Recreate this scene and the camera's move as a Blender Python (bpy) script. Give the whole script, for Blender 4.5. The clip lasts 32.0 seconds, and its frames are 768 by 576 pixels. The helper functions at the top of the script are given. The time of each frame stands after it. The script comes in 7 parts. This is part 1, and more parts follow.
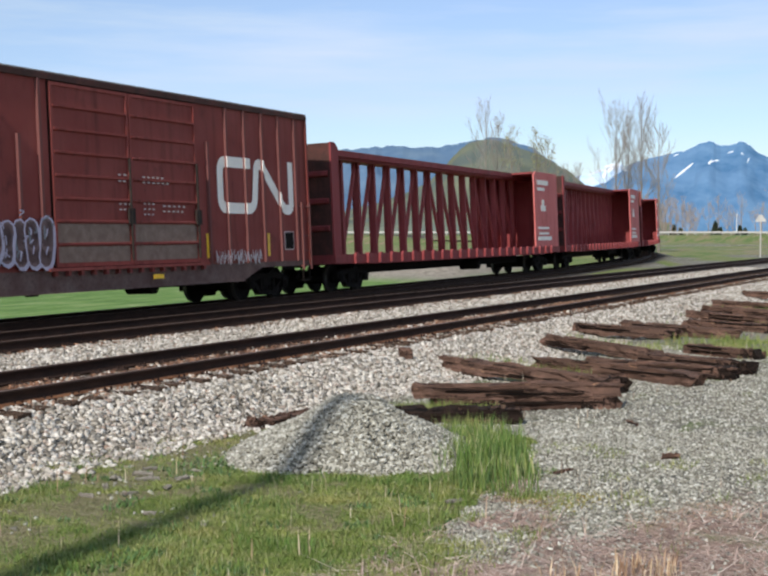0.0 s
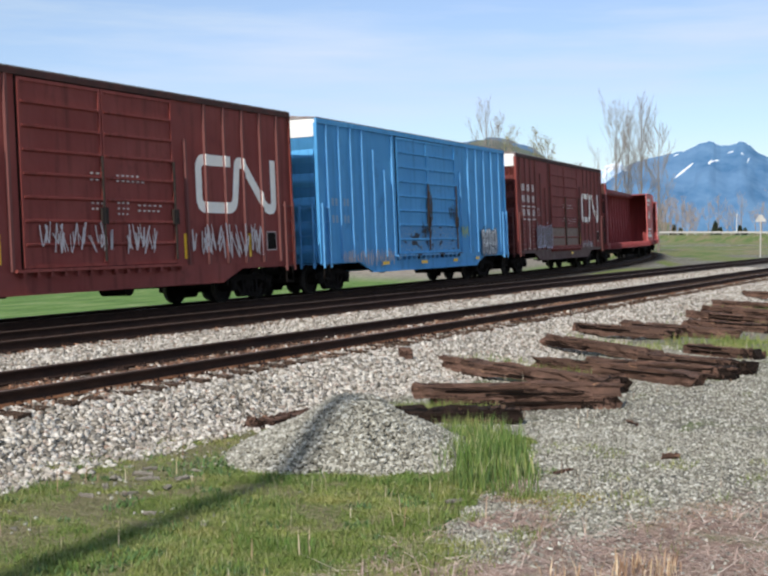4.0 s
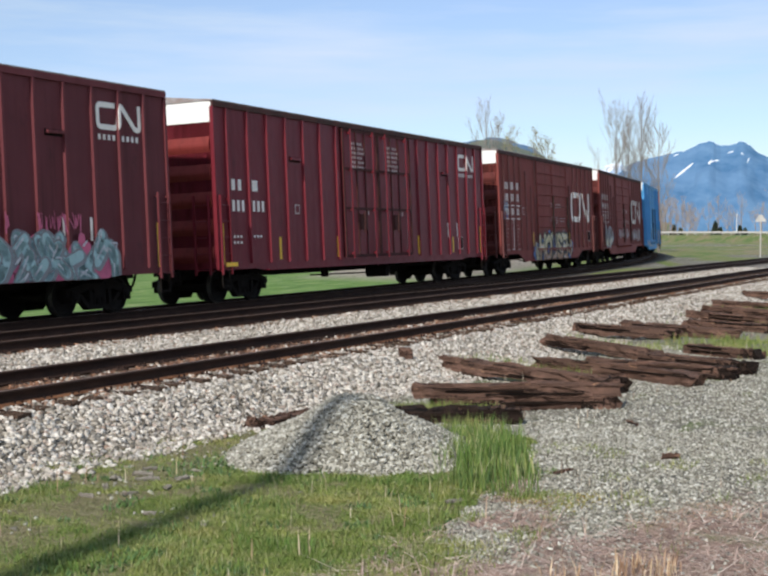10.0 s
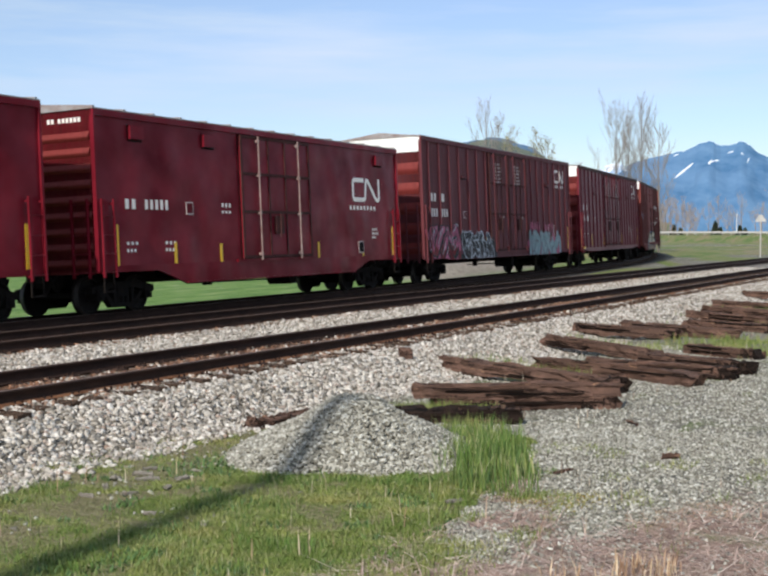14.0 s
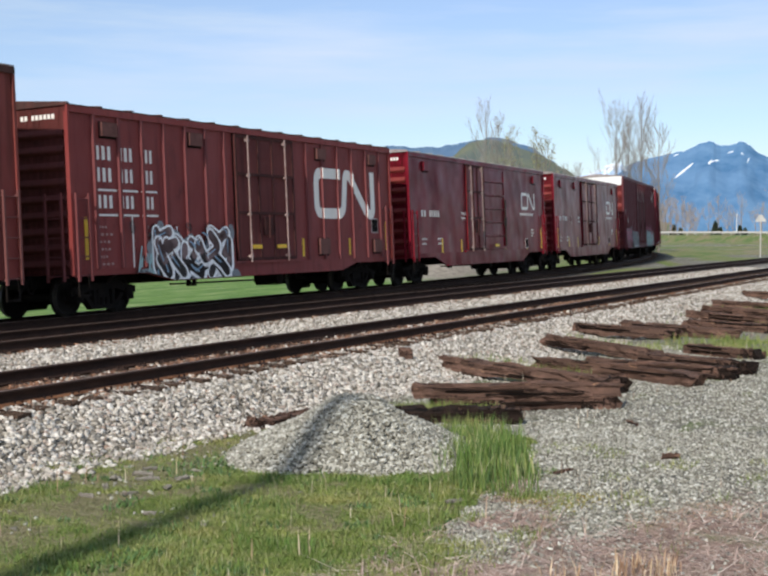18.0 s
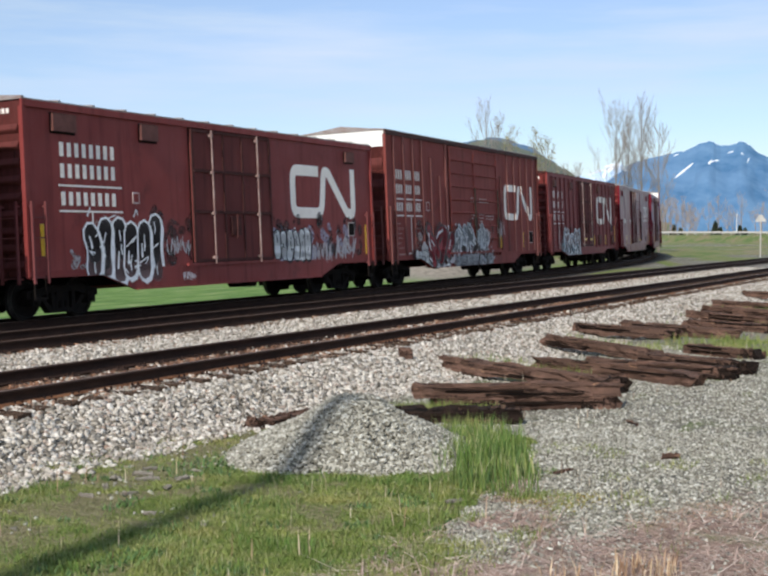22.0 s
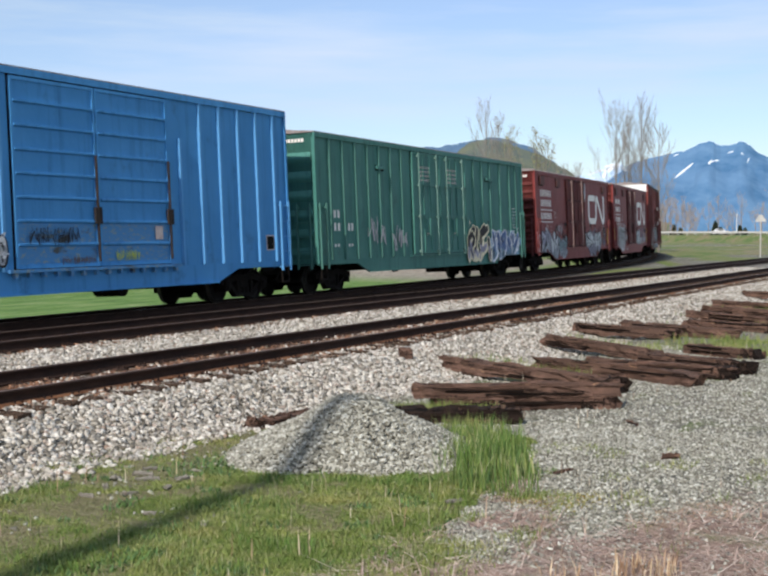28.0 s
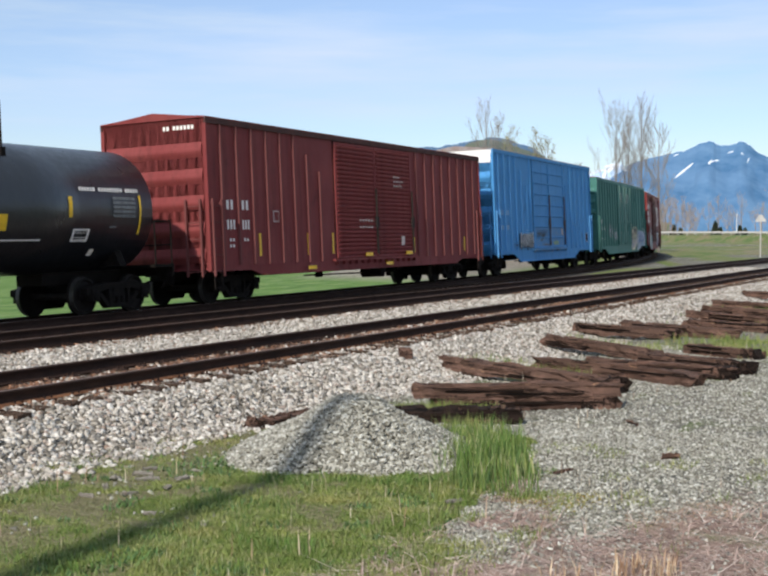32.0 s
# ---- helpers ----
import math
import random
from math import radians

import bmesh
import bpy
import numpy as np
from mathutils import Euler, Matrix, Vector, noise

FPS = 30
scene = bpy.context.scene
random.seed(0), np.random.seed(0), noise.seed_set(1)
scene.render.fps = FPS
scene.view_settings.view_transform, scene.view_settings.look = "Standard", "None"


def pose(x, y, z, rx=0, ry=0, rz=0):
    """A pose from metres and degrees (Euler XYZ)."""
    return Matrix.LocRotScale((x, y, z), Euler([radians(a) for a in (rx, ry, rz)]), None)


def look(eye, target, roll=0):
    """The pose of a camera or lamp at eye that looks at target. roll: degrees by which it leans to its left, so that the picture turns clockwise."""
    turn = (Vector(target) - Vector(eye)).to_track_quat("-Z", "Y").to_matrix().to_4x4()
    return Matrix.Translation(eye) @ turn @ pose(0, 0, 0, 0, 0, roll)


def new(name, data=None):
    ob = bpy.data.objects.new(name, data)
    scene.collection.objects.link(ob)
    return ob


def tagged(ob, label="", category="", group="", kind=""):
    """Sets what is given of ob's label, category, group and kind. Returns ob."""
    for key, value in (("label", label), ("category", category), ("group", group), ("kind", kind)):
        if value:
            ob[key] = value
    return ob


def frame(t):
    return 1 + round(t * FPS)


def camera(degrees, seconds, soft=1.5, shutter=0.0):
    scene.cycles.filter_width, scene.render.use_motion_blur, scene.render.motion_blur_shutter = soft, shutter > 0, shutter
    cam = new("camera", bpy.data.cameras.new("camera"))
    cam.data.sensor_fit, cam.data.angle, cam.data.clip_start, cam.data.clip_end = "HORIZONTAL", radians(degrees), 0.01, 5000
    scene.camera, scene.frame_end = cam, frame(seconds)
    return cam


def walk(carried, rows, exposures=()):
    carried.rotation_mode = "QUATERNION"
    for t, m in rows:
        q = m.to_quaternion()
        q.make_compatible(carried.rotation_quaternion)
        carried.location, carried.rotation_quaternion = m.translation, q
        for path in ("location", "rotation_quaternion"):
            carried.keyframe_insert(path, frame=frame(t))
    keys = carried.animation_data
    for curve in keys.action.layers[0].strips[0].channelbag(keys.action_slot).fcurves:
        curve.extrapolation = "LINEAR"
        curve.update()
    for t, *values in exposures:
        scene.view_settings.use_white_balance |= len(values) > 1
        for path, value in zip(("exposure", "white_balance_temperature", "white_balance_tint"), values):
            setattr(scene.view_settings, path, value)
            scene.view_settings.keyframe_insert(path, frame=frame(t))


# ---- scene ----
cam = camera(32.96, 32.0, soft=2.5)
EYE = Vector((0.0, 0.0, 1.87))
AIM = Vector((0.89226, 0.44940, -0.04373))
walk(cam, [(0.0, look(EYE, EYE + AIM)), (32.0, look(EYE, EYE + AIM))])

# ---- world and sun ----
TO_SUN = Vector((-0.74, -0.045, 0.535)).normalized()
world = bpy.data.worlds.new("sky")
scene.world = world
world.use_nodes = True
wn = world.node_tree
wn.nodes.clear()
w_out = wn.nodes.new("ShaderNodeOutputWorld")
w_bg = wn.nodes.new("ShaderNodeBackground")
w_sky = wn.nodes.new("ShaderNodeTexSky")
w_sky.sky_type = "NISHITA"
w_sky.sun_disc = False
w_sky.sun_elevation = math.asin(TO_SUN.z)
w_sky.sun_rotation = math.atan2(TO_SUN.x, TO_SUN.y)
w_sky.dust_density = 0.4
w_sky.ozone_density = 2.5
w_bg.inputs["Strength"].default_value = 0.13
w_tc = wn.nodes.new("ShaderNodeTexCoord")
w_map = wn.nodes.new("ShaderNodeMapping")
w_map.inputs["Scale"].default_value = (1.6, 1.6, 15.0)
w_map.inputs["Rotation"].default_value = (0.05, 0.03, 0.0)
w_noise = wn.nodes.new("ShaderNodeTexNoise")
w_noise.inputs["Scale"].default_value = 1.7
w_noise.inputs["Detail"].default_value = 7.0
w_noise.inputs["Roughness"].default_value = 0.55
w_range = wn.nodes.new("ShaderNodeMapRange")
w_range.inputs["From Min"].default_value = 0.40
w_range.inputs["From Max"].default_value = 0.66
w_range.inputs["To Min"].default_value = 0.22
w_range.inputs["To Max"].default_value = 0.95
w_mix = wn.nodes.new("ShaderNodeMix")
w_mix.data_type = "RGBA"
w_mix.blend_type = "LIGHTEN"
w_mix.inputs[7].default_value = (4.45, 5.3, 6.15, 1.0)
wn.links.new(w_tc.outputs["Generated"], w_map.inputs["Vector"])
wn.links.new(w_map.outputs[0], w_noise.inputs["Vector"])
wn.links.new(w_noise.outputs["Fac"], w_range.inputs["Value"])
wn.links.new(w_range.outputs[0], w_mix.inputs[0])
w_tint = wn.nodes.new("ShaderNodeMix")
w_tint.data_type = "RGBA"
w_tint.blend_type = "MULTIPLY"
w_tint.inputs[0].default_value = 1.0
w_tint.inputs[7].default_value = (0.745, 0.772, 0.905, 1.0)
wn.links.new(w_sky.outputs[0], w_tint.inputs[6])
wn.links.new(w_tint.outputs[2], w_mix.inputs[6])
wn.links.new(w_mix.outputs[2], w_bg.inputs[0])
wn.links.new(w_bg.outputs[0], w_out.inputs[0])
sun = new("sun", bpy.data.lights.new("sun", "SUN"))
sun.data.energy = 4.0
sun.data.angle = radians(1.5)
sun.data.color = (1.0, 0.95, 0.87)
sun.matrix_world = look((0, 0, 60), Vector((0, 0, 60)) - TO_SUN)
scene.view_settings.exposure = 0.20

# ---- the line of the curved track ----
STEP = 0.5
S0 = -300.0


def curvature(s):
    u = s / 50.0
    if s < -12:
        return 0.0
    if s < 22:
        return 0.000814
    u = min(u, 2.4)
    return (-0.16157 + 0.53704 * u - 0.13835 * u * u) / 100.0


_n = int(900 / STEP)
HEAD = []
_h = 0.0
for _i in range(_n):
    HEAD.append(_h)
    _h += curvature(S0 + _i * STEP) * STEP
PX, PY = [0.0], [0.0]
for _i in range(1, _n):
    _m = (HEAD[_i] + HEAD[_i - 1]) / 2
    PX.append(PX[-1] + math.cos(_m) * STEP)
    PY.append(PY[-1] + math.sin(_m) * STEP)
PS = S0 + np.arange(_n) * STEP
PX, PY, HEAD = np.array(PX), np.array(PY), np.array(HEAD)
PX += 21.990 - np.interp(22.0, PS, PX)
PY += 19.377 - np.interp(22.0, PS, PY)


def on_path(s, off=0.0):
    a = np.interp(s, PS, HEAD)
    return np.interp(s, PS, PX) - np.sin(a) * off, np.interp(s, PS, PY) + np.cos(a) * off, a


def travelled(t):
    t = t - 16.0
    return 8.53223 * t - 0.0080739 * t * t + 0.000095740 * t ** 3

# ---- material helpers ----
def material(name):
    m = bpy.data.materials.new(name)
    m.use_nodes = True
    nt = m.node_tree
    return m, nt, nt.nodes["Principled BSDF"]


def node(nt, kind, **values):
    n = nt.nodes.new(kind)
    for key, value in values.items():
        n.inputs[key].default_value = value
    return n


def coords(nt, scale=(1, 1, 1), world_space=False):
    tc = nt.nodes.new("ShaderNodeTexCoord")
    mp = nt.nodes.new("ShaderNodeMapping")
    mp.inputs["Scale"].default_value = scale
    if world_space:
        geo = nt.nodes.new("ShaderNodeNewGeometry")
        nt.links.new(geo.outputs["Position"], mp.inputs["Vector"])
    else:
        nt.links.new(tc.outputs["Object"], mp.inputs["Vector"])
    return mp.outputs[0]


def noise_tex(nt, vec, scale, detail=4.0, rough=0.55):
    n = node(nt, "ShaderNodeTexNoise", Scale=scale, Detail=detail, Roughness=rough)
    nt.links.new(vec, n.inputs["Vector"])
    return n.outputs["Fac"]


def ramp(nt, fac, stops, constant=False):
    r = nt.nodes.new("ShaderNodeValToRGB")
    if constant:
        r.color_ramp.interpolation = "CONSTANT"
    els = r.color_ramp.elements
    while len(els) < len(stops):
        els.new(0.5)
    for e, (p, c) in zip(els, stops):
        e.position = p
        e.color = (*c, 1.0) if len(c) == 3 else c
    nt.links.new(fac, r.inputs[0])
    return r.outputs[0]


def mix(nt, fac, a, b, mode="MIX"):
    n = nt.nodes.new("ShaderNodeMix")
    n.data_type = "RGBA"
    n.blend_type = mode
    for sock, value in ((0, fac), (6, a), (7, b)):
        if isinstance(value, (int, float)):
            n.inputs[sock].default_value = value
        elif isinstance(value, tuple):
            n.inputs[sock].default_value = (*value, 1.0)
        else:
            nt.links.new(value, n.inputs[sock])
    return n.outputs[2]


def grey(nt, fac, lo, hi):
    n = node(nt, "ShaderNodeMapRange")
    n.inputs["From Min"].default_value, n.inputs["From Max"].default_value = lo, hi
    nt.links.new(fac, n.inputs["Value"])
    return n.outputs[0]


def bump(nt, bsdf, height, strength=0.3, distance=0.02):
    b = node(nt, "ShaderNodeBump", Strength=strength, Distance=distance)
    nt.links.new(height, b.inputs["Height"])
    nt.links.new(b.outputs[0], bsdf.inputs["Normal"])


def car_paint(name, base, faded, grime, rough=0.55, wear=0.5, waves=0.0):
    """Freight car paint: broad fading, vertical streaks of grime, small chips; waves above 0.5 give glossy paint with
    blotchy reflections painted in.
    """
    m, nt, bs = material(name)
    v = coords(nt)
    glossy = waves > 0.5
    broad = noise_tex(nt, v, 0.7, 3)
    c = mix(nt, grey(nt, broad, 0.35, 0.7), base, faded)
    streak = noise_tex(nt, coords(nt, (5.0, 5.0, 0.35)), 1.0, 5, 0.65)
    c = mix(nt, grey(nt, streak, 0.66 if glossy else 0.52, 0.95 if glossy else 0.80), c, grime)
    chips = noise_tex(nt, v, 9.0, 6, 0.7)
    c = mix(nt, grey(nt, chips, 0.66 - 0.06 * wear, 0.72), c, (grime[0] * 1.6, grime[1] * 1.5, grime[2] * 1.4))
    bs.inputs["Specular IOR Level"].default_value = 0.14
    if glossy:
        # soft dark blots put the patchy reflections into colour and gloss
        blots = grey(nt, noise_tex(nt, coords(nt, (0.8, 0.8, 1.0)), 1.0, 3, 0.55), 0.36, 0.72)
        c = mix(nt, blots, c, tuple(0.62 * x for x in base))
        sheen = node(nt, "ShaderNodeMapRange")
        sheen.inputs["To Min"].default_value, sheen.inputs["To Max"].default_value = 0.075, 0.03
        nt.links.new(blots, sheen.inputs["Value"])
        nt.links.new(sheen.outputs[0], bs.inputs["Specular IOR Level"])
    else:
        smut = noise_tex(nt, coords(nt, (1.1, 1.1, 0.8)), 1.0, 8, 0.72)
        c = mix(nt, grey(nt, smut, 0.58, 0.80), c, tuple(0.45 * x + 0.010 for x in grime))
        rubbed = noise_tex(nt, coords(nt, (3.0, 3.0, 1.2)), 1.3, 8, 0.75)
        c = mix(nt, grey(nt, rubbed, 0.64, 0.78), c, tuple(0.75 * x + 0.055 for x in faded))
    nt.links.new(c, bs.inputs["Base Color"])
    r = node(nt, "ShaderNodeMapRange")
    r.inputs["To Min"].default_value, r.inputs["To Max"].default_value = (rough, rough + 0.04) if glossy else (rough - 0.08, min(1.0, rough + 0.2))
    nt.links.new(streak, r.inputs["Value"])
    nt.links.new(r.outputs[0], bs.inputs["Roughness"])
    dent = noise_tex(nt, coords(nt, (1, 1, 0.8)) if waves else v, 0.9 if glossy else 1.5 if waves else 3.0, 1 if glossy else 2)
    bump(nt, bs, dent, 0.25 + waves, 0.10 if glossy else 0.05)
    return m


def plain(name, base, second, scale=6.0, rough=0.7, metal=0.0, relief=0.2, stretch=(1, 1, 1), world_space=False, dirt=0.55, gloss=0.25):
    m, nt, bs = material(name)
    v = coords(nt, stretch, world_space)
    a = noise_tex(nt, v, scale, 5, 0.6)
    b = noise_tex(nt, v, scale * 7.0, 4, 0.6)
    c = mix(nt, grey(nt, a, 0.35, 0.68), base, second)
    c = mix(nt, grey(nt, b, 0.5, 0.9), c, tuple(dirt * x for x in base))
    nt.links.new(c, bs.inputs["Base Color"])
    bs.inputs["Roughness"].default_value = rough
    bs.inputs["Specular IOR Level"].default_value = gloss
    bs.inputs["Metallic"].default_value = metal
    bump(nt, bs, b, relief, 0.01)
    return m


def islands(name, stops, scale=20.0, rough=0.9, patch=None):
    """Colour that differs from piece to piece of one joined mesh."""
    m, nt, bs = material(name)
    geo = nt.nodes.new("ShaderNodeNewGeometry")
    c = ramp(nt, geo.outputs["Random Per Island"], stops)
    n = noise_tex(nt, coords(nt), scale, 3)
    c = mix(nt, grey(nt, n, 0.3, 0.8), c, mix(nt, 0.5, c, (0.1, 0.09, 0.08)))
    if patch:
        broad = noise_tex(nt, coords(nt), 1.3, 4, 0.6)
        c = mix(nt, grey(nt, broad, 0.45, 0.62), c, mix(nt, 0.6, c, patch))
        c = mix(nt, grey(nt, broad, 0.46, 0.34), c, mix(nt, 0.5, c, (0.30, 0.26, 0.09)))
    nt.links.new(c, bs.inputs["Base Color"])
    bs.inputs["Roughness"].default_value = rough
    bs.inputs["Specular IOR Level"].default_value = 0.2
    return m


def spray(name, colour, cover=1.0, gaps=0.33):
    """Thin weathered spray paint: patchy, with grime over it."""
    m, nt, bs = material(name)
    v = coords(nt)
    n = noise_tex(nt, v, 5.0, 6, 0.65)
    c = mix(nt, grey(nt, n, 0.52, 0.88), colour, tuple(0.45 * x + 0.03 for x in colour))
    nt.links.new(c, bs.inputs["Base Color"])
    bs.inputs["Roughness"].default_value = 0.55
    bs.inputs["Specular IOR Level"].default_value = 0.2
    thin = grey(nt, noise_tex(nt, v, 11.0, 5, 0.7), gaps - 0.03, gaps + (0.03 if cover == 1.0 else 0.25))
    share = nt.nodes.new("ShaderNodeMath")
    share.operation = "MULTIPLY"
    nt.links.new(thin, share.inputs[0])
    share.inputs[1].default_value = cover
    nt.links.new(share.outputs[0], bs.inputs["Alpha"])
    return m


RED = car_paint("red_brown_paint", (0.212, 0.047, 0.040), (0.252, 0.067, 0.057), (0.106, 0.034, 0.027), 0.65)
CRIMSON = car_paint("crimson_brown_paint", (0.207, 0.039, 0.035), (0.243, 0.054, 0.050), (0.110, 0.026, 0.024), 0.5, 0.5)
DOOR_CRIMSON = car_paint("dirty_door_paint", (0.118, 0.030, 0.028), (0.150, 0.042, 0.038), (0.060, 0.022, 0.020), 0.7)
MAROON_DULL = car_paint("dull_maroon_paint", (0.118, 0.029, 0.034), (0.142, 0.037, 0.043), (0.081, 0.025, 0.025), 0.55, 0.5)
RED_OLD = car_paint("faded_red_paint", (0.190, 0.037, 0.036), (0.222, 0.052, 0.049), (0.108, 0.030, 0.028), 0.6)
MAROON = car_paint("maroon_paint", (0.148, 0.017, 0.026), (0.172, 0.023, 0.032), (0.096, 0.013, 0.018), 0.4, 0.3, 0.3)
MAROON_GLOSS = car_paint("glossy_maroon_paint", (0.180, 0.012, 0.022), (0.205, 0.016, 0.026), (0.125, 0.010, 0.016), 0.27, 0.1, 0.6)
SALMON = car_paint("salmon_paint", (0.54, 0.140, 0.125), (0.60, 0.18, 0.165), (0.38, 0.095, 0.088), 0.6)
BEAM_RED = car_paint("beam_red_paint", (0.215, 0.041, 0.043), (0.255, 0.056, 0.056), (0.120, 0.028, 0.028), 0.6)
# darker end paint: grime, and the shade between coupled cars put into colour
GRIMY_SHADED_END = car_paint("grimy_shaded_end_paint", (0.100, 0.026, 0.023), (0.125, 0.034, 0.030), (0.040, 0.016, 0.014), 0.75, 0.7)
END_RED = car_paint("bright_red_paint", (0.165, 0.026, 0.023), (0.195, 0.034, 0.030), (0.085, 0.017, 0.015), 0.55)
BLUE = car_paint("blue_paint", (0.075, 0.30, 0.59), (0.098, 0.345, 0.64), (0.050, 0.185, 0.37), 0.55, 0.8)
BLUE_DEEP = car_paint("deep_blue_paint", (0.060, 0.245, 0.515), (0.075, 0.280, 0.565), (0.040, 0.155, 0.33), 0.55, 0.8)
GREEN = car_paint("green_paint", (0.055, 0.177, 0.146), (0.077, 0.215, 0.179), (0.037, 0.102, 0.086), 0.5)
TANK_BLACK = car_paint("black_tank_paint", (0.010, 0.011, 0.014), (0.013, 0.015, 0.020), (0.016, 0.016, 0.017), 0.26, 0.2)
TANK_BLACK.node_tree.nodes["Principled BSDF"].inputs["Specular IOR Level"].default_value = 0.5
DARK_STEEL = plain("grimy_steel", (0.009, 0.0078, 0.007), (0.016, 0.012, 0.010), 8, 0.9, gloss=0.08)
WHEEL_STEEL = plain("wheel_steel", (0.012, 0.010, 0.009), (0.02, 0.016, 0.014), 10, 0.75, 0.0, gloss=0.1)
TREAD = plain("polished_tread", (0.10, 0.09, 0.085), (0.06, 0.055, 0.05), 10, 0.5, 0.5)
ROOF = plain("galvanised_roof", (0.34, 0.32, 0.31), (0.22, 0.15, 0.13), 3, 0.5, 0.1)
WHITE = plain("white_paint", (0.84, 0.83, 0.80), (0.74, 0.72, 0.68), 4, 0.5, dirt=0.8)
LETTER = plain("worn_white_lettering", (0.88, 0.83, 0.77), (0.76, 0.69, 0.63), 9, 0.6, dirt=0.75)
LETTER_MID = plain("small_stencil_white", (0.60, 0.51, 0.48), (0.44, 0.33, 0.30), 9, 0.6)
FADED_MARK = plain("faded_blue_white_mark", (0.30, 0.40, 0.52), (0.20, 0.32, 0.48), 9, 0.6)
LETTER_DIM = plain("faint_lettering", (0.45, 0.32, 0.29), (0.28, 0.14, 0.12), 9, 0.6)
EMBLEM = plain("emblem_white", (0.93, 0.87, 0.80), (0.85, 0.78, 0.71), 3, 0.55, dirt=0.85)
YELLOW = plain("yellow_reflector", (0.90, 0.56, 0.03), (0.74, 0.42, 0.03), 12, 0.4)
RUSTY_PANEL = plain("rusted_bare_panel", (0.20, 0.13, 0.10), (0.28, 0.20, 0.16), 5, 0.8)
RAIL = plain("rusty_rail", (0.026, 0.014, 0.010), (0.050, 0.025, 0.016), 9, 0.95, 0.0, 0.2, (0.3, 1, 1))
RAIL_HEAD = plain("rail_head", (0.20, 0.14, 0.11), (0.13, 0.085, 0.065), 6, 0.5, 0.3, 0.1, (0.2, 1, 1))
RUST_FOOT = plain("flaking_orange_rust", (0.10, 0.042, 0.022), (0.30, 0.135, 0.065), 3, 0.95)
INK = {}
for _n, _c in (("tan", (0.60, 0.37, 0.24)), ("black", (0.014, 0.014, 0.016)), ("white", (0.84, 0.84, 0.85)), ("silver", (0.50, 0.52, 0.56)), ("grey", (0.20, 0.21, 0.23)), ("pink", (0.52, 0.12, 0.21)), ("mint", (0.30, 0.45, 0.47)), ("blue", (0.12, 0.20, 0.42)), ("red", (0.26, 0.02, 0.03)), ("pale", (0.46, 0.42, 0.43)), ("dim", (0.20, 0.13, 0.13)), ("sky", (0.28, 0.42, 0.56)), ("cream", (0.86, 0.75, 0.50)), ("rust", (0.11, 0.07, 0.055)), ("lilac", (0.40, 0.37, 0.47)), ("lime", (0.42, 0.48, 0.06)), ("soot", (0.045, 0.035, 0.035))):
    INK[_n] = spray(_n + "_spray", _c)
HAZE = {_n: spray("thin_" + _n + "_spray", _c, 0.8, 0.34) for _n, _c in (("soot", (0.045, 0.035, 0.035)), ("lilac", (0.40, 0.37, 0.47)), ("pale", (0.50, 0.46, 0.46)), ("sky", (0.28, 0.42, 0.56)))}

# ---- mesh helpers ----
def box(bm, x0, x1, y0, y1, z0, z1, slant=0.0):
    vs = [bm.verts.new((x, y, z)) for x in (x0, x1) for y in (y0, y1) for z in (z0, z1)]
    for f in ((0, 1, 3, 2), (4, 6, 7, 5), (0, 4, 5, 1), (2, 3, 7, 6), (0, 2, 6, 4), (1, 5, 7, 3)):
        bm.faces.new([vs[i] for i in f])
    return vs


def prism(bm, outline, axis, lo, hi):
    """A closed outline drawn out along an axis; outline points are given in the other two axes, in order."""
    rings = []
    for d in (lo, hi):
        ring = []
        for a, b in outline:
            co = (d, a, b) if axis == "x" else (a, d, b) if axis == "y" else (a, b, d)
            ring.append(bm.verts.new(co))
        rings.append(ring)
    n = len(outline)
    bm.faces.new(rings[0][::-1])
    bm.faces.new(rings[1])
    for i in range(n):
        j = (i + 1) % n
        bm.faces.new((rings[0][i], rings[0][j], rings[1][j], rings[1][i]))


def tube(bm, a, b, r, sides=6, r2=None):
    a, b = Vector(a), Vector(b)
    q = (b - a).to_track_quat("Z", "Y")
    r2 = r if r2 is None else r2
    rings = []
    for p, rr in ((a, r), (b, r2)):
        rings.append([bm.verts.new(p + q @ Vector((rr * math.cos(2 * math.pi * i / sides), rr * math.sin(2 * math.pi * i / sides), 0))) for i in range(sides)])
    bm.faces.new(rings[0][::-1])
    bm.faces.new(rings[1])
    for i in range(sides):
        j = (i + 1) % sides
        bm.faces.new((rings[0][i], rings[0][j], rings[1][j], rings[1][i]))


def lathe(bm, profile, axis_y=True, sides=20, centre=(0, 0, 0)):
    """A profile of (distance along the axis, radius) turned round the y axis."""
    rings = []
    for d, r in profile:
        rings.append([bm.verts.new((centre[0] + r * math.cos(2 * math.pi * i / sides), centre[1] + d, centre[2] + r * math.sin(2 * math.pi * i / sides))) for i in range(sides)])
    for a, b in zip(rings, rings[1:]):
        for i in range(sides):
            j = (i + 1) % sides
            bm.faces.new((a[i], b[i], b[j], a[j]))
    bm.faces.new(rings[0])
    bm.faces.new(rings[-1][::-1])


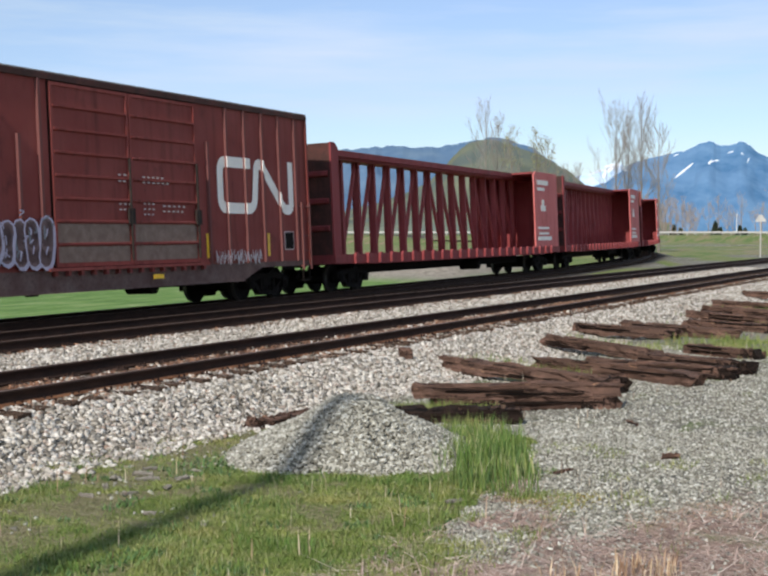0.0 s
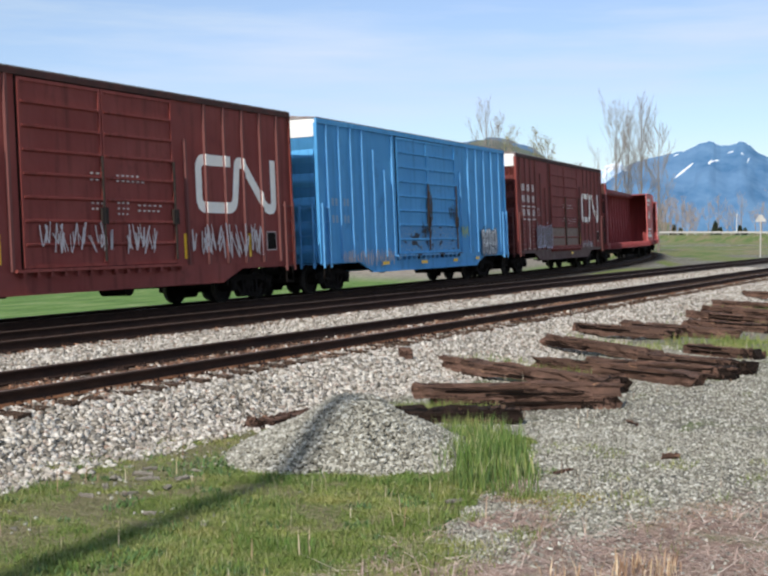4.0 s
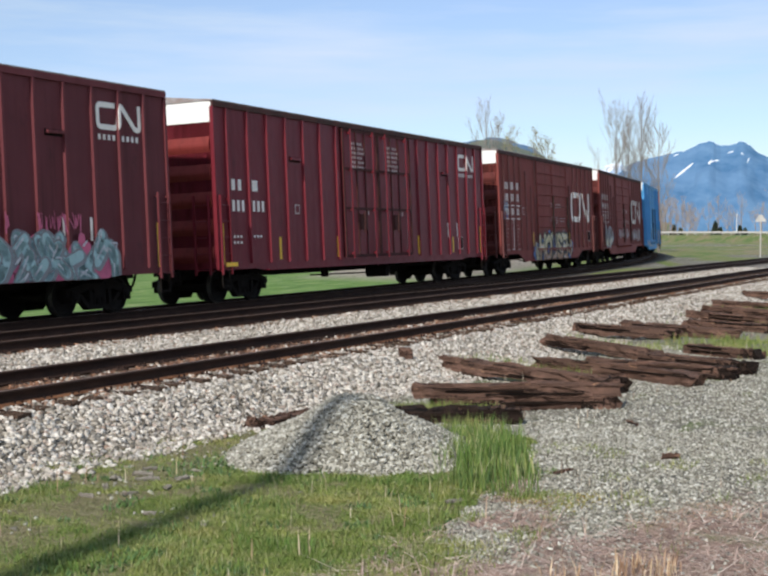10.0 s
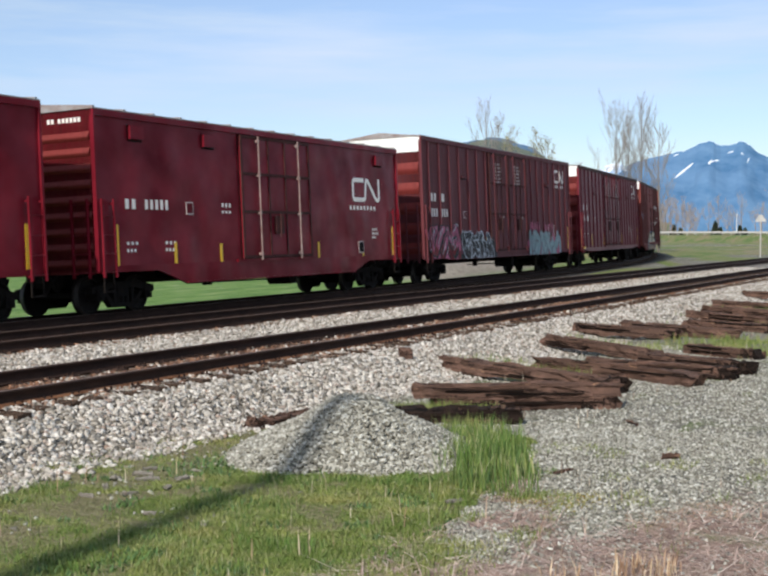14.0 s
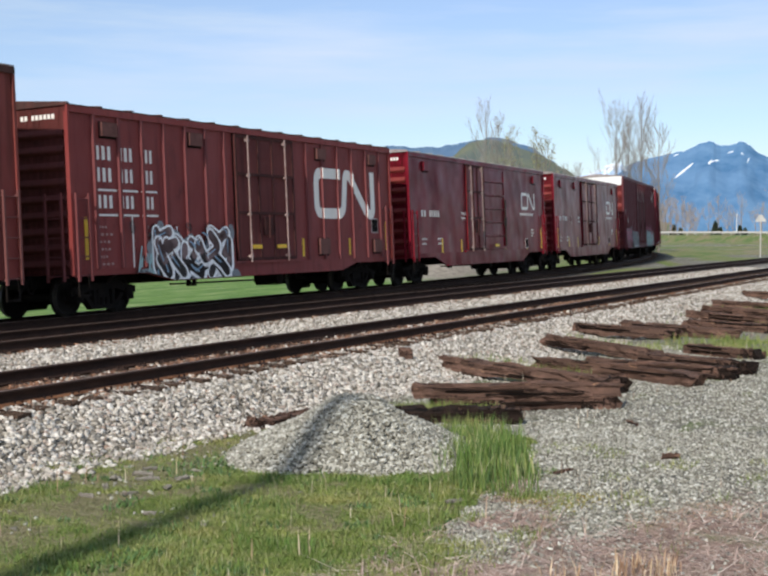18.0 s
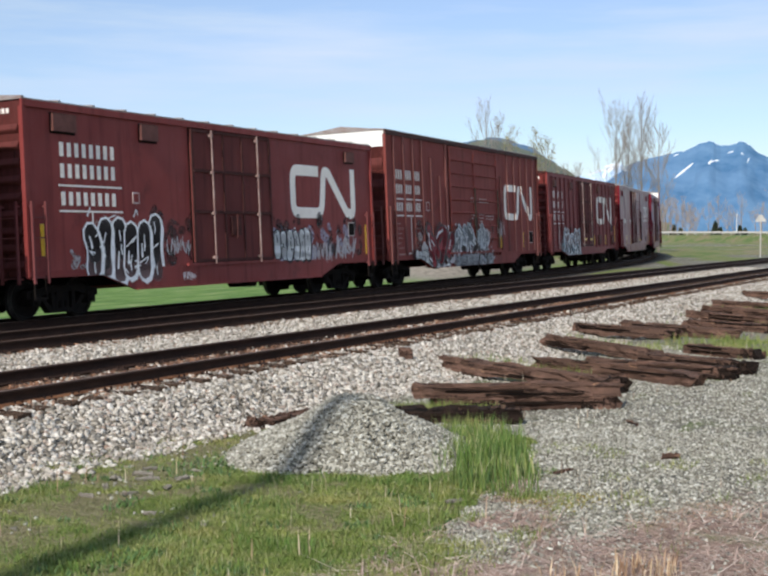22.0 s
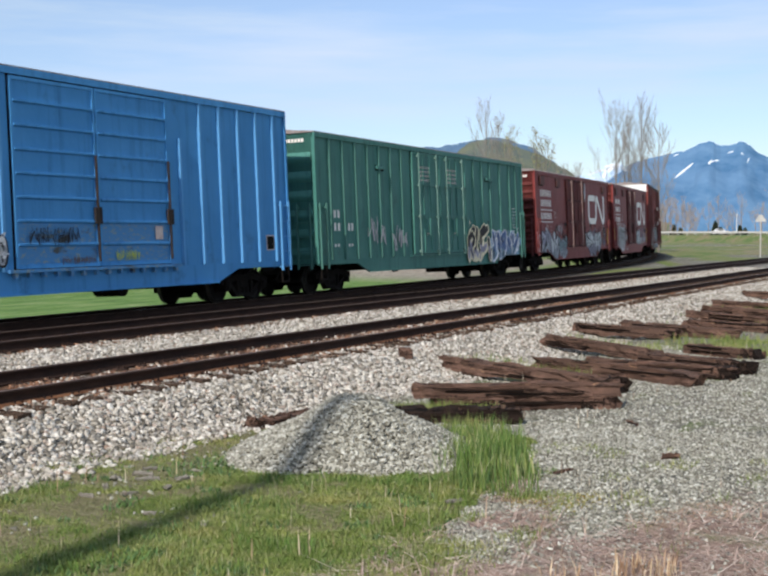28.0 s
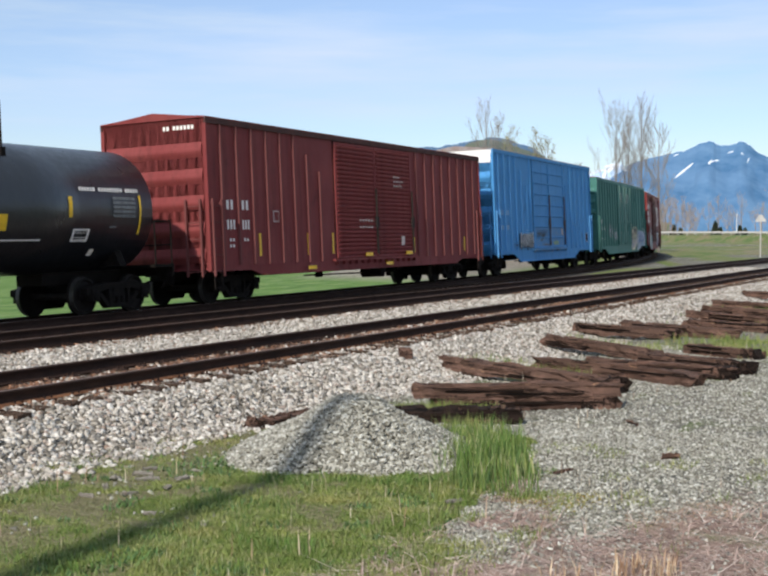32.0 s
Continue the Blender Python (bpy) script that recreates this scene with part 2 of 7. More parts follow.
def finish(bm, name, mats, smooth=False):
    me = bpy.data.meshes.new(name)
    bmesh.ops.recalc_face_normals(bm, faces=bm.faces[:])
    bm.to_mesh(me)
    bm.free()
    for m in mats if isinstance(mats, (list, tuple)) else (mats,):
        me.materials.append(m)
    if smooth:
        me.polygons.foreach_set("use_smooth", [True] * len(me.polygons))
    return me


def part(name, data, mat=None, parent=None, label="", at=None):
    """One mesh object, a part of its parent; data is a bmesh or a mesh that several parts share."""
    me = finish(data, name, mat) if isinstance(data, bmesh.types.BMesh) else data
    ob = new(name, me)
    if parent:
        ob.parent = parent
    if at is not None:
        ob.matrix_basis = at
    if label:
        ob["label"] = label
    return ob


def thing(name, label, category, group="", at=None, kind=""):
    ob = new(name)
    ob.empty_display_size = 0.3
    if at is not None:
        ob.matrix_basis = at
    return tagged(ob, label, category, group, kind)


def arrays(name, verts, faces, mat):
    """A mesh out of computed arrays: verts (n, 3), faces (m, 3 or 4)."""
    me = bpy.data.meshes.new(name)
    verts = np.asarray(verts, dtype=np.float32)
    faces = np.asarray(faces, dtype=np.int32)
    m, k = faces.shape
    me.vertices.add(len(verts))
    me.vertices.foreach_set("co", verts.ravel())
    me.loops.add(m * k)
    me.loops.foreach_set("vertex_index", faces.ravel())
    me.polygons.add(m)
    me.polygons.foreach_set("loop_start", np.arange(0, m * k, k, dtype=np.int32))
    me.update(calc_edges=True)
    me.materials.append(mat)
    return me


FLIP = Matrix.Rotation(math.pi, 4, "Z")
SHARED = {}


def shared(key, make):
    if key not in SHARED:
        SHARED[key] = make()
    return SHARED[key]

# ---- running gear ----
WHEEL_R = 0.42
AXLE_HALF = 0.89


def wheelset_mesh():
    bm = bmesh.new()
    for side in (-1, 1):
        prof = [(0.66, 0.10), (0.67, 0.36), (0.64, WHEEL_R + 0.025), (0.68, WHEEL_R + 0.02), (0.69, WHEEL_R), (0.80, WHEEL_R - 0.008), (0.81, 0.36), (0.76, 0.33), (0.75, 0.15), (0.82, 0.13), (0.83, 0.06)]
        lathe(bm, [(side * d, r) for d, r in prof], sides=28)
    lathe(bm, [(-1.0, 0.06), (-0.8, 0.08), (0.8, 0.08), (1.0, 0.06)], sides=10)
    me = finish(bm, "wheelset", [WHEEL_STEEL, TREAD])
    for p in me.polygons:
        r = math.hypot(p.center.x, p.center.z)
        if r > 0.38 and abs(p.center.y) > 0.685 and abs(p.center.y) < 0.805 and abs(p.normal.y) < 0.3:
            p.material_index = 1
    return me


def side_frame_mesh():
    bm = bmesh.new()
    z = WHEEL_R
    y0, y1 = -0.09, 0.09
    top = [(-1.15, z + 0.02), (-1.15, z + 0.17), (-0.55, z + 0.27), (0.55, z + 0.27), (1.15, z + 0.17), (1.15, z + 0.02), (0.8, z + 0.04), (0.45, z + 0.13), (-0.45, z + 0.13), (-0.8, z + 0.04)]
    prism(bm, top, "y", y0, y1)
    low = [(-0.75, z + 0.03), (-0.62, z + 0.05), (-0.36, z - 0.2), (0.36, z - 0.2), (0.62, z + 0.05), (0.75, z + 0.03), (0.42, z - 0.3), (-0.42, z - 0.3)]
    prism(bm, low, "y", y0 + 0.01, y1 - 0.01)
    for x in (-0.33, 0.33):
        box(bm, x - 0.05, x + 0.05, y0, y1, z - 0.22, z + 0.15)
    for x in (-0.18, 0.0, 0.18):
        tube(bm, (x, 0, z - 0.2), (x, 0, z + 0.06), 0.07, 8)
    for x in (-AXLE_HALF, AXLE_HALF):
        box(bm, x - 0.13, x + 0.13, y0 - 0.03, y1 + 0.04, z - 0.13, z + 0.14)
        lathe(bm, [(0.02, 0.11), (0.15, 0.10), (0.17, 0.05)], sides=10, centre=(x, 0, z))
    return finish(bm, "side_frame", DARK_STEEL)


def bolster_mesh():
    bm = bmesh.new()
    box(bm, -0.2, 0.2, -1.05, 1.05, WHEEL_R - 0.05, WHEEL_R + 0.22)
    box(bm, -0.3, 0.3, -0.35, 0.35, WHEEL_R + 0.2, WHEEL_R + 0.34)
    for s in (-1, 1):
        box(bm, s * 0.42 - 0.05, s * 0.42 + 0.05, -0.75, 0.75, WHEEL_R - 0.16, WHEEL_R - 0.04)
    return finish(bm, "bolster", DARK_STEEL)


WHEELSETS = []


def add_truck(car, x):
    truck = part("truck", shared("bolster", bolster_mesh), None, car, "grimy black cast steel truck", pose(x, 0, 0))
    for s in (-1, 1):
        m = pose(0, 0.98 * s, 0) if s > 0 else Matrix.Translation((0, -0.98, 0)) @ FLIP
        part("side_frame", shared("side_frame", side_frame_mesh), None, truck, "", m)
    for dx in (-AXLE_HALF, AXLE_HALF):
        ws = part("wheelset", shared("wheelset", wheelset_mesh), None, truck, "steel wheels with a bright worn tread", pose(dx, 0, WHEEL_R))
        WHEELSETS.append((ws, dx))
    return truck


def coupler_mesh():
    bm = bmesh.new()
    box(bm, -0.75, 0.1, -0.1, 0.1, 0.78, 0.98)
    prism(bm, [(0.1, -0.14), (0.34, -0.16), (0.40, 0.0), (0.26, 0.12), (0.1, 0.14)], "z", 0.74, 1.02)
    tube(bm, (-0.1, 0.35, 0.95), (0.3, 0.3, 0.45), 0.025, 6)
    return finish(bm, "coupler", DARK_STEEL)


def ladder_mesh(z0, z1, width=0.4, mat=None):
    bm = bmesh.new()
    for x in (-width / 2, width / 2):
        box(bm, x - 0.025, x + 0.025, -0.10, -0.05, z0, z1)
        for z in (z0 + 0.1, z1 - 0.1):
            box(bm, x - 0.02, x + 0.02, -0.06, 0.05, z - 0.02, z + 0.02)
    z = z0 + 0.12
    while z < z1:
        tube(bm, (-width / 2, -0.075, z), (width / 2, -0.075, z), 0.014, 5)
        z += 0.4
    return finish(bm, "ladder", mat)


# ---- painted marks ----
def emblem_bmesh(w, h, stroke):
    """A white band bent into a bracket and a zigzag, as one plain flat shape, in x and z."""
    s = stroke
    raw = [(0.42 * w, h - s / 2), (s / 2, h - s / 2), (s / 2, s / 2), (0.455 * w, s / 2), (0.50 * w, h - s * 0.5), (0.565 * w, h - s * 0.5), (0.865 * w, s * 0.5), (w - s / 2, s * 0.5), (w - s / 2, h)]
    line = [raw[0]]
    for q0, q1, q2 in zip(raw, raw[1:], raw[2:]):
        c0, c1, c2 = Vector(q0), Vector(q1), Vector(q2)
        r = min(s * 1.0, (c0 - c1).length * 0.48, (c2 - c1).length * 0.48)
        e0, e2 = c1 + (c0 - c1).normalized() * r, c1 + (c2 - c1).normalized() * r
        for k in range(6):
            u = k / 5
            e = e0 * (1 - u) ** 2 + c1 * 2 * u * (1 - u) + e2 * u * u
            line.append((e.x, e.y))
    line.append(raw[-1])
    bm = bmesh.new()
    left, right = [], []
    for i, p in enumerate(line):
        a = line[max(i - 1, 0)]
        b = line[min(i + 1, len(line) - 1)]
        d1 = Vector((p[0] - a[0], p[1] - a[1])) if i else Vector((b[0] - p[0], b[1] - p[1]))
        d2 = Vector((b[0] - p[0], b[1] - p[1])) if i < len(line) - 1 else d1
        d1.normalize(), d2.normalize()
        n = Vector((-d1.y - d2.y, d1.x + d2.x)).normalized()
        k = s / 2 / max(0.6, n.dot(Vector((-d1.y, d1.x))))
        left.append(bm.verts.new((p[0] + n.x * k, 0, p[1] + n.y * k)))
        right.append(bm.verts.new((p[0] - n.x * k, 0, p[1] - n.y * k)))
    for i in range(len(line) - 1):
        bm.faces.new((left[i], right[i], right[i + 1], left[i + 1]))
    return bm


def emblem(car, x, z, w, h, stroke, face, ribs, rib_half, rib_face):
    """The emblem on the side plate, and over the ribs that run through it."""
    bm = emblem_bmesh(w, h, stroke)
    whole = bmesh.new()
    me = bpy.data.meshes.new("flat")
    bm.to_mesh(me)
    for rx in ribs:
        if x - 0.1 < rx < x + w + 0.1:
            piece = bmesh.new()
            piece.from_mesh(me)
            for side, nx in ((rx - rib_half - x, -1), (rx + rib_half - x, 1)):
                geom = piece.verts[:] + piece.edges[:] + piece.faces[:]
                bmesh.ops.bisect_plane(piece, geom=geom, plane_co=(side, 0, 0), plane_no=(nx, 0, 0), clear_outer=True)
            if piece.faces:
                out = bmesh.ops.extrude_face_region(piece, geom=piece.faces[:])
                for v in [g for g in out["geom"] if isinstance(g, bmesh.types.BMVert)]:
                    v.co.y -= rib_face - face
                tmp = bpy.data.meshes.new("rib_piece")
                piece.to_mesh(tmp)
                whole.from_mesh(tmp)
                bpy.data.meshes.remove(tmp)
            piece.free()
    whole.from_mesh(me)
    bpy.data.meshes.remove(me)
    bm.free()
    part("emblem", whole, EMBLEM, car, "white bent band emblem", pose(x, -face - 0.004, z))


def bars(car, x, z, spec, face, mat=None, name="lettering"):
    """Rows of plain bars for writing: spec rows of (dx, dz, length, height, count of breaks)."""
    bm = bmesh.new()
    for dx, dz, ln, ht, n in spec:
        step = ln / n
        for i in range(n):
            x0 = dx + i * step
            box(bm, x0, x0 + step * (0.52 if n > 1 else 1.0), -0.004, 0.0, dz, dz + ht)
    tagged(part(name, bm, mat or LETTER, car, "", pose(x, -face - 0.001, z)), kind="stuff")


def word_block(car, x, z, face, ribs):
    """Two words over a number with rules between them, broken where the ribs stand."""
    if not any(x - 0.3 < r < x + 2.6 for r in ribs):
        bars(car, x, z, [(0.1, 0.85, 1.95, 0.29, 8), (0.1, 0.41, 1.95, 0.29, 8), (0.02, 0.23, 2.15, 0.04, 1), (0.1, -0.16, 1.95, 0.28, 8), (0.02, -0.30, 2.15, 0.04, 1), (1.08, -0.98, 0.045, 0.68, 1)], face)
        bars(car, x, z, [(dx, -0.52 - 0.15 * k, 0.34, 0.05, 3) for dx in (1.2, 1.7) for k in range(3)], face, LETTER_DIM)
        return
    spec = []
    cols = [(0.0, 0.60), (0.82, 0.55), (1.62, 0.5)]
    for dx, ln in cols:
        spec += [(dx, 0.79, ln, 0.30, 3), (dx, 0.32, ln, 0.30, 3), (dx - 0.03, 0.12, ln + 0.12, 0.045, 1), (dx, -0.25, ln, 0.28, 3), (dx - 0.03, -0.42, ln + 0.12, 0.045, 1)]
    bars(car, x, z, spec, face)
    small = []
    for dx, ln in (cols[0], cols[2]):
        for k in range(6):
            small.append((dx + 0.06 * (k % 2), -0.68 - 0.16 * k, ln * (0.5 + 0.1 * ((k * 7) % 4)), 0.05, 3))
        small.append((dx + 0.05, -1.68, ln, 0.04, 1))
    bars(car, x, z, small, face, LETTER_DIM)
    bars(car, x + 1.18, z - 1.60, [(0, 0, 0.05, 1.2, 1), (-0.3, -0.06, 0.35, 0.04, 1)], face)


def stroke(bm, pts, r, y, taper=False):
    """A flat stroke with round ends along a line of (x, z) points."""
    n_all = max(1, len(pts) - 1)
    for i, ((ax, az), (bx, bz)) in enumerate(zip(pts, pts[1:])):
        d = Vector((bx - ax, bz - az))
        if d.length < 1e-4:
            continue
        d.normalize()
        w = r * (1.15 - 0.5 * i / n_all) if taper else r
        n = Vector((-d.y, d.x)) * w
        ring = []
        for cx, cz, s in ((bx, bz, 1), (ax, az, -1)):
            for k in range(5):
                t = math.pi / 2 - math.pi * k / 4
                ring.append((cx + s * (d.x * w * math.cos(t) + n.x * math.sin(t)), cz + s * (d.y * w * math.cos(t) + n.y * math.sin(t))))
        bm.faces.new([bm.verts.new((x, y, z)) for x, z in ring])
        y -= 0.00002


def curve(ctrl, n=5):
    """A smooth line through the given points."""
    out = []
    p = [ctrl[0]] + list(ctrl) + [ctrl[-1]]
    for i in range(1, len(p) - 2):
        for k in range(n):
            u = k / n
            out.append(tuple(0.5 * (2 * p[i][j] + (p[i + 1][j] - p[i - 1][j]) * u + (2 * p[i - 1][j] - 5 * p[i][j] + 4 * p[i + 1][j] - p[i + 2][j]) * u * u + (3 * p[i][j] - p[i - 1][j] - 3 * p[i + 1][j] + p[i + 2][j]) * u ** 3) for j in (0, 1)))
    out.append(ctrl[-1])
    return out


SHAPES = {
    "gate": [[(0.12, 0.0), (0.14, 0.5), (0.1, 1.0)], [(0.86, 0.0), (0.84, 0.5), (0.88, 1.0)], [(0.14, 0.48), (0.86, 0.52)]],
    "loop": [[(0.5, 0.97), (0.15, 0.78), (0.12, 0.25), (0.5, 0.03), (0.88, 0.25), (0.85, 0.78), (0.5, 0.97)]],
    "bowl": [[(0.12, 1.0), (0.14, 0.3), (0.5, 0.03), (0.86, 0.3), (0.88, 1.0)]],
    "bend": [[(0.88, 0.85), (0.5, 0.98), (0.15, 0.76), (0.5, 0.52), (0.86, 0.27), (0.5, 0.02), (0.1, 0.14)]],
    "rung": [[(0.15, 0.0), (0.15, 1.0)], [(0.15, 0.94), (0.85, 0.98)], [(0.15, 0.5), (0.7, 0.5)], [(0.15, 0.05), (0.9, 0.02)]]}


def on_body(bm, foot):
    """Paint ends at the lower edge and the corners of the car's side."""
    deep, flat_to, rise_to, floor_z, end = foot
    for v in bm.verts:
        v.co.x = max(-end, min(end, v.co.x))
        k = max(0.0, min(1.0, (abs(v.co.x) - flat_to) / (rise_to - flat_to)))
        v.co.z = max(deep + (floor_z - 0.14 - deep) * k + 0.012, v.co.z)


def sprayed(car, x0, x1, z0, z1, inks, face, seed, foot, label="", shapes=()):
    """A sprayed piece: a row of fat interlocking shapes with outlines, drop shadow, a cloud behind and drips.
    inks: (upper fill, outline, cloud or None, lower fill), or (line,) alone for a thin scrawl."""
    rnd = random.Random(seed)
    h = z1 - z0
    if len(inks) == 1:
        bm = bmesh.new()
        n = max(2, int((x1 - x0) / (h * 0.4)))
        for i in range(n):
            w = (x1 - x0) / n
            for _ in range(2):
                x = x0 + w * (i + rnd.uniform(-0.1, 0.4))
                line = curve([(x + w * rnd.uniform(0.0, 0.9), z0 + h * (rnd.uniform(0.0, 0.4) if k % 2 else rnd.uniform(0.55, 1.0))) for k in range(rnd.randint(3, 5))])
                stroke(bm, line, min(0.035, h * rnd.uniform(0.02, 0.034)), -0.0003 * i, True)
        on_body(bm, foot)
        tagged(part("graffiti", bm, INK[inks[0]], car, label, pose(0, -face - 0.004, 0)), kind="stuff")
        return
    upper, rim, cloud = inks[:3]
    lower = inks[3] if len(inks) > 3 else upper
    line_ink = inks[4] if len(inks) > 4 else ("white" if rim in ("black", "soot", "rust") else "black")
    root = None
    if cloud:
        bm = bmesh.new()
        for i in range(int((x1 - x0) / h * 14)):
            x, z = rnd.uniform(x0 - 0.1 * h, x1 + 0.1 * h), z0 + h * rnd.uniform(0.02, 0.8)
            stroke(bm, curve([(x, z), (x + h * rnd.uniform(-0.2, 0.2), z + h * rnd.uniform(-0.1, 0.1)), (x + h * rnd.uniform(-0.3, 0.3), z + h * rnd.uniform(-0.1, 0.2))], 3), h * rnd.uniform(0.07, 0.14), -0.00005 * i)
        on_body(bm, foot)
        root = part("graffiti", bm, INK[cloud], car, label, pose(0, -face - 0.001, 0))
        tagged(root, kind="stuff")
    edge, top, low, lines = bmesh.new(), bmesh.new(), bmesh.new(), bmesh.new()
    exact = isinstance(shapes, tuple) and len(shapes) > 0
    soft = shapes == "round"
    n = len(shapes) if exact else max(3, round((x1 - x0) / (h * (0.34 if soft else 0.45))))
    step = (x1 - x0) / n
    half = min(step * 0.15, h * 0.10) if exact else step * 0.46 if soft else h * rnd.uniform(0.085, 0.11)
    border = 0.095 if exact else max(0.026, min(0.06, h * 0.04))
    order = list(range(n))
    rnd.shuffle(order)
    rows = (0.0, 0.2, 0.4, 0.6, 0.8, 1.0)
    for j, i in enumerate(order):
        lean, grow = rnd.uniform(-0.2, 0.2), rnd.uniform(0.84, 1.04)
        left, wide = x0 + step * (i - 0.06), step * 1.1
        if exact:
            forms = SHAPES[shapes[i]]
        elif soft:
            grow *= rnd.uniform(0.8, 1.0)
            forms = [[(0.5 + rnd.uniform(-0.12, 0.12), 0.02), (0.5 + rnd.uniform(-0.2, 0.2), 0.5), (0.5 + rnd.uniform(-0.12, 0.12), 0.98)]]
        else:
            forms = []
            for _ in range(3):
                p, q = rnd.uniform(-0.5, 0.7), rnd.choice(rows)
                f = [(p, q)]
                for _ in range(rnd.randint(1, 3)):
                    p = min(1.6, max(-0.6, p + rnd.choice((-1, 1)) * rnd.uniform(0.3, 0.9)))
                    q = rnd.choice([v for v in rows if 0.1 < abs(v - q) < 0.7])
                    f.append((p, q))
                forms.append(f)
        y = -0.003 - 0.0030 * j
        paths = []
        for ctrl in forms:
            pts = [(left + wide * (p + lean * (q - 0.5)) + rnd.uniform(-0.03, 0.03) * wide, z0 + half + (h - 2 * half) * (q * grow + (1 - grow) / 2) + rnd.uniform(-0.03, 0.03) * h) for p, q in ctrl]
            pts = [(max(x0 + half, min(x1 - half, p)), q) for p, q in pts]
            if exact or soft or rnd.random() < 0.45:
                paths.append(curve(pts, 5))
            else:
                paths.append([tuple(u + (v - u) * k / 4 for u, v in zip(e, f)) for e, f in zip(pts, pts[1:]) for k in range(4)] + [pts[-1]])
        for p in paths:
            stroke(edge, [(u + border * 0.9, v - border * 0.9) for u, v in p], half + border, y)
            stroke(edge, p, half + border, y - 0.0004)
        for p in paths:
            for e, f in zip(p, p[1:]):
                high = (e[1] + f[1]) / 2 > z0 + h * (0.48 + rnd.uniform(-0.10, 0.10))
                stroke(top if high else low, [e, f], half, y - (0.0012 if high else 0.0010))
            if soft:
                for _ in range(2):
                    u, v = p[rnd.randint(1, len(p) - 2)]
                    stroke(edge, [(u + half * rnd.uniform(-0.2, 0.2), v - h * 0.07), (u, v), (u + half * rnd.uniform(-0.3, 0.3), v + h * rnd.uniform(0.03, 0.1))], 0.02, y - 0.0021)
            k = rnd.randint(0, max(0, len(p) - 5))
            stroke(lines, [(u - half * 0.4, v + half * 0.2) for u, v in p[k:k + 4]], min(0.03, half * 0.15), y - 0.0020, True)
        if rnd.random() < 0.5:
            u, v = rnd.choice(paths[0])
            stroke(edge, [(u, v), (u + 0.01, v - h * rnd.uniform(0.12, 0.3))], 0.014, y - 0.0005)
    for k in range(n * 2):
        x, z = rnd.uniform(x0, x1), z0 + h * rnd.uniform(0.0, 1.04)
        stroke(lines if k % 2 else edge, curve([(x, z), (x + h * rnd.uniform(-0.12, 0.12), z + h * rnd.uniform(0.03, 0.12)), (x + h * rnd.uniform(-0.16, 0.16), z + h * rnd.uniform(-0.06, 0.1))], 3), 0.016, -0.0035 - 0.003 * n)
    for name, bm, ink in (("graffiti_outline", edge, rim), ("graffiti_fill", top, upper), ("graffiti_lower_fill", low, lower), ("graffiti_highlight", lines, line_ink)):
        on_body(bm, foot)
        ob = part(name if root else "graffiti", bm, INK[ink], root or car, "" if root else label, None if root else pose(0, -face - 0.001, 0))
        tagged(ob, kind="stuff")
        root = root or ob


def overspray(car, ink, x0, x1, z0, z1, count, face, seed, foot):
    """Worn remains of older paint: many small patches, denser towards the foot."""
    rnd = random.Random(seed)
    bm = bmesh.new()
    for i in range(count):
        x, z = rnd.uniform(x0, x1), z0 + (z1 - z0) * rnd.random() ** 1.5
        stroke(bm, [(x, z), (min(x1, x + rnd.uniform(-0.15, 0.15)), z + rnd.uniform(0.0, 0.14))], rnd.choice((0.02, 0.03, 0.05, 0.10, 0.16)), -0.00003 * i)
    on_body(bm, foot)
    tagged(part("graffiti", bm, HAZE[ink], car, "", pose(0, -face - 0.0006, 0)), kind="stuff")


def sweep(bm, pts, r, sides=6):
    """One bent tube along a line of points."""
    rings = []
    for i, p in enumerate(pts):
        d = (pts[min(i + 1, len(pts) - 1)] - pts[max(i - 1, 0)]).normalized()
        u = d.cross(Vector((0, 1, 0))).normalized()
        w = d.cross(u)
        rings.append([bm.verts.new(p + (u * math.cos(2 * math.pi * k / sides) + w * math.sin(2 * math.pi * k / sides)) * r) for k in range(sides)])
    for a, b in zip(rings, rings[1:]):
        for k in range(sides):
            bm.faces.new((a[k], a[(k + 1) % sides], b[(k + 1) % sides], b[k]))
    bm.faces.new(rings[0][::-1])
    bm.faces.new(rings[-1])


# ---- boxcars ----
DUSTY = plain("dusty_sill_paint", (0.115, 0.062, 0.055), (0.17, 0.115, 0.10), 2.5, 0.85)
DARK_RUST = plain("dark_rust", (0.020, 0.016, 0.014), (0.042, 0.028, 0.022), 6, 0.85)
CHORD = plain("rust_and_shade_paint", (0.050, 0.024, 0.020), (0.095, 0.034, 0.028), 3, 0.8)
SIDE = 1.50
RIB_FACE = 1.558


def washed_rib(paint, tone):
    """Less saturated paint copy for the ribs: the washed-out look of their sunlit edges put into the colour."""
    return car_paint(paint.name + "_washed", tuple(0.95 * x + 0.010 for x in tone), tuple(1.05 * x + 0.018 for x in tone), tuple(0.65 * x + 0.012 for x in tone), 0.75)


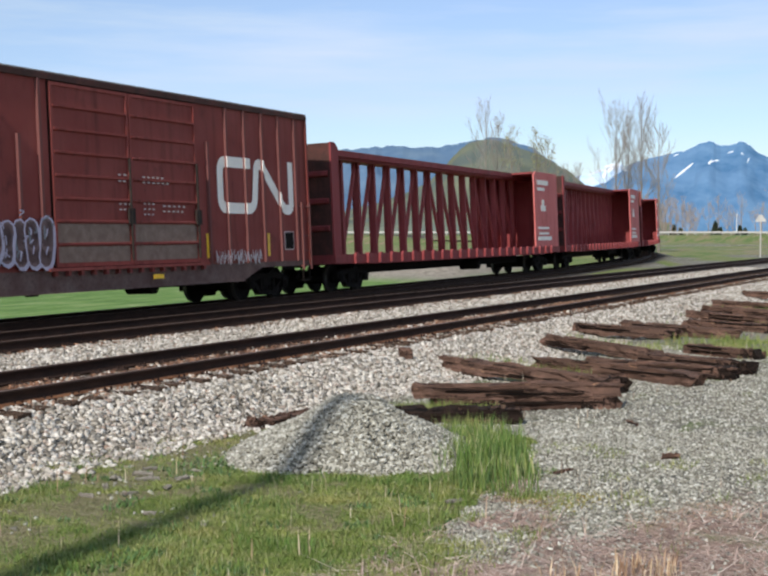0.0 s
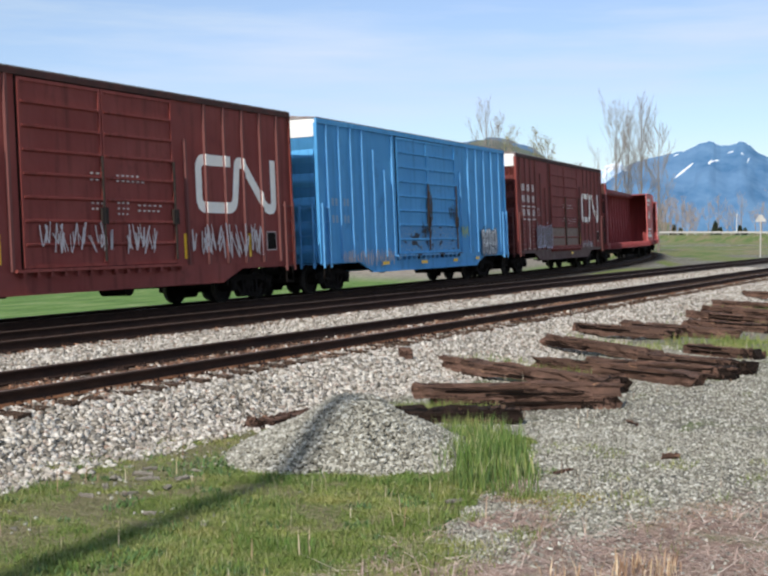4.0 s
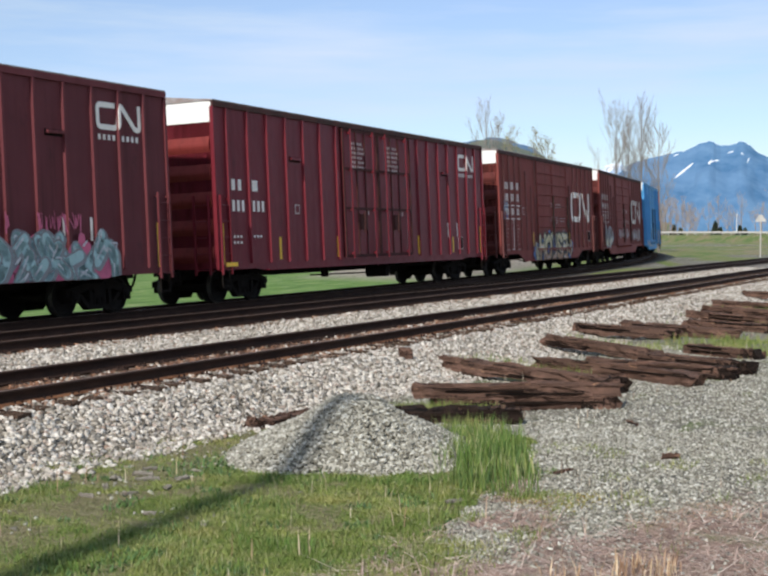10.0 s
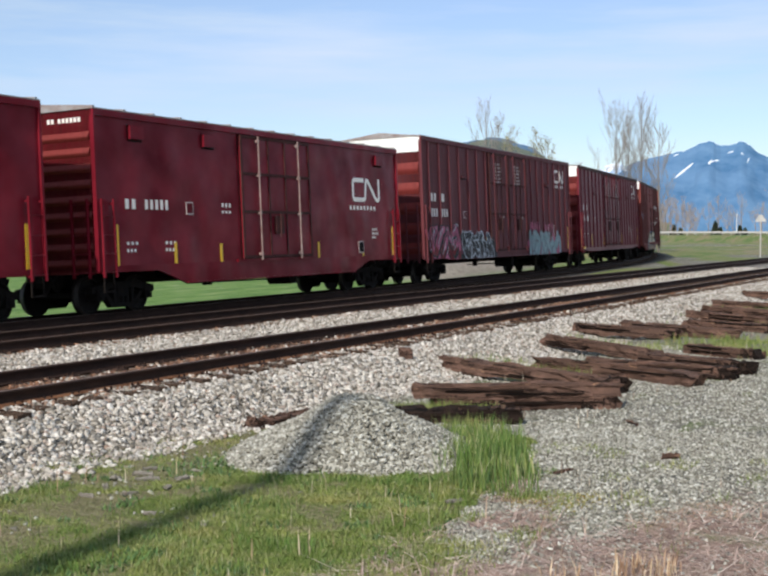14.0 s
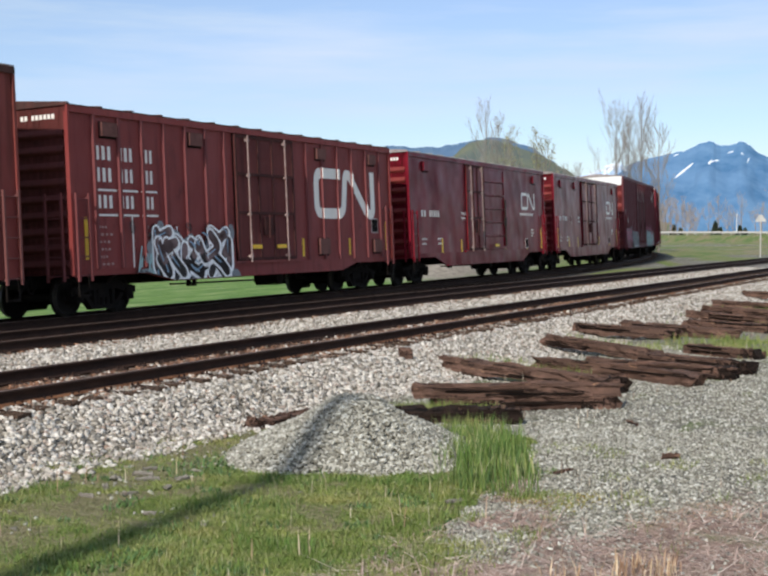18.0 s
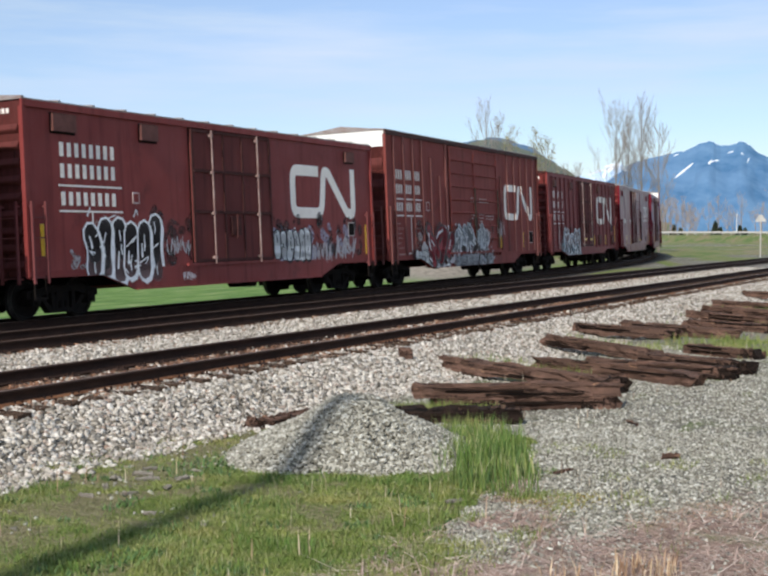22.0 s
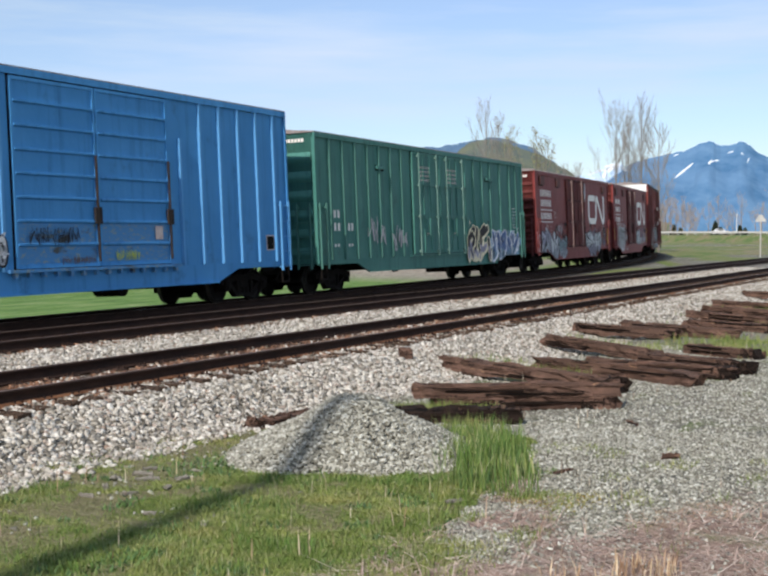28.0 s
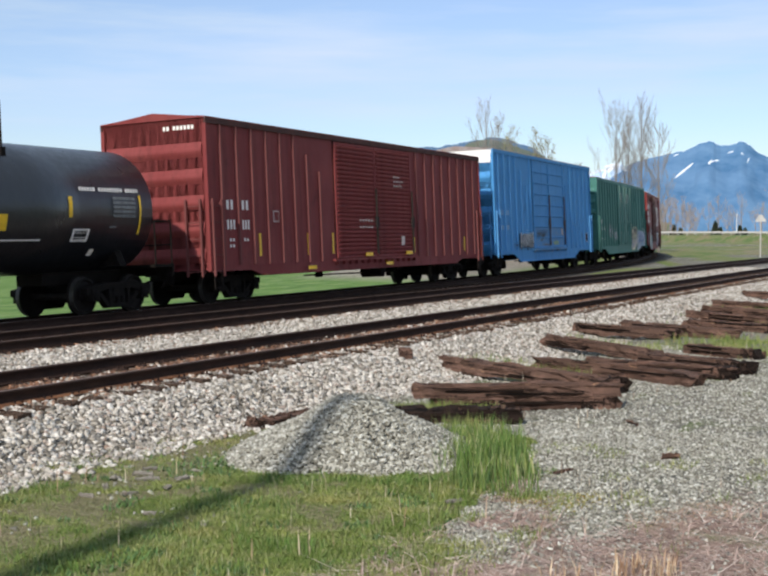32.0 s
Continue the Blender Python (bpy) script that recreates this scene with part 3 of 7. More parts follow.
RIB_PAINT = {RED.name: washed_rib(RED, (0.150, 0.050, 0.044)), CRIMSON.name: washed_rib(CRIMSON, (0.155, 0.038, 0.038)), RED_OLD.name: washed_rib(RED_OLD, (0.150, 0.042, 0.038)), BLUE.name: washed_rib(BLUE, (0.10, 0.32, 0.60)), BLUE_DEEP.name: washed_rib(BLUE_DEEP, (0.09, 0.29, 0.56)), GREEN.name: washed_rib(GREEN, (0.058, 0.165, 0.135))}


def rib_mesh(z0, z1, half, mat):
    bm = bmesh.new()
    o = [(-half, 0.0), (-half * 0.7, -(RIB_FACE - SIDE)), (half * 0.7, -(RIB_FACE - SIDE)), (half, 0.0)]
    prism(bm, o, "z", z0, z1)
    return finish(bm, "rib", mat)


def corrugation_mesh(span, mat):
    bm = bmesh.new()
    g = span * 0.12
    w = SIDE - 0.09
    prism(bm, [(0.0, g * 0.4), (0.045, g * 1.5), (0.065, g * 2.3), (0.06, g * 3.0), (0.03, g * 4.2), (0.0, g * 5.2)], "y", -w, w)
    return finish(bm, "corrugation", mat)


def end_part(car, x, h, rows, mat, white_top, peak, front):
    """A corrugated end: plate, pressed horizontal bulges, gabled top."""
    m = pose(x, 0, 0) if front else Matrix.Translation((x, 0, 0)) @ FLIP
    w = SIDE - 0.01
    bm = bmesh.new()
    prism(bm, [(-w, 0.9), (w, 0.9), (w, h - 0.02), (0, h + peak - 0.02), (-w, h - 0.02)], "x", -0.05, 0.0)
    e = part("end_wall", bm, mat, car, "", m)
    span = (h - (0.62 if white_top else 0.35) - 1.0) / rows
    me = shared(("corrugation", span, mat.name), lambda: corrugation_mesh(span, mat))
    for i in range(rows):
        part("corrugation", me, None, e, "", pose(0, 0, 1.0 + span * i))
    if white_top:
        bm = bmesh.new()
        w = SIDE - 0.015
        prism(bm, [(-w, h - 0.52), (w, h - 0.52), (w, h - 0.03), (0, h + peak - 0.03), (-w, h - 0.03)], "x", 0.002, 0.02)
        part("end_panel", bm, WHITE, e, "white painted upper end panel")
    elif not front:
        bm = bmesh.new()
        for k in range(8):
            box(bm, 0.001, 0.006, 0.30 + 0.105 * k + (0.08 if k > 1 else 0.0), 0.30 + 0.105 * k + 0.07 + (0.08 if k > 1 else 0.0), h - 0.26, h - 0.16)
        tagged(part("lettering", bm, LETTER, e), kind="stuff")
    return e


def roof_mesh(half, h, peak, mat, seam=0.03, rise=0.07):
    bm = bmesh.new()
    w = SIDE + 0.04
    prism(bm, [(-w, h), (w, h), (w, h + 0.03), (0, h + peak + 0.03), (-w, h + 0.03)], "x", -half, half)
    n = int(half * 2 / 1.1)
    for i in range(n + 1):
        x = -half + 0.08 + (2 * half - 0.16) * i / n
        prism(bm, [(-w + seam, h + 0.03), (w - seam, h + 0.03), (w - seam, h + rise), (0, h + peak + rise), (-w + seam, h + rise)], "x", x - 0.04, x + 0.04)
    return finish(bm, "roof", mat)


GRIMY_DOOR = plain("grimy_door_steel", (0.055, 0.022, 0.020), (0.095, 0.036, 0.032), 4, 0.8, gloss=0.12)
HOOD = plain("dull_weathered_hood", (0.160, 0.066, 0.055), (0.105, 0.040, 0.034), 4, 0.75)
GREEN_ROD = plain("pale_green_rod", (0.17, 0.28, 0.24), (0.10, 0.20, 0.165), 5, 0.6)
DOOR_ROD = plain("dull_galvanised_rod", (0.36, 0.27, 0.245), (0.22, 0.12, 0.105), 5, 0.6)


def panel_door(car, x0, x1, z0, z1, mat, rows, kind, low_mat=None):
    """A sliding door with pressed crossbars or louvres, or a plug door with locking rods."""
    d, fr = 0.05 if kind == "plug" else 0.026, 0.07
    plug_red = kind == "plug" and mat not in (GREEN,)
    bar = GRIMY_DOOR if plug_red else mat
    rod = GREEN_ROD if mat is GREEN else DOOR_ROD if kind == "plug" and mat in (CRIMSON, RED, MAROON_GLOSS) else mat
    f = d + 0.028
    bm = bmesh.new()
    box(bm, x0, x1, -d, 0.0, z0, z1)
    door = part("door", bm, DOOR_CRIMSON if plug_red and mat in (CRIMSON,) else mat, car, "", pose(0, -SIDE, 0))
    # thin dark frame behind the door paints in its shadow gap
    bm = bmesh.new()
    box(bm, x0 - 0.045, x1 + 0.045, -0.012, 0.0, z0 - 0.03, z1 + 0.04)
    part("door_gap_shade", bm, DARK_STEEL, door, "dark frame drawn as the shadow gap round the door")
    for a, b in ((x0, x0 + fr), (x1 - fr, x1)):
        bm = bmesh.new()
        box(bm, a, b, -f, -d, z0, z1)
        part("door_stile", bm, bar, door)
    for a, b in ((z0, z0 + fr), (z1 - fr, z1)):
        bm = bmesh.new()
        box(bm, x0 + fr, x1 - fr, -f, -d, a, b)
        part("door_rail", bm, bar, door)
    if kind == "bars":
        bm = bmesh.new()
        prism(bm, [(-d, -0.05), (-d - 0.046, -0.02), (-d - 0.046, 0.02), (-d, 0.03)], "x", x0 + fr, x1 - fr)
        me = finish(bm, "crossbar", mat)
        for i in range(1, rows):
            part("crossbar", me, None, door, "", pose(0, 0, z0 + (z1 - z0) * i / rows))
    if kind == "louvres":
        bm = bmesh.new()
        prism(bm, [(-d, -0.055), (-d - 0.04, -0.03), (-d - 0.055, 0.02), (-d, 0.05)], "x", x0 + fr + 0.03, x1 - fr - 0.03)
        me = finish(bm, "louvre", mat)
        for i in range(rows):
            part("louvre", me, None, door, "", pose(0, 0, z0 + fr + (z1 - z0 - 2 * fr) * (i + 0.5) / rows))
    if kind == "plug":
        w = x1 - x0
        for u in ((0.18, 0.82) if w < 3.4 else (0.22, 0.80)):
            bm = bmesh.new()
            x = x0 + w * u
            tube(bm, (x, -d - 0.075, z0 - 0.05), (x, -d - 0.075, z1), 0.022, 7)
            for z in (z0 + 0.1, z0 + (z1 - z0) * 0.37, z0 + (z1 - z0) * 0.68, z1 - 0.12):
                box(bm, x - 0.05, x + 0.05, -d - 0.09, -d, z - 0.035, z + 0.035)
            part("locking_rod", bm, rod, door, "slim locking rod")
        bm = bmesh.new()
        for z in (z0 + (z1 - z0) * 0.38, z0 + (z1 - z0) * 0.69):
            box(bm, x0 + fr, x1 - fr, -d - 0.035, -d, z - 0.035, z + 0.035)
        for u in (0.38, 0.62):
            box(bm, x0 + w * u - 0.025, x0 + w * u + 0.025, -d - 0.03, -d, z0 + fr, z1 - fr)
        part("crossbar", bm, bar, door)
        bm = bmesh.new()
        xm, zm = (x0 + x1) / 2, z0 + (z1 - z0) * 0.27
        box(bm, xm - 0.22, xm + 0.22, -d - 0.06, -d, zm - 0.22, zm + 0.25)
        tube(bm, (xm - 0.05, -d - 0.1, zm - 0.3), (xm - 0.02, -d - 0.1, zm + 0.3), 0.02, 6)
        part("lock_handle", bm, bar, door)
    else:
        bm = bmesh.new()
        xm = x1 - 0.05 if kind == "bars" else x1
        tube(bm, (xm, -f - 0.03, z0 + 0.1), (xm, -f - 0.03, z0 + (z1 - z0) * 0.62), 0.03, 7)
        box(bm, xm - 0.1, xm + 0.12, -f - 0.05, -f, z0 + 0.9, z0 + 1.25)
        part("door_latch", bm, DARK_RUST, door, "rusty latch bar")
    if low_mat:
        bm = bmesh.new()
        zz = z0 + (z1 - z0) * 0.255
        box(bm, x0 + fr + 0.02, x1 - fr - 0.02, -d - 0.004, -d, z0 + fr + 0.02, zz)
        part("bare_panel", bm, low_mat, door, "panel with paint worn to rust")
    return door


def sill_mesh(half, depth, a, b, top, mat):
    """The side sill: straight to the ends, deep between the trucks."""
    bm = bmesh.new()
    o = [(-half, top), (-half, top - 0.14), (-b, top - 0.14), (-a, depth), (a, depth), (b, top - 0.14), (half, top - 0.14), (half, top)]
    prism(bm, o, "y", -0.03, 0.03)
    prism(bm, [(-a, depth), (a, depth), (a, depth + 0.03), (-a, depth + 0.03)], "y", -0.09, 0.05)
    return finish(bm, "side_sill", mat)


def boxcar(label, group, r, f, h, paint, ribs, doors, **o):
    """doors: (x0, x1, kind, rows). Options give sill, ends, marks."""
    h -= 0.045
    half = (f - r) / 2
    car = thing("boxcar", label, "boxcar", group)
    top = o.get("floor", 1.0)
    peak = 0.13
    bm = bmesh.new()
    box(bm, -half + 0.04, half - 0.04, -SIDE, SIDE, top - 0.1, h)
    part("body", bm, paint, car)
    part("roof", roof_mesh(half, h, peak, o.get("roof", ROOF), *((0.5, 0.075) if h > 4.55 else (0.03, 0.07))), None, car, "galvanised roof with raised seams")
    for s in (1, -1):
        bm = bmesh.new()
        box(bm, -half, half, -SIDE - 0.055, -SIDE, h - 0.14, h - 0.002)
        part("top_rail", bm, o.get("rail_paint", CHORD if paint in (RED, RED_OLD, MAROON) else paint), car, "", FLIP if s < 0 else None)
    for fr in (True, False):
        end_part(car, half - 0.04 if fr else -half + 0.04, h, o.get("end_rows", 5), o.get("end_paint", GRIMY_SHADED_END if paint in (RED, CRIMSON) else paint), o.get("white_end", False), peak, fr)
    rib_half = o.get("rib_half", 0.055)
    zt = h - 0.14
    for i, x in enumerate(ribs):
        cut = o.get("short_ribs", {}).get(i, 0.0)
        me = shared(("rib", paint.name, zt - cut, top, rib_half), lambda: rib_mesh(top, zt - cut, rib_half, RIB_PAINT.get(paint.name, paint)))
        part("rib", me, None, car, "", pose(x, -SIDE, 0))
        part("rib", me, None, car, "", FLIP @ pose(-x, -SIDE, 0))
    for x in (-half + 0.035, half - 0.035):
        for s in (1, -1):
            bm = bmesh.new()
            box(bm, x - 0.035, x + 0.035, -SIDE - 0.05, -SIDE + 0.05, top - 0.12, h - 0.14)
            part("corner_post", bm, paint, car, "", FLIP if s < 0 else None)
    depth, a, b = o.get("sill", (0.55, 4.7, 5.7))
    sm = sill_mesh(half - 0.02, depth, a, b, top, o.get("sill_paint", paint))
    for s in (-1, 1):
        part("side_sill", sm, None, car, "", pose(0, s * (SIDE - 0.02), 0))
    for x0, x1, kind, rows in doors:
        panel_door(car, x0, x1, top + 0.06, h - 0.17, paint, rows, kind, o.get("low_door"))
    # rails over and under the doors
    if doors:
        bm = bmesh.new()
        x0, x1 = min(d[0] for d in doors) - 0.3, max(d[1] for d in doors) + 0.3
        deep = 0.13 if doors[0][2] != "plug" else 0.07
        box(bm, x0, x1, -SIDE - deep, -SIDE, top - 0.02, top + 0.045)
        n = 14 if doors[0][2] != "plug" else 0
        for i in range(n):
            x = x0 + (x1 - x0) * (i + 0.5) / n
            box(bm, x - 0.04, x + 0.04, -SIDE - 0.11, -SIDE, top - 0.12, top - 0.02)
        part("door_track", bm, o.get("track_paint", paint), car)
    # underframe, brake gear, trucks, couplers
    bm = bmesh.new()
    box(bm, -half + 0.1, half - 0.1, -0.33, 0.33, 0.62, top - 0.02)
    for x in (-4.0, -2.0, 0.0, 2.0, 4.0):
        box(bm, x - 0.08, x + 0.08, -SIDE + 0.06, SIDE - 0.06, 0.72, top - 0.02)
    part("underframe", bm, DARK_STEEL, car)
    bm = bmesh.new()
    lathe(bm, [(-1.25, 0.05), (-1.22, 0.19), (-0.5, 0.19), (-0.47, 0.05)], sides=14, centre=(1.2, 0, 0.55))
    part("air_reservoir", bm, DARK_STEEL, car)
    bm = bmesh.new()
    tube(bm, (-3.6, -0.9, 0.56), (3.4, -0.8, 0.5), 0.025, 6)
    for x in (-2.8, 2.6):
        box(bm, x - 0.03, x + 0.03, -0.95, -0.85, 0.48, top - 0.05)
        box(bm, x + 0.22, x + 0.28, -0.95, -0.85, 0.48, top - 0.05)
        box(bm, x - 0.03, x + 0.28, -0.95, -0.85, 0.48, 0.52)
    part("brake_rod", bm, DARK_STEEL, car)
    for x in (-half + 0.35, half - 0.35):
        bm = bmesh.new()
        pts = [Vector((x * 1.01, -0.35 + 0.0 * k, 0.86 - 0.34 * math.sin(math.pi * k / 6))) + Vector(((0.22 if x > 0 else -0.22) * k / 3, 0, 0)) for k in range(7)]
        sweep(bm, pts, 0.03)
        part("air_hose", bm, DARK_STEEL, car, "black rubber brake hose")
    inset = o.get("truck", half - 1.65)
    for s in (-1, 1):
        add_truck(car, s * inset)
        part("coupler", shared("coupler", coupler_mesh), None, car, "", pose(half, 0, 0) if s > 0 else Matrix.Translation((-half, 0, 0)) @ FLIP)
    lz = o.get("ladder_top", 2.6)
    me = ladder_mesh(top - 0.25, lz, 0.42, RIB_PAINT.get(paint.name, paint))
    for x in (-half + 0.32, half - 0.32):
        part("ladder", me, None, car, "", pose(x, -SIDE - 0.02, 0))
    me = ladder_mesh(top - 0.25, lz, 0.42, RIB_PAINT.get(paint.name, paint))
    part("ladder", me, None, car, "", Matrix.Translation((-half - 0.02, -SIDE + 0.35, 0)) @ Matrix.Rotation(-math.pi / 2, 4, "Z"))
    def step_mesh():
        bm = bmesh.new()
        for x in (-0.175, 0.175):
            box(bm, x - 0.015, x + 0.015, -0.06, -0.03, -0.55, -0.1)
        box(bm, -0.19, 0.19, -0.07, -0.02, -0.57, -0.53)
        return finish(bm, "stirrup_step", DARK_STEEL)

    for x in (-half + 0.325, half - 0.325):
        part("stirrup_step", shared("stirrup_step", step_mesh), None, car, "", pose(x, -SIDE, top))
    # marks
    for e in o.get("emblems", ()):
        emblem(car, *e, SIDE, ribs, rib_half * 0.75, RIB_FACE + 0.003)
    for x, z in o.get("words", ()):
        word_block(car, x, z - 0.05, SIDE, ribs)
    for x, z, spec in o.get("bars", ()):
        bars(car, x, z, spec, SIDE, o.get("bar_mat"))
    for x, z, spec in o.get("dim_bars", ()):
        bars(car, x, z, spec, SIDE + o.get("mark_depth", 0.055), LETTER_MID)
    for x, z0, z1 in o.get("yellow", ()):
        bm = bmesh.new()
        box(bm, x - 0.055, x + 0.055, -0.006, 0, z0, z1)
        part("reflector", bm, YELLOW, car, "yellow reflective strip", pose(0, -SIDE - 0.001, 0))
    for x0, x1, z in o.get("yellow_low", ()):
        bm = bmesh.new()
        box(bm, x0, x1, -0.006, 0, z, z + 0.1)
        part("reflector", bm, YELLOW, car, "yellow reflective strip", pose(0, -SIDE - 0.135, 0))
    for x, z, w, hh in o.get("plates", ()):
        bm = bmesh.new()
        box(bm, x, x + w, -0.08, 0, z, z + hh)
        pl = part("panel", bm, HOOD if paint is CRIMSON else paint, car, "", pose(0, -SIDE, 0))
        # dark backing strip paints a shadow outline round and below the hood
        bm = bmesh.new()
        box(bm, x - 0.03, x + w + 0.03, -0.008, 0, z - 0.05, z + hh + 0.02)
        part("panel_shade", bm, DARK_STEEL, pl)
    for x, z, w in o.get("boards", ()):
        bm = bmesh.new()
        box(bm, x, x + w, -0.012, 0, z, z + w)
        pl = part("notice_plate", bm, LETTER_MID, car, "white edged stencil plate", pose(0, -SIDE, 0))
        bm = bmesh.new()
        e = 0.03
        box(bm, x + e, x + w - e, -0.016, -0.012, z + e, z + w - e)
        part("notice_field", bm, DARK_STEEL if x > 0 else paint, pl)
    for i, (x0, x1, z0, z1, mat, lab, *forms) in enumerate(o.get("sprays", ())):
        sprayed(car, x0, x1, z0, z1, mat, o.get("spray_face", RIB_FACE + 0.018), int(h * 100) + i * 17 + int(x0 * 10) + int(r * 7), (depth, a, b, top, half - 0.02), lab, *forms)
    for i, (ink, x0, x1, z0, z1, count) in enumerate(o.get("overspray", ())):
        overspray(car, ink, x0, x1, z0, z1, count, o.get("spray_face", RIB_FACE + 0.018), 900 + i + int(r * 7), (depth, a, b, top, half - 0.02))
    car["half"], car["inset"] = half, inset
    TRAIN.append((car, (r + f) / 2, half, inset))
    return car


TRAIN = []


def spaced(a, b, n):
    return [a + (b - a) * i / (n - 1) for i in range(n)]


def fifty(label, group, r, f, paint, **o):
    """Tall outside-ribbed car with two sliding doors."""
    ribs = spaced(-7.66, -3.6, 6) + [-2.95] + spaced(3.2, 7.6, 6)
    base = dict(white_end=True, short_ribs={4: 0.55, 5: 1.15, 7: 0.9}, sill=(0.53, 4.65, 5.65))
    base.update(o)
    return boxcar(label, group, r, f, 5.07, paint, ribs, [(-2.62, 0.0, "bars", 8), (0.03, 2.68, "bars", 8)], **base)


SMALL = [(0.0, 0.0, 0.9, 0.038, 5), (0.0, -0.12, 1.1, 0.038, 6), (-0.9, 0.02, 0.4, 0.038, 2), (-0.9, -0.12, 0.35, 0.038, 2), (-0.9, -0.62, 0.5, 0.038, 3), (-0.9, -0.74, 0.45, 0.038, 3), (0.0, -0.6, 0.5, 0.038, 3), (0.75, -0.64, 1.0, 0.038, 5), (0.0, -0.72, 0.5, 0.038, 3), (0.75, -0.76, 0.9, 0.038, 5), (0.0, -0.84, 0.45, 0.038, 3)]
BOXRED = "brown-red boxcars of the train"
BIG = (3.64, 2.25, 3.84, 1.43, 0.27)


def red_fifty(label, r, f, **o):
    base = dict(emblems=[BIG], words=[(-7.5, 2.76)], dim_bars=[(0.45, 3.0, SMALL)], boards=[(6.9, 1.3, 0.5), (-4.9, 2.5, 0.3)], yellow=[(-5.95, 1.15, 1.75), (-3.3, 1.15, 1.75), (6.05, 1.15, 1.75), (3.1, 1.15, 1.75)])
    base.update(o)
    return fifty(label, BOXRED, r, f, RED, **base)


def build_train():
    # centre-beam flatcars at the head
    for i, (r, f) in enumerate(((246.9, 270.8), (222.0, 245.8), (197.2, 220.8), (172.1, 196.1))):
        centre_beam(r, f)
    red_fifty("brown-red ribbed boxcar with rusted lower door panels", 153.9, 170.5, low_door=RUSTY_PANEL, sill_paint=DUSTY,
              sprays=[(-5.5, -2.75, 1.02, 2.1, ("dim", "lilac", None, "dim", "grey"), "lilac outlined tag on bare steel", "round"), (3.3, 5.6, 0.95, 1.35, ("pale",), "")], yellow_low=[(0.6, 1.0, 0.72)])
    fifty("sky-blue ribbed boxcar with scraped and rusted doors", "blue boxcars of the train", 135.8, 152.4, BLUE, low_door=SCRAPED, track_paint=SCRAPED, bar_mat=FADED_MARK,
          bars=[(-7.4, 2.55, [(0, 0, 0.5, 0.22, 2), (0.8, 0, 0.45, 0.22, 2), (0, -0.5, 0.5, 0.22, 2), (0.8, -0.5, 0.45, 0.22, 2)])],
          sprays=[(5.25, 6.95, 0.85, 1.95, ("white", "grey", None, "silver"), "white block graffiti", "round"), (3.1, 3.75, 1.55, 2.0, ("lime",), "yellow-green sprayed tag"), (1.85, 2.65, 2.2, 2.75, ("black",), "black sprayed tag"), (-0.7, 0.2, 1.55, 2.1, ("black",), ""), (-0.2, 0.35, 2.0, 3.3, ("soot",), "black smears beside the door post"), (-6.9, -3.1, 0.72, 1.25, ("pale",), "")], yellow_low=[(-4.2, -3.7, 0.75), (-1.0, -0.5, 0.72), (2.0, 2.4, 0.72), (4.3, 4.7, 0.75)])
    red_fifty("brown-red ribbed boxcar with pale tags along its foot", 117.65, 134.3,
              sprays=[(-7.0, -4.3, 0.95, 2.05, ("dim", "silver", None, "cream"), "tan and white tag"), (-2.2, 0.3, 1.3, 2.0, ("pale",), "pale scribbled tag"), (0.6, 1.9, 1.3, 1.95, ("pale",), ""), (3.2, 6.6, 1.15, 2.0, ("pale",), "pale scribbled tag")])
    red_fifty("brown-red ribbed boxcar with tan block graffiti", 99.35, 116.0,
              sprays=[(-3.3, -2.2, 0.40, 1.35, ("cream", "black", "blue", "cream", "soot"), ""), (2.1, 3.25, 0.62, 1.4, ("cream", "black", "blue", "tan", "soot"), ""), (-2.7, 2.45, 0.36, 1.78, ("cream", "black", "blue", "tan", "white"), "large tan and black block graffiti", ("gate", "loop", "bowl", "bend", "rung")), (-7.95, -7.3, 2.5, 3.1, ("sky",), "pale blue scribbled tag"), (-8.0, -7.4, 2.2, 2.6, ("blue",), "")])
    ribs60 = spaced(-9.0, -2.85, 7) + spaced(3.3, 8.84, 7)
    notices = [(-1.85, 3.7, [(0, 0.14 * k, 1.0 - 0.12 * (k % 3), 0.08, 6) for k in range(6)]), (0.75, 3.7, [(0, 0.14 * k, 1.0 - 0.12 * (k % 3), 0.08, 6) for k in range(6)]), (-1.1, 1.9, [(0, 0, 0.12, 0.3, 1), (0.1, 0.4, 0.3, 0.12, 2)]), (1.5, 1.9, [(0, 0, 0.12, 0.3, 1), (0.1, 0.4, 0.3, 0.12, 2)])]
    for label, r, f, sprays in (("dark maroon long boxcar with small white emblem", 78.15, 97.45, ()),
                                ("dark maroon long boxcar with mint and pink graffiti", 56.8, 76.2, [(-9.4, -6.15, 0.75, 2.0, ("pink", "black", "pink", "red", "silver"), "pink and black graffiti"), (-6.0, -2.3, 0.75, 1.8, ("black", "silver", "black", "soot", "grey"), "black and white graffiti"), (2.6, 7.6, 0.62, 1.8, ("mint", "grey", "pink", "mint", "silver"), "mint block graffiti"), (2.7, 4.2, 1.75, 2.25, ("pink",), "pink overspray"), (5.0, 6.4, 1.75, 2.2, ("pink",), "")])):
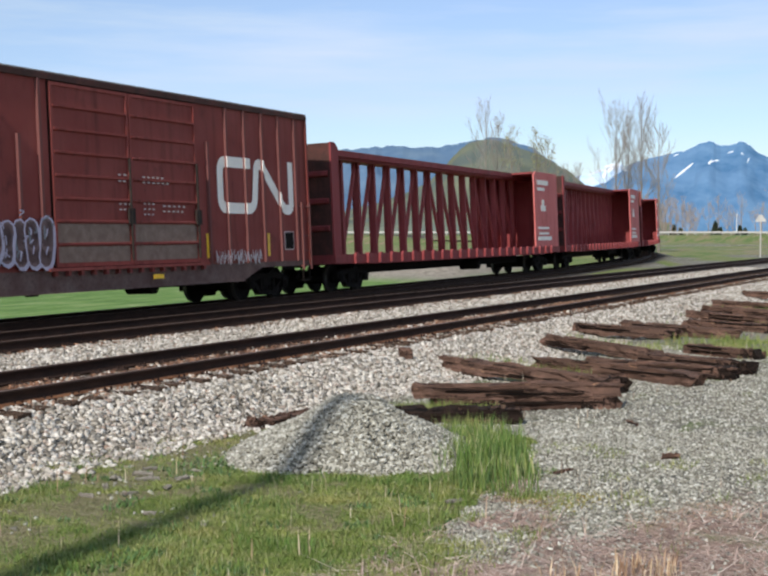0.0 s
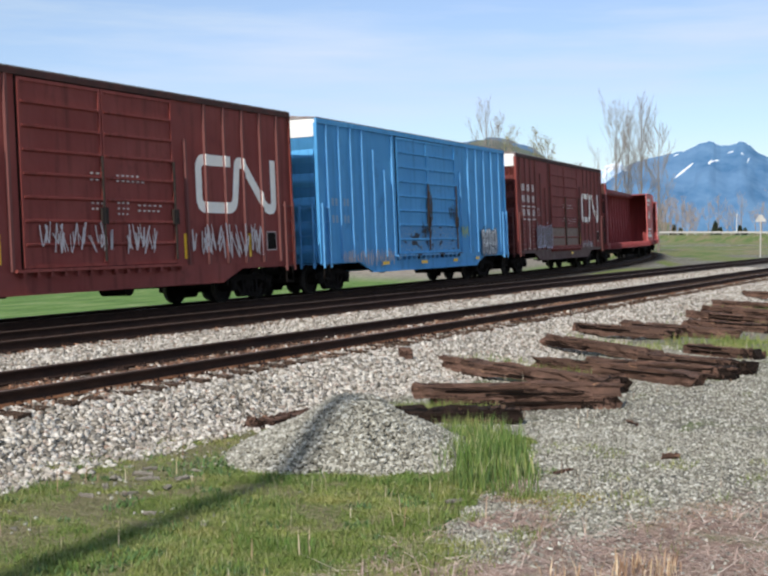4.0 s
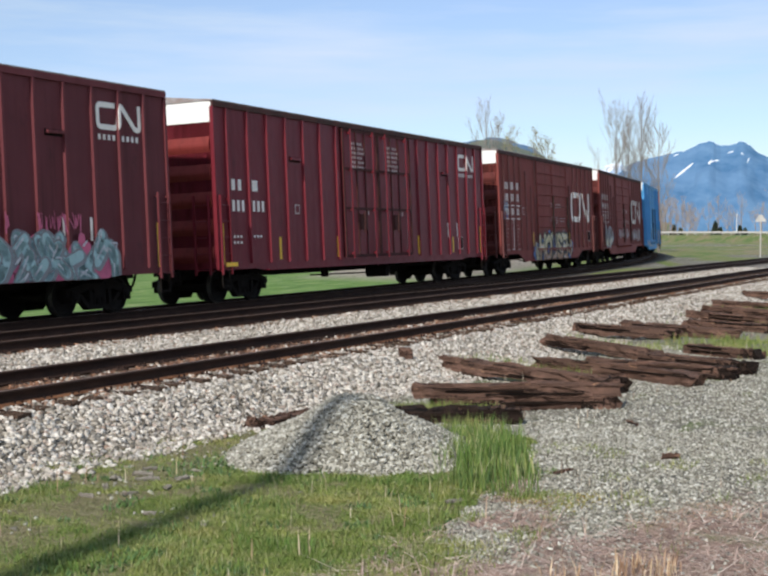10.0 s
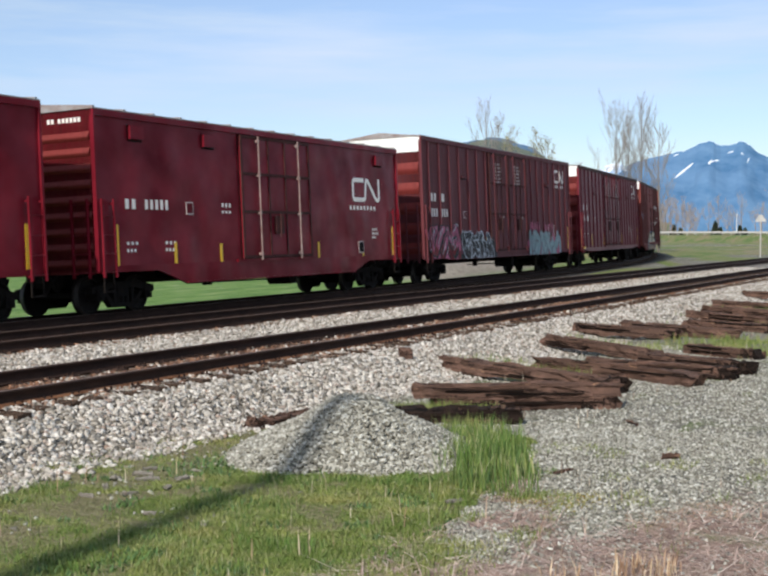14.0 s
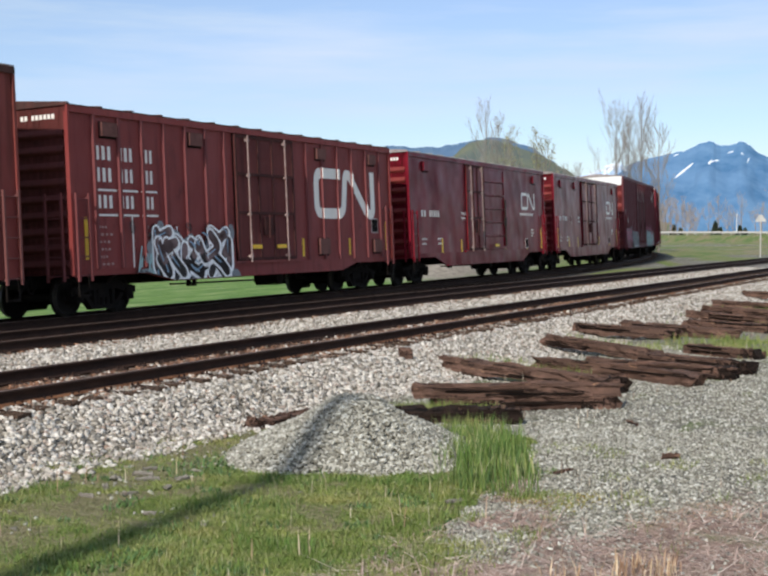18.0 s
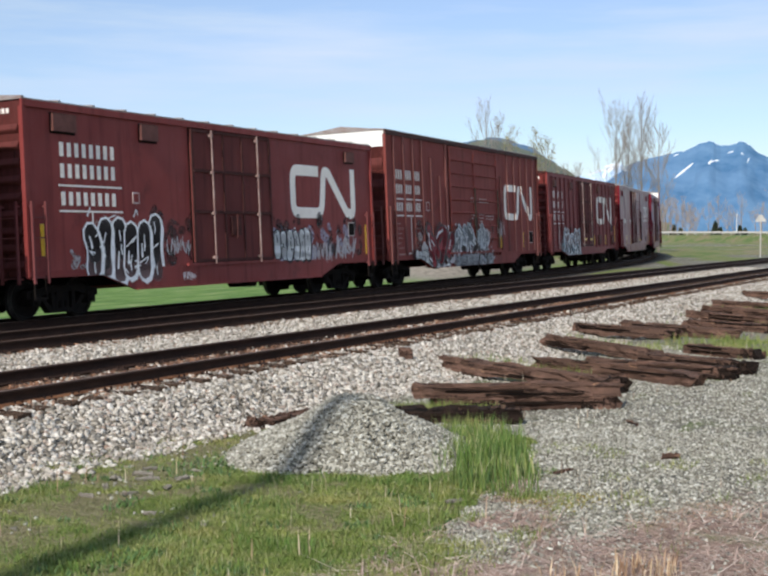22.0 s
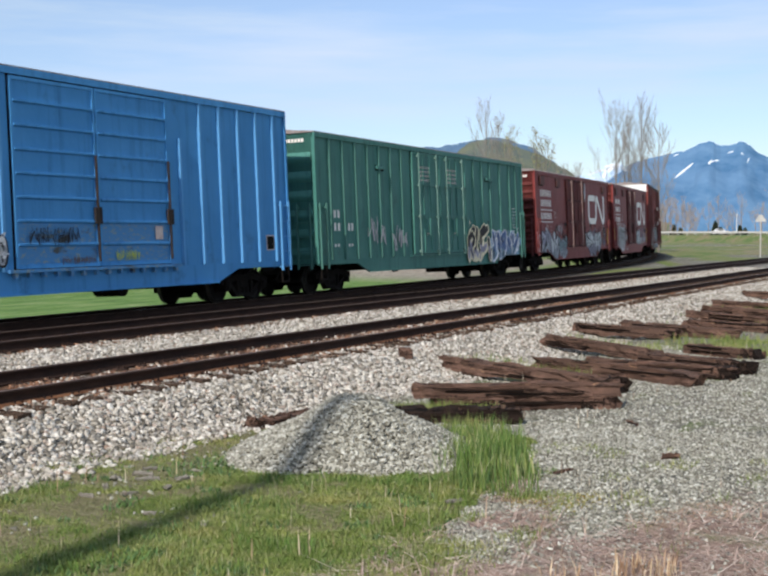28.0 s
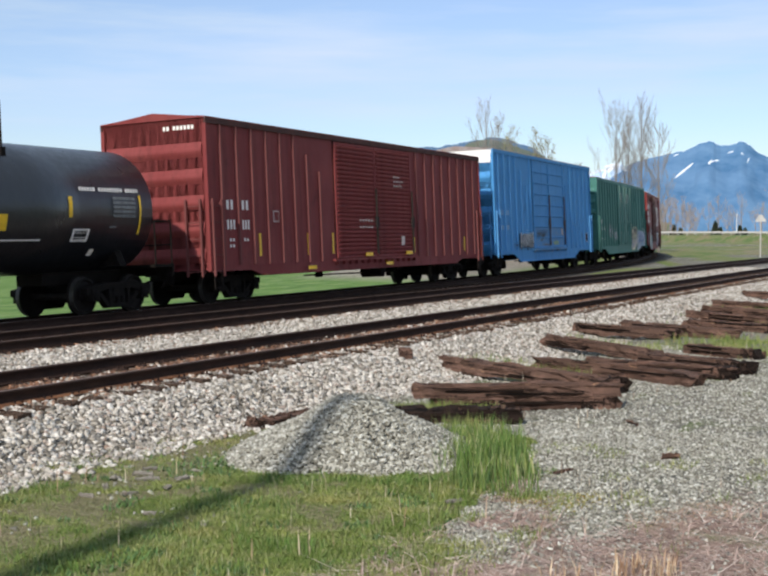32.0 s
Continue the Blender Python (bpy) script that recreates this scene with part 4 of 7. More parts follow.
        boxcar(label, "dark maroon boxcars of the train", r, f, 5.07, MAROON_DULL if sprays else MAROON, ribs60, [(-2.5, -0.02, "plug", 0), (0.02, 2.55, "plug", 0)], white_end=True, end_paint=END_RED, sill=(0.78, 7.2, 7.7), truck=7.6, floor=0.98, ladder_top=2.7,
               emblems=[(7.15, 4.0, 1.6, 0.6, 0.12)], bars=[(7.2, 3.78, [(0, 0, 1.5, 0.12, 9)]), (-8.82, 2.84, [(0, 0, 0.62, 0.28, 2), (1.02, 0, 0.28, 0.28, 1), (0, -0.53, 0.7, 0.28, 3), (1.02, -0.53, 0.7, 0.28, 3), (0, -1.2, 0.5, 0.06, 3), (1.02, -1.2, 0.5, 0.06, 3), (0, -1.35, 0.5, 0.06, 3)]), (5.9, 1.6, [(0, 0, 0.3, 0.5, 2), (0.9, 0, 0.3, 0.5, 2)])],
               dim_bars=notices, boards=[(6.9, 1.15, 0.45), (-5.5, 2.28, 0.26)], plates=[(-5.7, 3.75, 0.55, 0.07), (5.5, 3.8, 0.5, 0.07)], yellow_low=[] if sprays else [(-9.45, -8.9, 0.92)], yellow=[(-9.35, 0.98, 2.0), (-6.4, 1.05, 1.65), (-2.9, 1.05, 1.65), (3.2, 1.05, 1.65), (6.4, 1.05, 1.6), (9.25, 0.98, 2.0)], sprays=sprays)
    low = dict(white_end=False, end_paint=END_RED, end_rows=9, sill=(0.58, 4.5, 5.6), truck=6.4, floor=1.05, ladder_top=2.5)
    strips = [(-7.15, 1.05, 1.95), (-4.9, 1.05, 1.55), (-2.9, 1.05, 1.5), (2.3, 1.05, 1.5), (5.2, 1.05, 1.5), (7.4, 1.05, 1.95)]
    hoods = [(-6.6, 3.85, 0.5, 0.3), (-3.6, 3.85, 0.5, 0.3), (6.2, 3.85, 0.5, 0.3)]
    stencils = [(-6.8, 1.5, [(0, 0, 0.5, 0.07, 3), (0, -0.16, 0.4, 0.07, 3), (1.5, 0, 0.5, 0.07, 3), (1.5, -0.16, 0.4, 0.07, 3), (4.0, 0.9, 0.5, 0.1, 3), (4.0, 0.75, 0.5, 0.06, 3)]), (4.4, 2.45, [(0, 0, 1.9, 0.12, 8)]), (5.9, 1.7, [(0, 0, 0.5, 0.07, 3), (0, 0.12, 0.4, 0.07, 3), (0, -0.12, 0.3, 0.07, 2)])]
    number = (-6.8, 2.3, [(0, 0, 0.5, 0.22, 2), (0.75, 0, 1.0, 0.22, 5)])
    boxcar("glossy maroon smooth-sided boxcar with plug door", "glossy smooth-sided boxcars of the train", 39.05, 54.8, 4.47, MAROON_GLOSS, [], [(-1.9, 1.8, "plug", 0)], emblems=[(4.6, 2.7, 1.95, 0.72, 0.13)], bars=stencils + [number], yellow=strips, plates=hoods, boards=[(4.9, 1.15, 0.36), (-4.4, 2.2, 0.3)], **low)
    boxcar("glossy maroon smooth-sided boxcar with sliding door beside plug door", "glossy smooth-sided boxcars of the train", 21.55, 37.4, 4.47, MAROON_GLOSS, [], [(-2.3, -0.35, "plug", 0), (-0.3, 2.2, "bars", 6)], emblems=[(4.6, 2.7, 1.95, 0.72, 0.13)], bars=stencils + [number], yellow=strips, yellow_low=[(0.6, 1.1, 1.2)], plates=[hoods[0], hoods[2]], boards=[(5.0, 1.1, 0.4)], **low)
    base = dict(white_end=False, roof=CHORD, end_rows=9, sill=(0.66, 4.4, 5.4), truck=6.4, floor=1.0, ladder_top=2.6)
    boxcar("brown-red ribbed boxcar with silver tag and plug door", BOXRED, 4.07, 20.1, 4.47, CRIMSON, spaced(-7.14, -1.9, 7) + spaced(2.4, 7.2, 6), [(-1.46, 1.57, "plug", 0)], emblems=[(2.85, 2.17, 4.0, 1.45, 0.3)], words=[(-7.05, 2.6)], yellow=[(-7.5, 1.2, 2.1), (2.1, 1.1, 1.6), (5.0, 1.1, 1.6), (7.6, 1.2, 2.1)],
           plates=[(-6.9, 3.85, 0.55, 0.3), (-3.5, 3.85, 0.55, 0.3), (3.0, 3.85, 0.55, 0.3), (6.4, 3.85, 0.5, 0.3), (3.0, 1.15, 0.6, 0.45), (6.6, 1.15, 0.5, 0.4)], boards=[(6.55, 1.75, 0.45)], sprays=[(-5.2, -1.85, 0.62, 1.95, ("dim", "white", "grey", "soot", "sky"), "white and pale blue block tag"), (-5.9, -5.2, 0.75, 1.45, ("mint",), "")], overspray=[("soot", -6.0, -1.7, 0.7, 1.9, 70), ("sky", -5.6, -1.8, 0.7, 1.7, 30)], yellow_low=[(-0.9, -0.4, 1.35), (0.4, 0.9, 1.35)], **base)
    red_fifty("brown-red ribbed boxcar with grey cloud graffiti", -14.13, 2.55,
              sprays=[(-6.2, -4.9, 0.5, 1.2, ("white", "black", "silver"), "", "round"), (-5.1, -2.5, 0.55, 2.1, ("red", "soot", "pale", "red", "white"), "red and silver graffiti"), (-2.35, 1.75, 0.45, 1.0, ("silver", "soot", "pale"), "", "round"), (-2.35, 1.7, 0.75, 2.05, ("grey", "silver", None, "soot", "white"), "grey cloud graffiti"), (2.5, 3.4, 1.5, 2.2, ("pale",), "")], overspray=[("soot", -6.3, 1.9, 0.6, 2.1, 90), ("pale", -6.3, 1.9, 0.6, 1.6, 50)])
    smooth = dict(white_end=False, end_rows=9, sill=(0.5, 4.4, 5.6), truck=6.4, floor=1.0, ladder_top=2.4)
    big = (2.85, 2.17, 4.0, 1.48, 0.3)
    words = [(-6.95, 2.55)]
    worn = [("soot", -4.6, -2.1, 0.66, 2.2, 80), ("soot", 1.9, 7.3, 1.15, 2.1, 90), ("lilac", 1.9, 6.9, 1.15, 1.9, 40), ("pale", -6.6, -2.2, 0.6, 1.4, 45)]
    for label, r, f, sprays in (("brown-red smooth-sided boxcar with faded lettering and tags", -31.2, -15.2, [(-6.2, -3.3, 0.62, 2.15, ("soot", "white", None, "dim", "white"), "dark outlined tag", "round"), (-3.2, -2.2, 1.2, 1.7, ("pale",), ""), (-2.9, -2.0, 0.62, 0.85, ("white",), ""), (1.85, 3.9, 0.95, 1.9, ("white", "black", "lilac"), "white bubble tag", "round"), (4.0, 5.2, 0.9, 1.5, ("pale",), "pale scribbled tag"), (5.3, 6.8, 0.9, 1.7, ("pale",), "")]),
                                ("brown-red smooth-sided boxcar with silver graffiti at its foot", -48.45, -32.6, [(-8.0, -5.3, 0.62, 1.85, ("lilac", "black", "silver", "silver", "white"), "grey and lilac block graffiti"), (-5.25, -3.75, 0.5, 1.75, ("white", "black", None, "silver"), "white and black block graffiti"), (-3.75, -2.2, 0.5, 1.6, ("mint", "grey", "silver", "silver", "black"), "teal and grey tag"), (-3.9, -3.0, 1.6, 2.15, ("pale",), ""), (2.0, 5.5, 0.55, 1.75, ("white", "black", "silver", "lilac", "black"), "grey and white block graffiti"), (1.3, 2.2, 3.1, 4.2, ("white",), "white sprayed marks"), (0.4, 0.8, 3.3, 3.9, ("white",), "")])):
        boxcar(label, BOXRED, r, f, 4.47, CRIMSON, [], [(-2.05, 1.7, "plug", 0)], emblems=[big], words=words, yellow=[(-7.5, 1.3, 1.95), (7.5, 1.1, 2.0)], plates=[(-7.1, 3.85, 0.75, 0.36), (-4.05, 3.85, 0.65, 0.36), (6.2, 3.85, 0.55, 0.3)], boards=[(6.3, 1.65, 0.42), (-4.4, 2.42, 0.25)], sprays=sprays, spray_face=SIDE + 0.005, overspray=worn, **smooth)
    boxcar("dark green ribbed boxcar with tags and white notices", "", -69.48, -50.35, 4.66, GREEN, spaced(-8.6, -3.3, 7) + [3.62, 4.57, 5.5, 6.68, 7.89, 8.67], [(-2.45, 0.08, "plug", 0), (0.12, 2.65, "plug", 0)], end_rows=6, sill=(0.55, 6.0, 6.9), truck=7.7, floor=0.98, ladder_top=2.6,
           dim_bars=[(-1.7, 3.5, [(0, 0.14 * k, 0.9, 0.07, 6) for k in range(4)]), (0.85, 3.5, [(0, 0.14 * k, 0.9, 0.07, 6) for k in range(4)]), (-1.3, 1.7, [(0, 0, 0.25, 0.35, 1)]), (1.3, 1.7, [(0, 0, 0.2, 0.3, 1)])],
           bars=[(-8.4, 2.2, [(0, 0, 0.5, 0.22, 2), (0, -0.38, 0.5, 0.22, 2), (0.95, -0.38, 0.45, 0.22, 2), (0, -0.85, 0.4, 0.08, 2), (0.95, -0.85, 0.4, 0.08, 2)]), (8.25, 2.7, [(0, -0.13 * k, 0.45, 0.04, 3) for k in range(10)])], plates=[(5.0, 3.75, 0.75, 0.1), (-5.3, 3.75, 0.6, 0.1)],
           sprays=[(2.6, 5.2, 0.72, 2.05, ("soot", "cream", None, "lilac", "black"), "cream and black tag"), (5.35, 8.7, 0.68, 1.8, ("blue", "white", "sky", "sky", "black"), "blue and white tag"), (-6.2, -4.9, 1.3, 2.3, ("pale",), "thin pale outline tag"), (-4.4, -3.0, 1.1, 2.0, ("pale",), "")])
    fifty("sky-blue ribbed boxcar with white bubble tag", "blue boxcars of the train", -87.65, -71.05, BLUE_DEEP, low_door=SCRAPED2, track_paint=SCRAPED2, bar_mat=FADED_MARK,
          bars=[(-7.4, 2.45, [(0, 0, 0.5, 0.2, 2), (0.8, 0, 0.45, 0.2, 2), (0, -0.6, 0.5, 0.2, 2), (0.8, -0.6, 0.45, 0.2, 2)])], boards=[(7.1, 1.3, 0.4)], dim_bars=[(2.05, 1.62, [(0, 0, 0.28, 0.3, 1)])],
          sprays=[(-4.9, -2.95, 1.08, 1.75, ("white", "black", None, "silver", "silver"), "white bubble-letter tag", "round"), (-5.9, -5.1, 1.1, 1.35, ("black",), "black sprayed tag"), (-2.3, -0.7, 1.5, 1.9, ("black",), ""), (-1.3, -0.2, 1.1, 1.3, ("rust",), "rusty scrapes across the doors"), (0.5, 1.4, 1.15, 1.4, ("lime",), "")])
    boxcar("red-brown ribbed boxcar with louvred double doors", "", -108.55, -89.3, 4.63, RED_OLD, spaced(-8.94, -3.6, 8) + spaced(3.5, 8.9, 8), [(-2.64, 0.12, "louvres", 26), (0.15, 2.95, "louvres", 26)], end_rows=5, sill=(0.66, 7.0, 7.6), truck=7.6, floor=0.95, ladder_top=2.6, roof=RED_OLD, rib_half=0.05, short_ribs={6: 0.5, 7: 0.95},
           bars=[(-8.72, 2.35, [(0, 0, 0.4, 0.24, 2), (0.75, 0, 0.4, 0.24, 2), (0, -0.5, 0.45, 0.24, 3), (0.75, -0.5, 0.4, 0.24, 3), (0.1, -0.8, 0.3, 0.07, 2), (0.8, -0.8, 0.3, 0.07, 2), (0.1, -0.95, 0.3, 0.07, 2)])], dim_bars=[(1.5, 3.5, [(0, 0, 0.5, 0.06, 3), (0, -0.14, 0.8, 0.06, 4), (0, -0.28, 0.7, 0.06, 4)]), (-1.15, 2.1, [(0, 0, 1.0, 0.06, 5), (0, -0.2, 1.0, 0.06, 5)]), (1.95, 1.35, [(0, 0, 0.26, 0.3, 1)])], mark_depth=0.085,
           boards=[(-6.35, 2.05, 0.3)], yellow=[(-7.1, 1.15, 1.75), (-4.4, 1.15, 1.75), (-2.85, 1.15, 1.75), (3.2, 1.1, 1.6), (5.9, 1.1, 1.6), (7.9, 1.1, 1.6), (9.35, 1.0, 2.0)], yellow_low=[(-4.7, -4.2, 0.74), (-0.9, -0.4, 1.05), (0.6, 1.1, 0.74), (2.2, 2.7, 1.05)])
    tank_car(-127.0, -109.9)


def scraped(name, base, bare, pale, lo, hi):
    """Paint worn off in hard-edged patches, with pale scuffs."""
    m, nt, bs = material(name)
    worn = noise_tex(nt, coords(nt, (0.9, 1.0, 2.0)), 1.3, 5, 0.5)
    scuff = noise_tex(nt, coords(nt, (2.0, 2.0, 5.0)), 2.4, 7, 0.75)
    c = mix(nt, grey(nt, scuff, 0.52, 0.62), base, pale)
    c = mix(nt, grey(nt, worn, lo, hi), c, bare)
    nt.links.new(c, bs.inputs["Base Color"])
    bs.inputs["Roughness"].default_value = 0.7
    bump(nt, bs, worn, 0.3, 0.02)
    return m


SCRAPED = scraped("scraped_blue_panel", (0.064, 0.25, 0.50), (0.018, 0.020, 0.030), (0.22, 0.33, 0.42), 0.555, 0.575)
SCRAPED2 = scraped("grimy_blue_panel", (0.055, 0.215, 0.45), (0.06, 0.07, 0.07), (0.20, 0.27, 0.27), 0.58, 0.64)


# ---- centre-beam flatcars and the tank car ----
def centre_beam(r, f):
    half = (f - r) / 2
    car = thing("centre_beam_flatcar", "empty red centre-beam flatcar with salmon end bulkheads", "flatcar", "centre-beam flatcars of the train")
    h = 4.42
    bm = bmesh.new()
    prism(bm, [(-half, 1.12), (-half, 0.86), (-half + 3.4, 0.80), (half - 3.4, 0.80), (half, 0.86), (half, 1.12)], "y", -1.45, 1.45)
    part("deck", bm, BEAM_RED, car)
    n = 24
    for i in range(n):
        x = -half + 1.4 + (2 * half - 2.8) * i / (n - 1)
        me = shared("stake", lambda: finish(stake_bmesh(), "stake_pocket", BEAM_RED))
        part("stake_pocket", me, None, car, "", pose(x, -1.47, 0))
        part("stake_pocket", me, None, car, "", FLIP @ pose(-x, -1.47, 0))
    bm = bmesh.new()
    box(bm, -half + 0.6, half - 0.6, -0.42, 0.42, h - 0.22, h - 0.02)
    box(bm, -half + 0.6, half - 0.6, -0.30, 0.30, h - 0.3, h - 0.22)
    part("top_chord", bm, BEAM_RED, car)
    a, b = -half + 0.95, half - 2.45
    m = 17
    for i in range(m):
        x = a + (b - a) * i / (m - 1)
        bm = bmesh.new()
        prism(bm, [(x - 0.075, -0.12), (x + 0.075, -0.12), (x + 0.075, -0.10), (x + 0.014, -0.095), (x + 0.014, 0.095), (x + 0.075, 0.10), (x + 0.075, 0.12), (x - 0.075, 0.12), (x - 0.075, 0.10), (x - 0.014, 0.095), (x - 0.014, -0.095), (x - 0.075, -0.10)], "z", 1.12, h - 0.2)
        part("post", bm, BEAM_RED, car)
    for i in range(m - 1):
        x0 = a + (b - a) * i / (m - 1)
        x1 = a + (b - a) * (i + 1) / (m - 1)
        bm = bmesh.new()
        left = i < m // 2
        p, q = ((x0, 1.12), (x1, h - 0.25)) if left else ((x0, h - 0.25), (x1, 1.12))
        d = 0.065
        prism(bm, [(p[0] - d, p[1]), (p[0] + d, p[1]), (q[0] + d, q[1]), (q[0] - d, q[1])], "y", -0.05, 0.05)
        part("diagonal", bm, BEAM_RED, car)
    for s in (-1, 1):
        x0, x1 = (half - 3.6 if s > 0 else half - 0.5, half - 0.02)
        mat = SALMON if s > 0 else BEAM_RED
        bm = bmesh.new()
        box(bm, x1 - 0.08, x1, -1.36, 1.36, 1.12, h - 0.1)
        box(bm, x0, x1, -1.36, 1.36, h - 0.1, h - 0.02)
        # end plates and far sides take darker paints, their shade put into the colour
        bh = part("bulkhead", bm, BEAM_RED if s > 0 else CHORD, car, "", None if s > 0 else FLIP)
        for yy in (-1.42, 1.36):
            bm = bmesh.new()
            prism(bm, [(x0, 1.12), (x1, 1.12), (x1, h), (x0 + 0.25, h), (x0, h - 0.15)], "y", yy, yy + 0.06)
            part("bulkhead_side", bm, mat if s * yy < 0 else BEAM_RED, bh)
        for z in (1.9, 2.7, 3.5):
            bm = bmesh.new()
            prism(bm, [(x1, z - 0.09), (x1 + 0.09, z - 0.05), (x1 + 0.09, z + 0.05), (x1, z + 0.09)], "y", -1.3, 1.3)
            part("stiffener", bm, mat, bh)
        if s > 0:
            bm = bmesh.new()
            for x, z, w, t in ((0.45, 3.85, 1.7, 0.22), (0.45, 3.6, 1.1, 0.14), (1.1, 2.95, 0.35, 0.25), (0.9, 2.7, 0.75, 0.25), (0.4, 1.9, 1.7, 0.1), (0.5, 1.66, 1.5, 0.1), (0.35, 1.4, 2.1, 0.18)):
                box(bm, x0 + x, x0 + x + w, -1.428, -1.42, z, z + t)
            tagged(part("lettering", bm, LETTER, bh), kind="stuff")
        add_truck(car, s * (half - 2.0))
        part("coupler", shared("coupler", coupler_mesh), None, car, "", pose(half, 0, 0) if s > 0 else Matrix.Translation((-half, 0, 0)) @ FLIP)
    bm = bmesh.new()
    box(bm, -half + 3.6, half - 3.6, -0.5, 0.5, 0.5, 0.82)
    part("underframe", bm, DARK_STEEL, car)
    bm = bmesh.new()
    lathe(bm, [(-1.2, 0.05), (-1.15, 0.2), (-0.4, 0.2), (-0.35, 0.05)], sides=12, centre=(1.5, 0, 0.55))
    part("air_reservoir", bm, DARK_STEEL, car)
    TRAIN.append((car, (r + f) / 2, half, half - 2.0))


def stake_bmesh():
    bm = bmesh.new()
    prism(bm, [(-0.13, 0.84), (0.13, 0.84), (0.13, 1.05), (0.07, 1.16), (-0.07, 1.16), (-0.13, 1.05)], "y", -0.06, 0.02)
    return bm


def tank_car(r, f):
    half = (f - r) / 2
    car = thing("tank_car", "black tank car with yellow strips and white stencils", "tank car")
    R, zc, e = 1.40, 2.32, half - 0.74
    bm = bmesh.new()
    prof = []
    for i in range(9):
        a = math.pi / 2 * i / 8
        prof.append((-e + 0.50 * (1 - math.sin(a)), max(0.05, R * math.cos(math.pi / 2 - a))))
    prof += [(-e * 0.5, R), (0, R), (e * 0.5, R)]
    for i in range(9):
        a = math.pi / 2 * (8 - i) / 8
        prof.append((e - 0.50 * (1 - math.sin(a)), max(0.05, R * math.cos(math.pi / 2 - a))))
    lathe(bm, prof, sides=48)
    bmesh.ops.rotate(bm, verts=bm.verts[:], cent=(0, 0, 0), matrix=Matrix.Rotation(math.pi / 2, 3, "Z"))
    for v in bm.verts:
        v.co.z += zc
    part("tank", finish(bm, "tank", TANK_BLACK, True), None, car)
    for s in (-1, 1):
        bm = bmesh.new()
        x0, x1 = sorted((s * (half - 3.4), s * half))
        box(bm, x0, x1, -0.35, 0.35, 0.68, 1.0)
        xa, xb = sorted((s * (half - 0.75), s * half))
        box(bm, xa, xb, -1.42, 1.42, 0.98, 1.05)
        xa, xb = sorted((s * (half - 0.06), s * half))
        box(bm, xa, xb, -1.42, 1.42, 0.78, 1.05)
        xc = s * (half - 1.65)
        prism(bm, [(-1.2, 1.05), (1.2, 1.05), (1.0, 1.5), (0.5, 1.2), (-0.5, 1.2), (-1.0, 1.5)], "x", xc - 0.12, xc + 0.12)
        part("stub_sill", bm, DARK_STEEL, car)
    for s in (-1, 1):
        bm = bmesh.new()
        x = s * (half - 0.06)
        for y in (-1.4, 1.4):
            tube(bm, (x, y, 1.05), (x, y, 2.05), 0.02, 6)
        for z in (1.5, 2.05):
            tube(bm, (x, -1.4, z), (x, 1.4, z), 0.02, 6)
        for y in (-1.4, 1.4):
            tube(bm, (x, y, 2.05), (s * (half - 0.7), y, 2.05), 0.02, 6)
            tube(bm, (s * (half - 0.7), y, 2.05), (s * (half - 0.7), y, 1.05), 0.02, 6)
        part("handrail", bm, DARK_STEEL, car)
        add_truck(car, s * (half - 1.65))
        part("coupler", shared("coupler", coupler_mesh), None, car, "", pose(half, 0, 0) if s > 0 else Matrix.Translation((-half, 0, 0)) @ FLIP)

    def patch(x0, x1, a0, a1, mat, name, label=""):
        p = bmesh.new()
        k = 6
        rows = []
        for i in range(k + 1):
            a = radians(a0 + (a1 - a0) * i / k)
            rows.append([p.verts.new((x, -(R + 0.006) * math.cos(a), zc + (R + 0.006) * math.sin(a))) for x in (x0, x1)])
        for q0, q1 in zip(rows, rows[1:]):
            p.faces.new((q0[0], q0[1], q1[1], q1[0]))
        part(name, p, mat, car, label)

    patch(e - 0.50, e - 0.43, -24, 12, YELLOW, "reflector", "yellow reflective strip")
    patch(e - 2.95, e - 2.83, -9, 9, YELLOW, "reflector", "yellow reflective strip")
    patch(e - 5.4, e - 4.8, -21, -7, YELLOW, "placard", "yellow placard")
    for i in range(22):
        if i not in (6, 16):
            patch(e - 2.55 + i * 0.095, e - 2.55 + i * 0.095 + 0.06, 14.5, 18, LETTER, "stencil")
    for i in range(5):
        patch(e - 1.45, e - 0.65, 7.5 - i * 4.0, 10 - i * 4.0, STENCIL_GREY, "stencil")
    patch(e - 2.75, e - 2.2, -31, -19, LETTER, "notice_plate", "white outlined plate")
    patch(e - 2.69, e - 2.26, -29.6, -20.4, TANK_BLACK, "notice_field")
    patch(e - 1.95, e - 1.78, -47, -39, LETTER, "placard")
    patch(e - 5.2, e - 3.7, -30, -28.5, LETTER, "stencil")
    patch(e - 1.55, e - 1.3, -18, -16.5, STENCIL_GREY, "stencil")
    # dome platform and railing in the middle of the top
    bm = bmesh.new()
    lathe(bm, [(0, 0.5), (0.35, 0.5), (0.37, 0.45)], sides=20)
    bmesh.ops.rotate(bm, verts=bm.verts[:], cent=(0, 0, 0), matrix=Matrix.Rotation(math.pi / 2, 3, "X"))
    for v in bm.verts:
        v.co.z += zc + R - 0.05
    part("dome", bm, TANK_BLACK, car)
    xr = e - 4.35
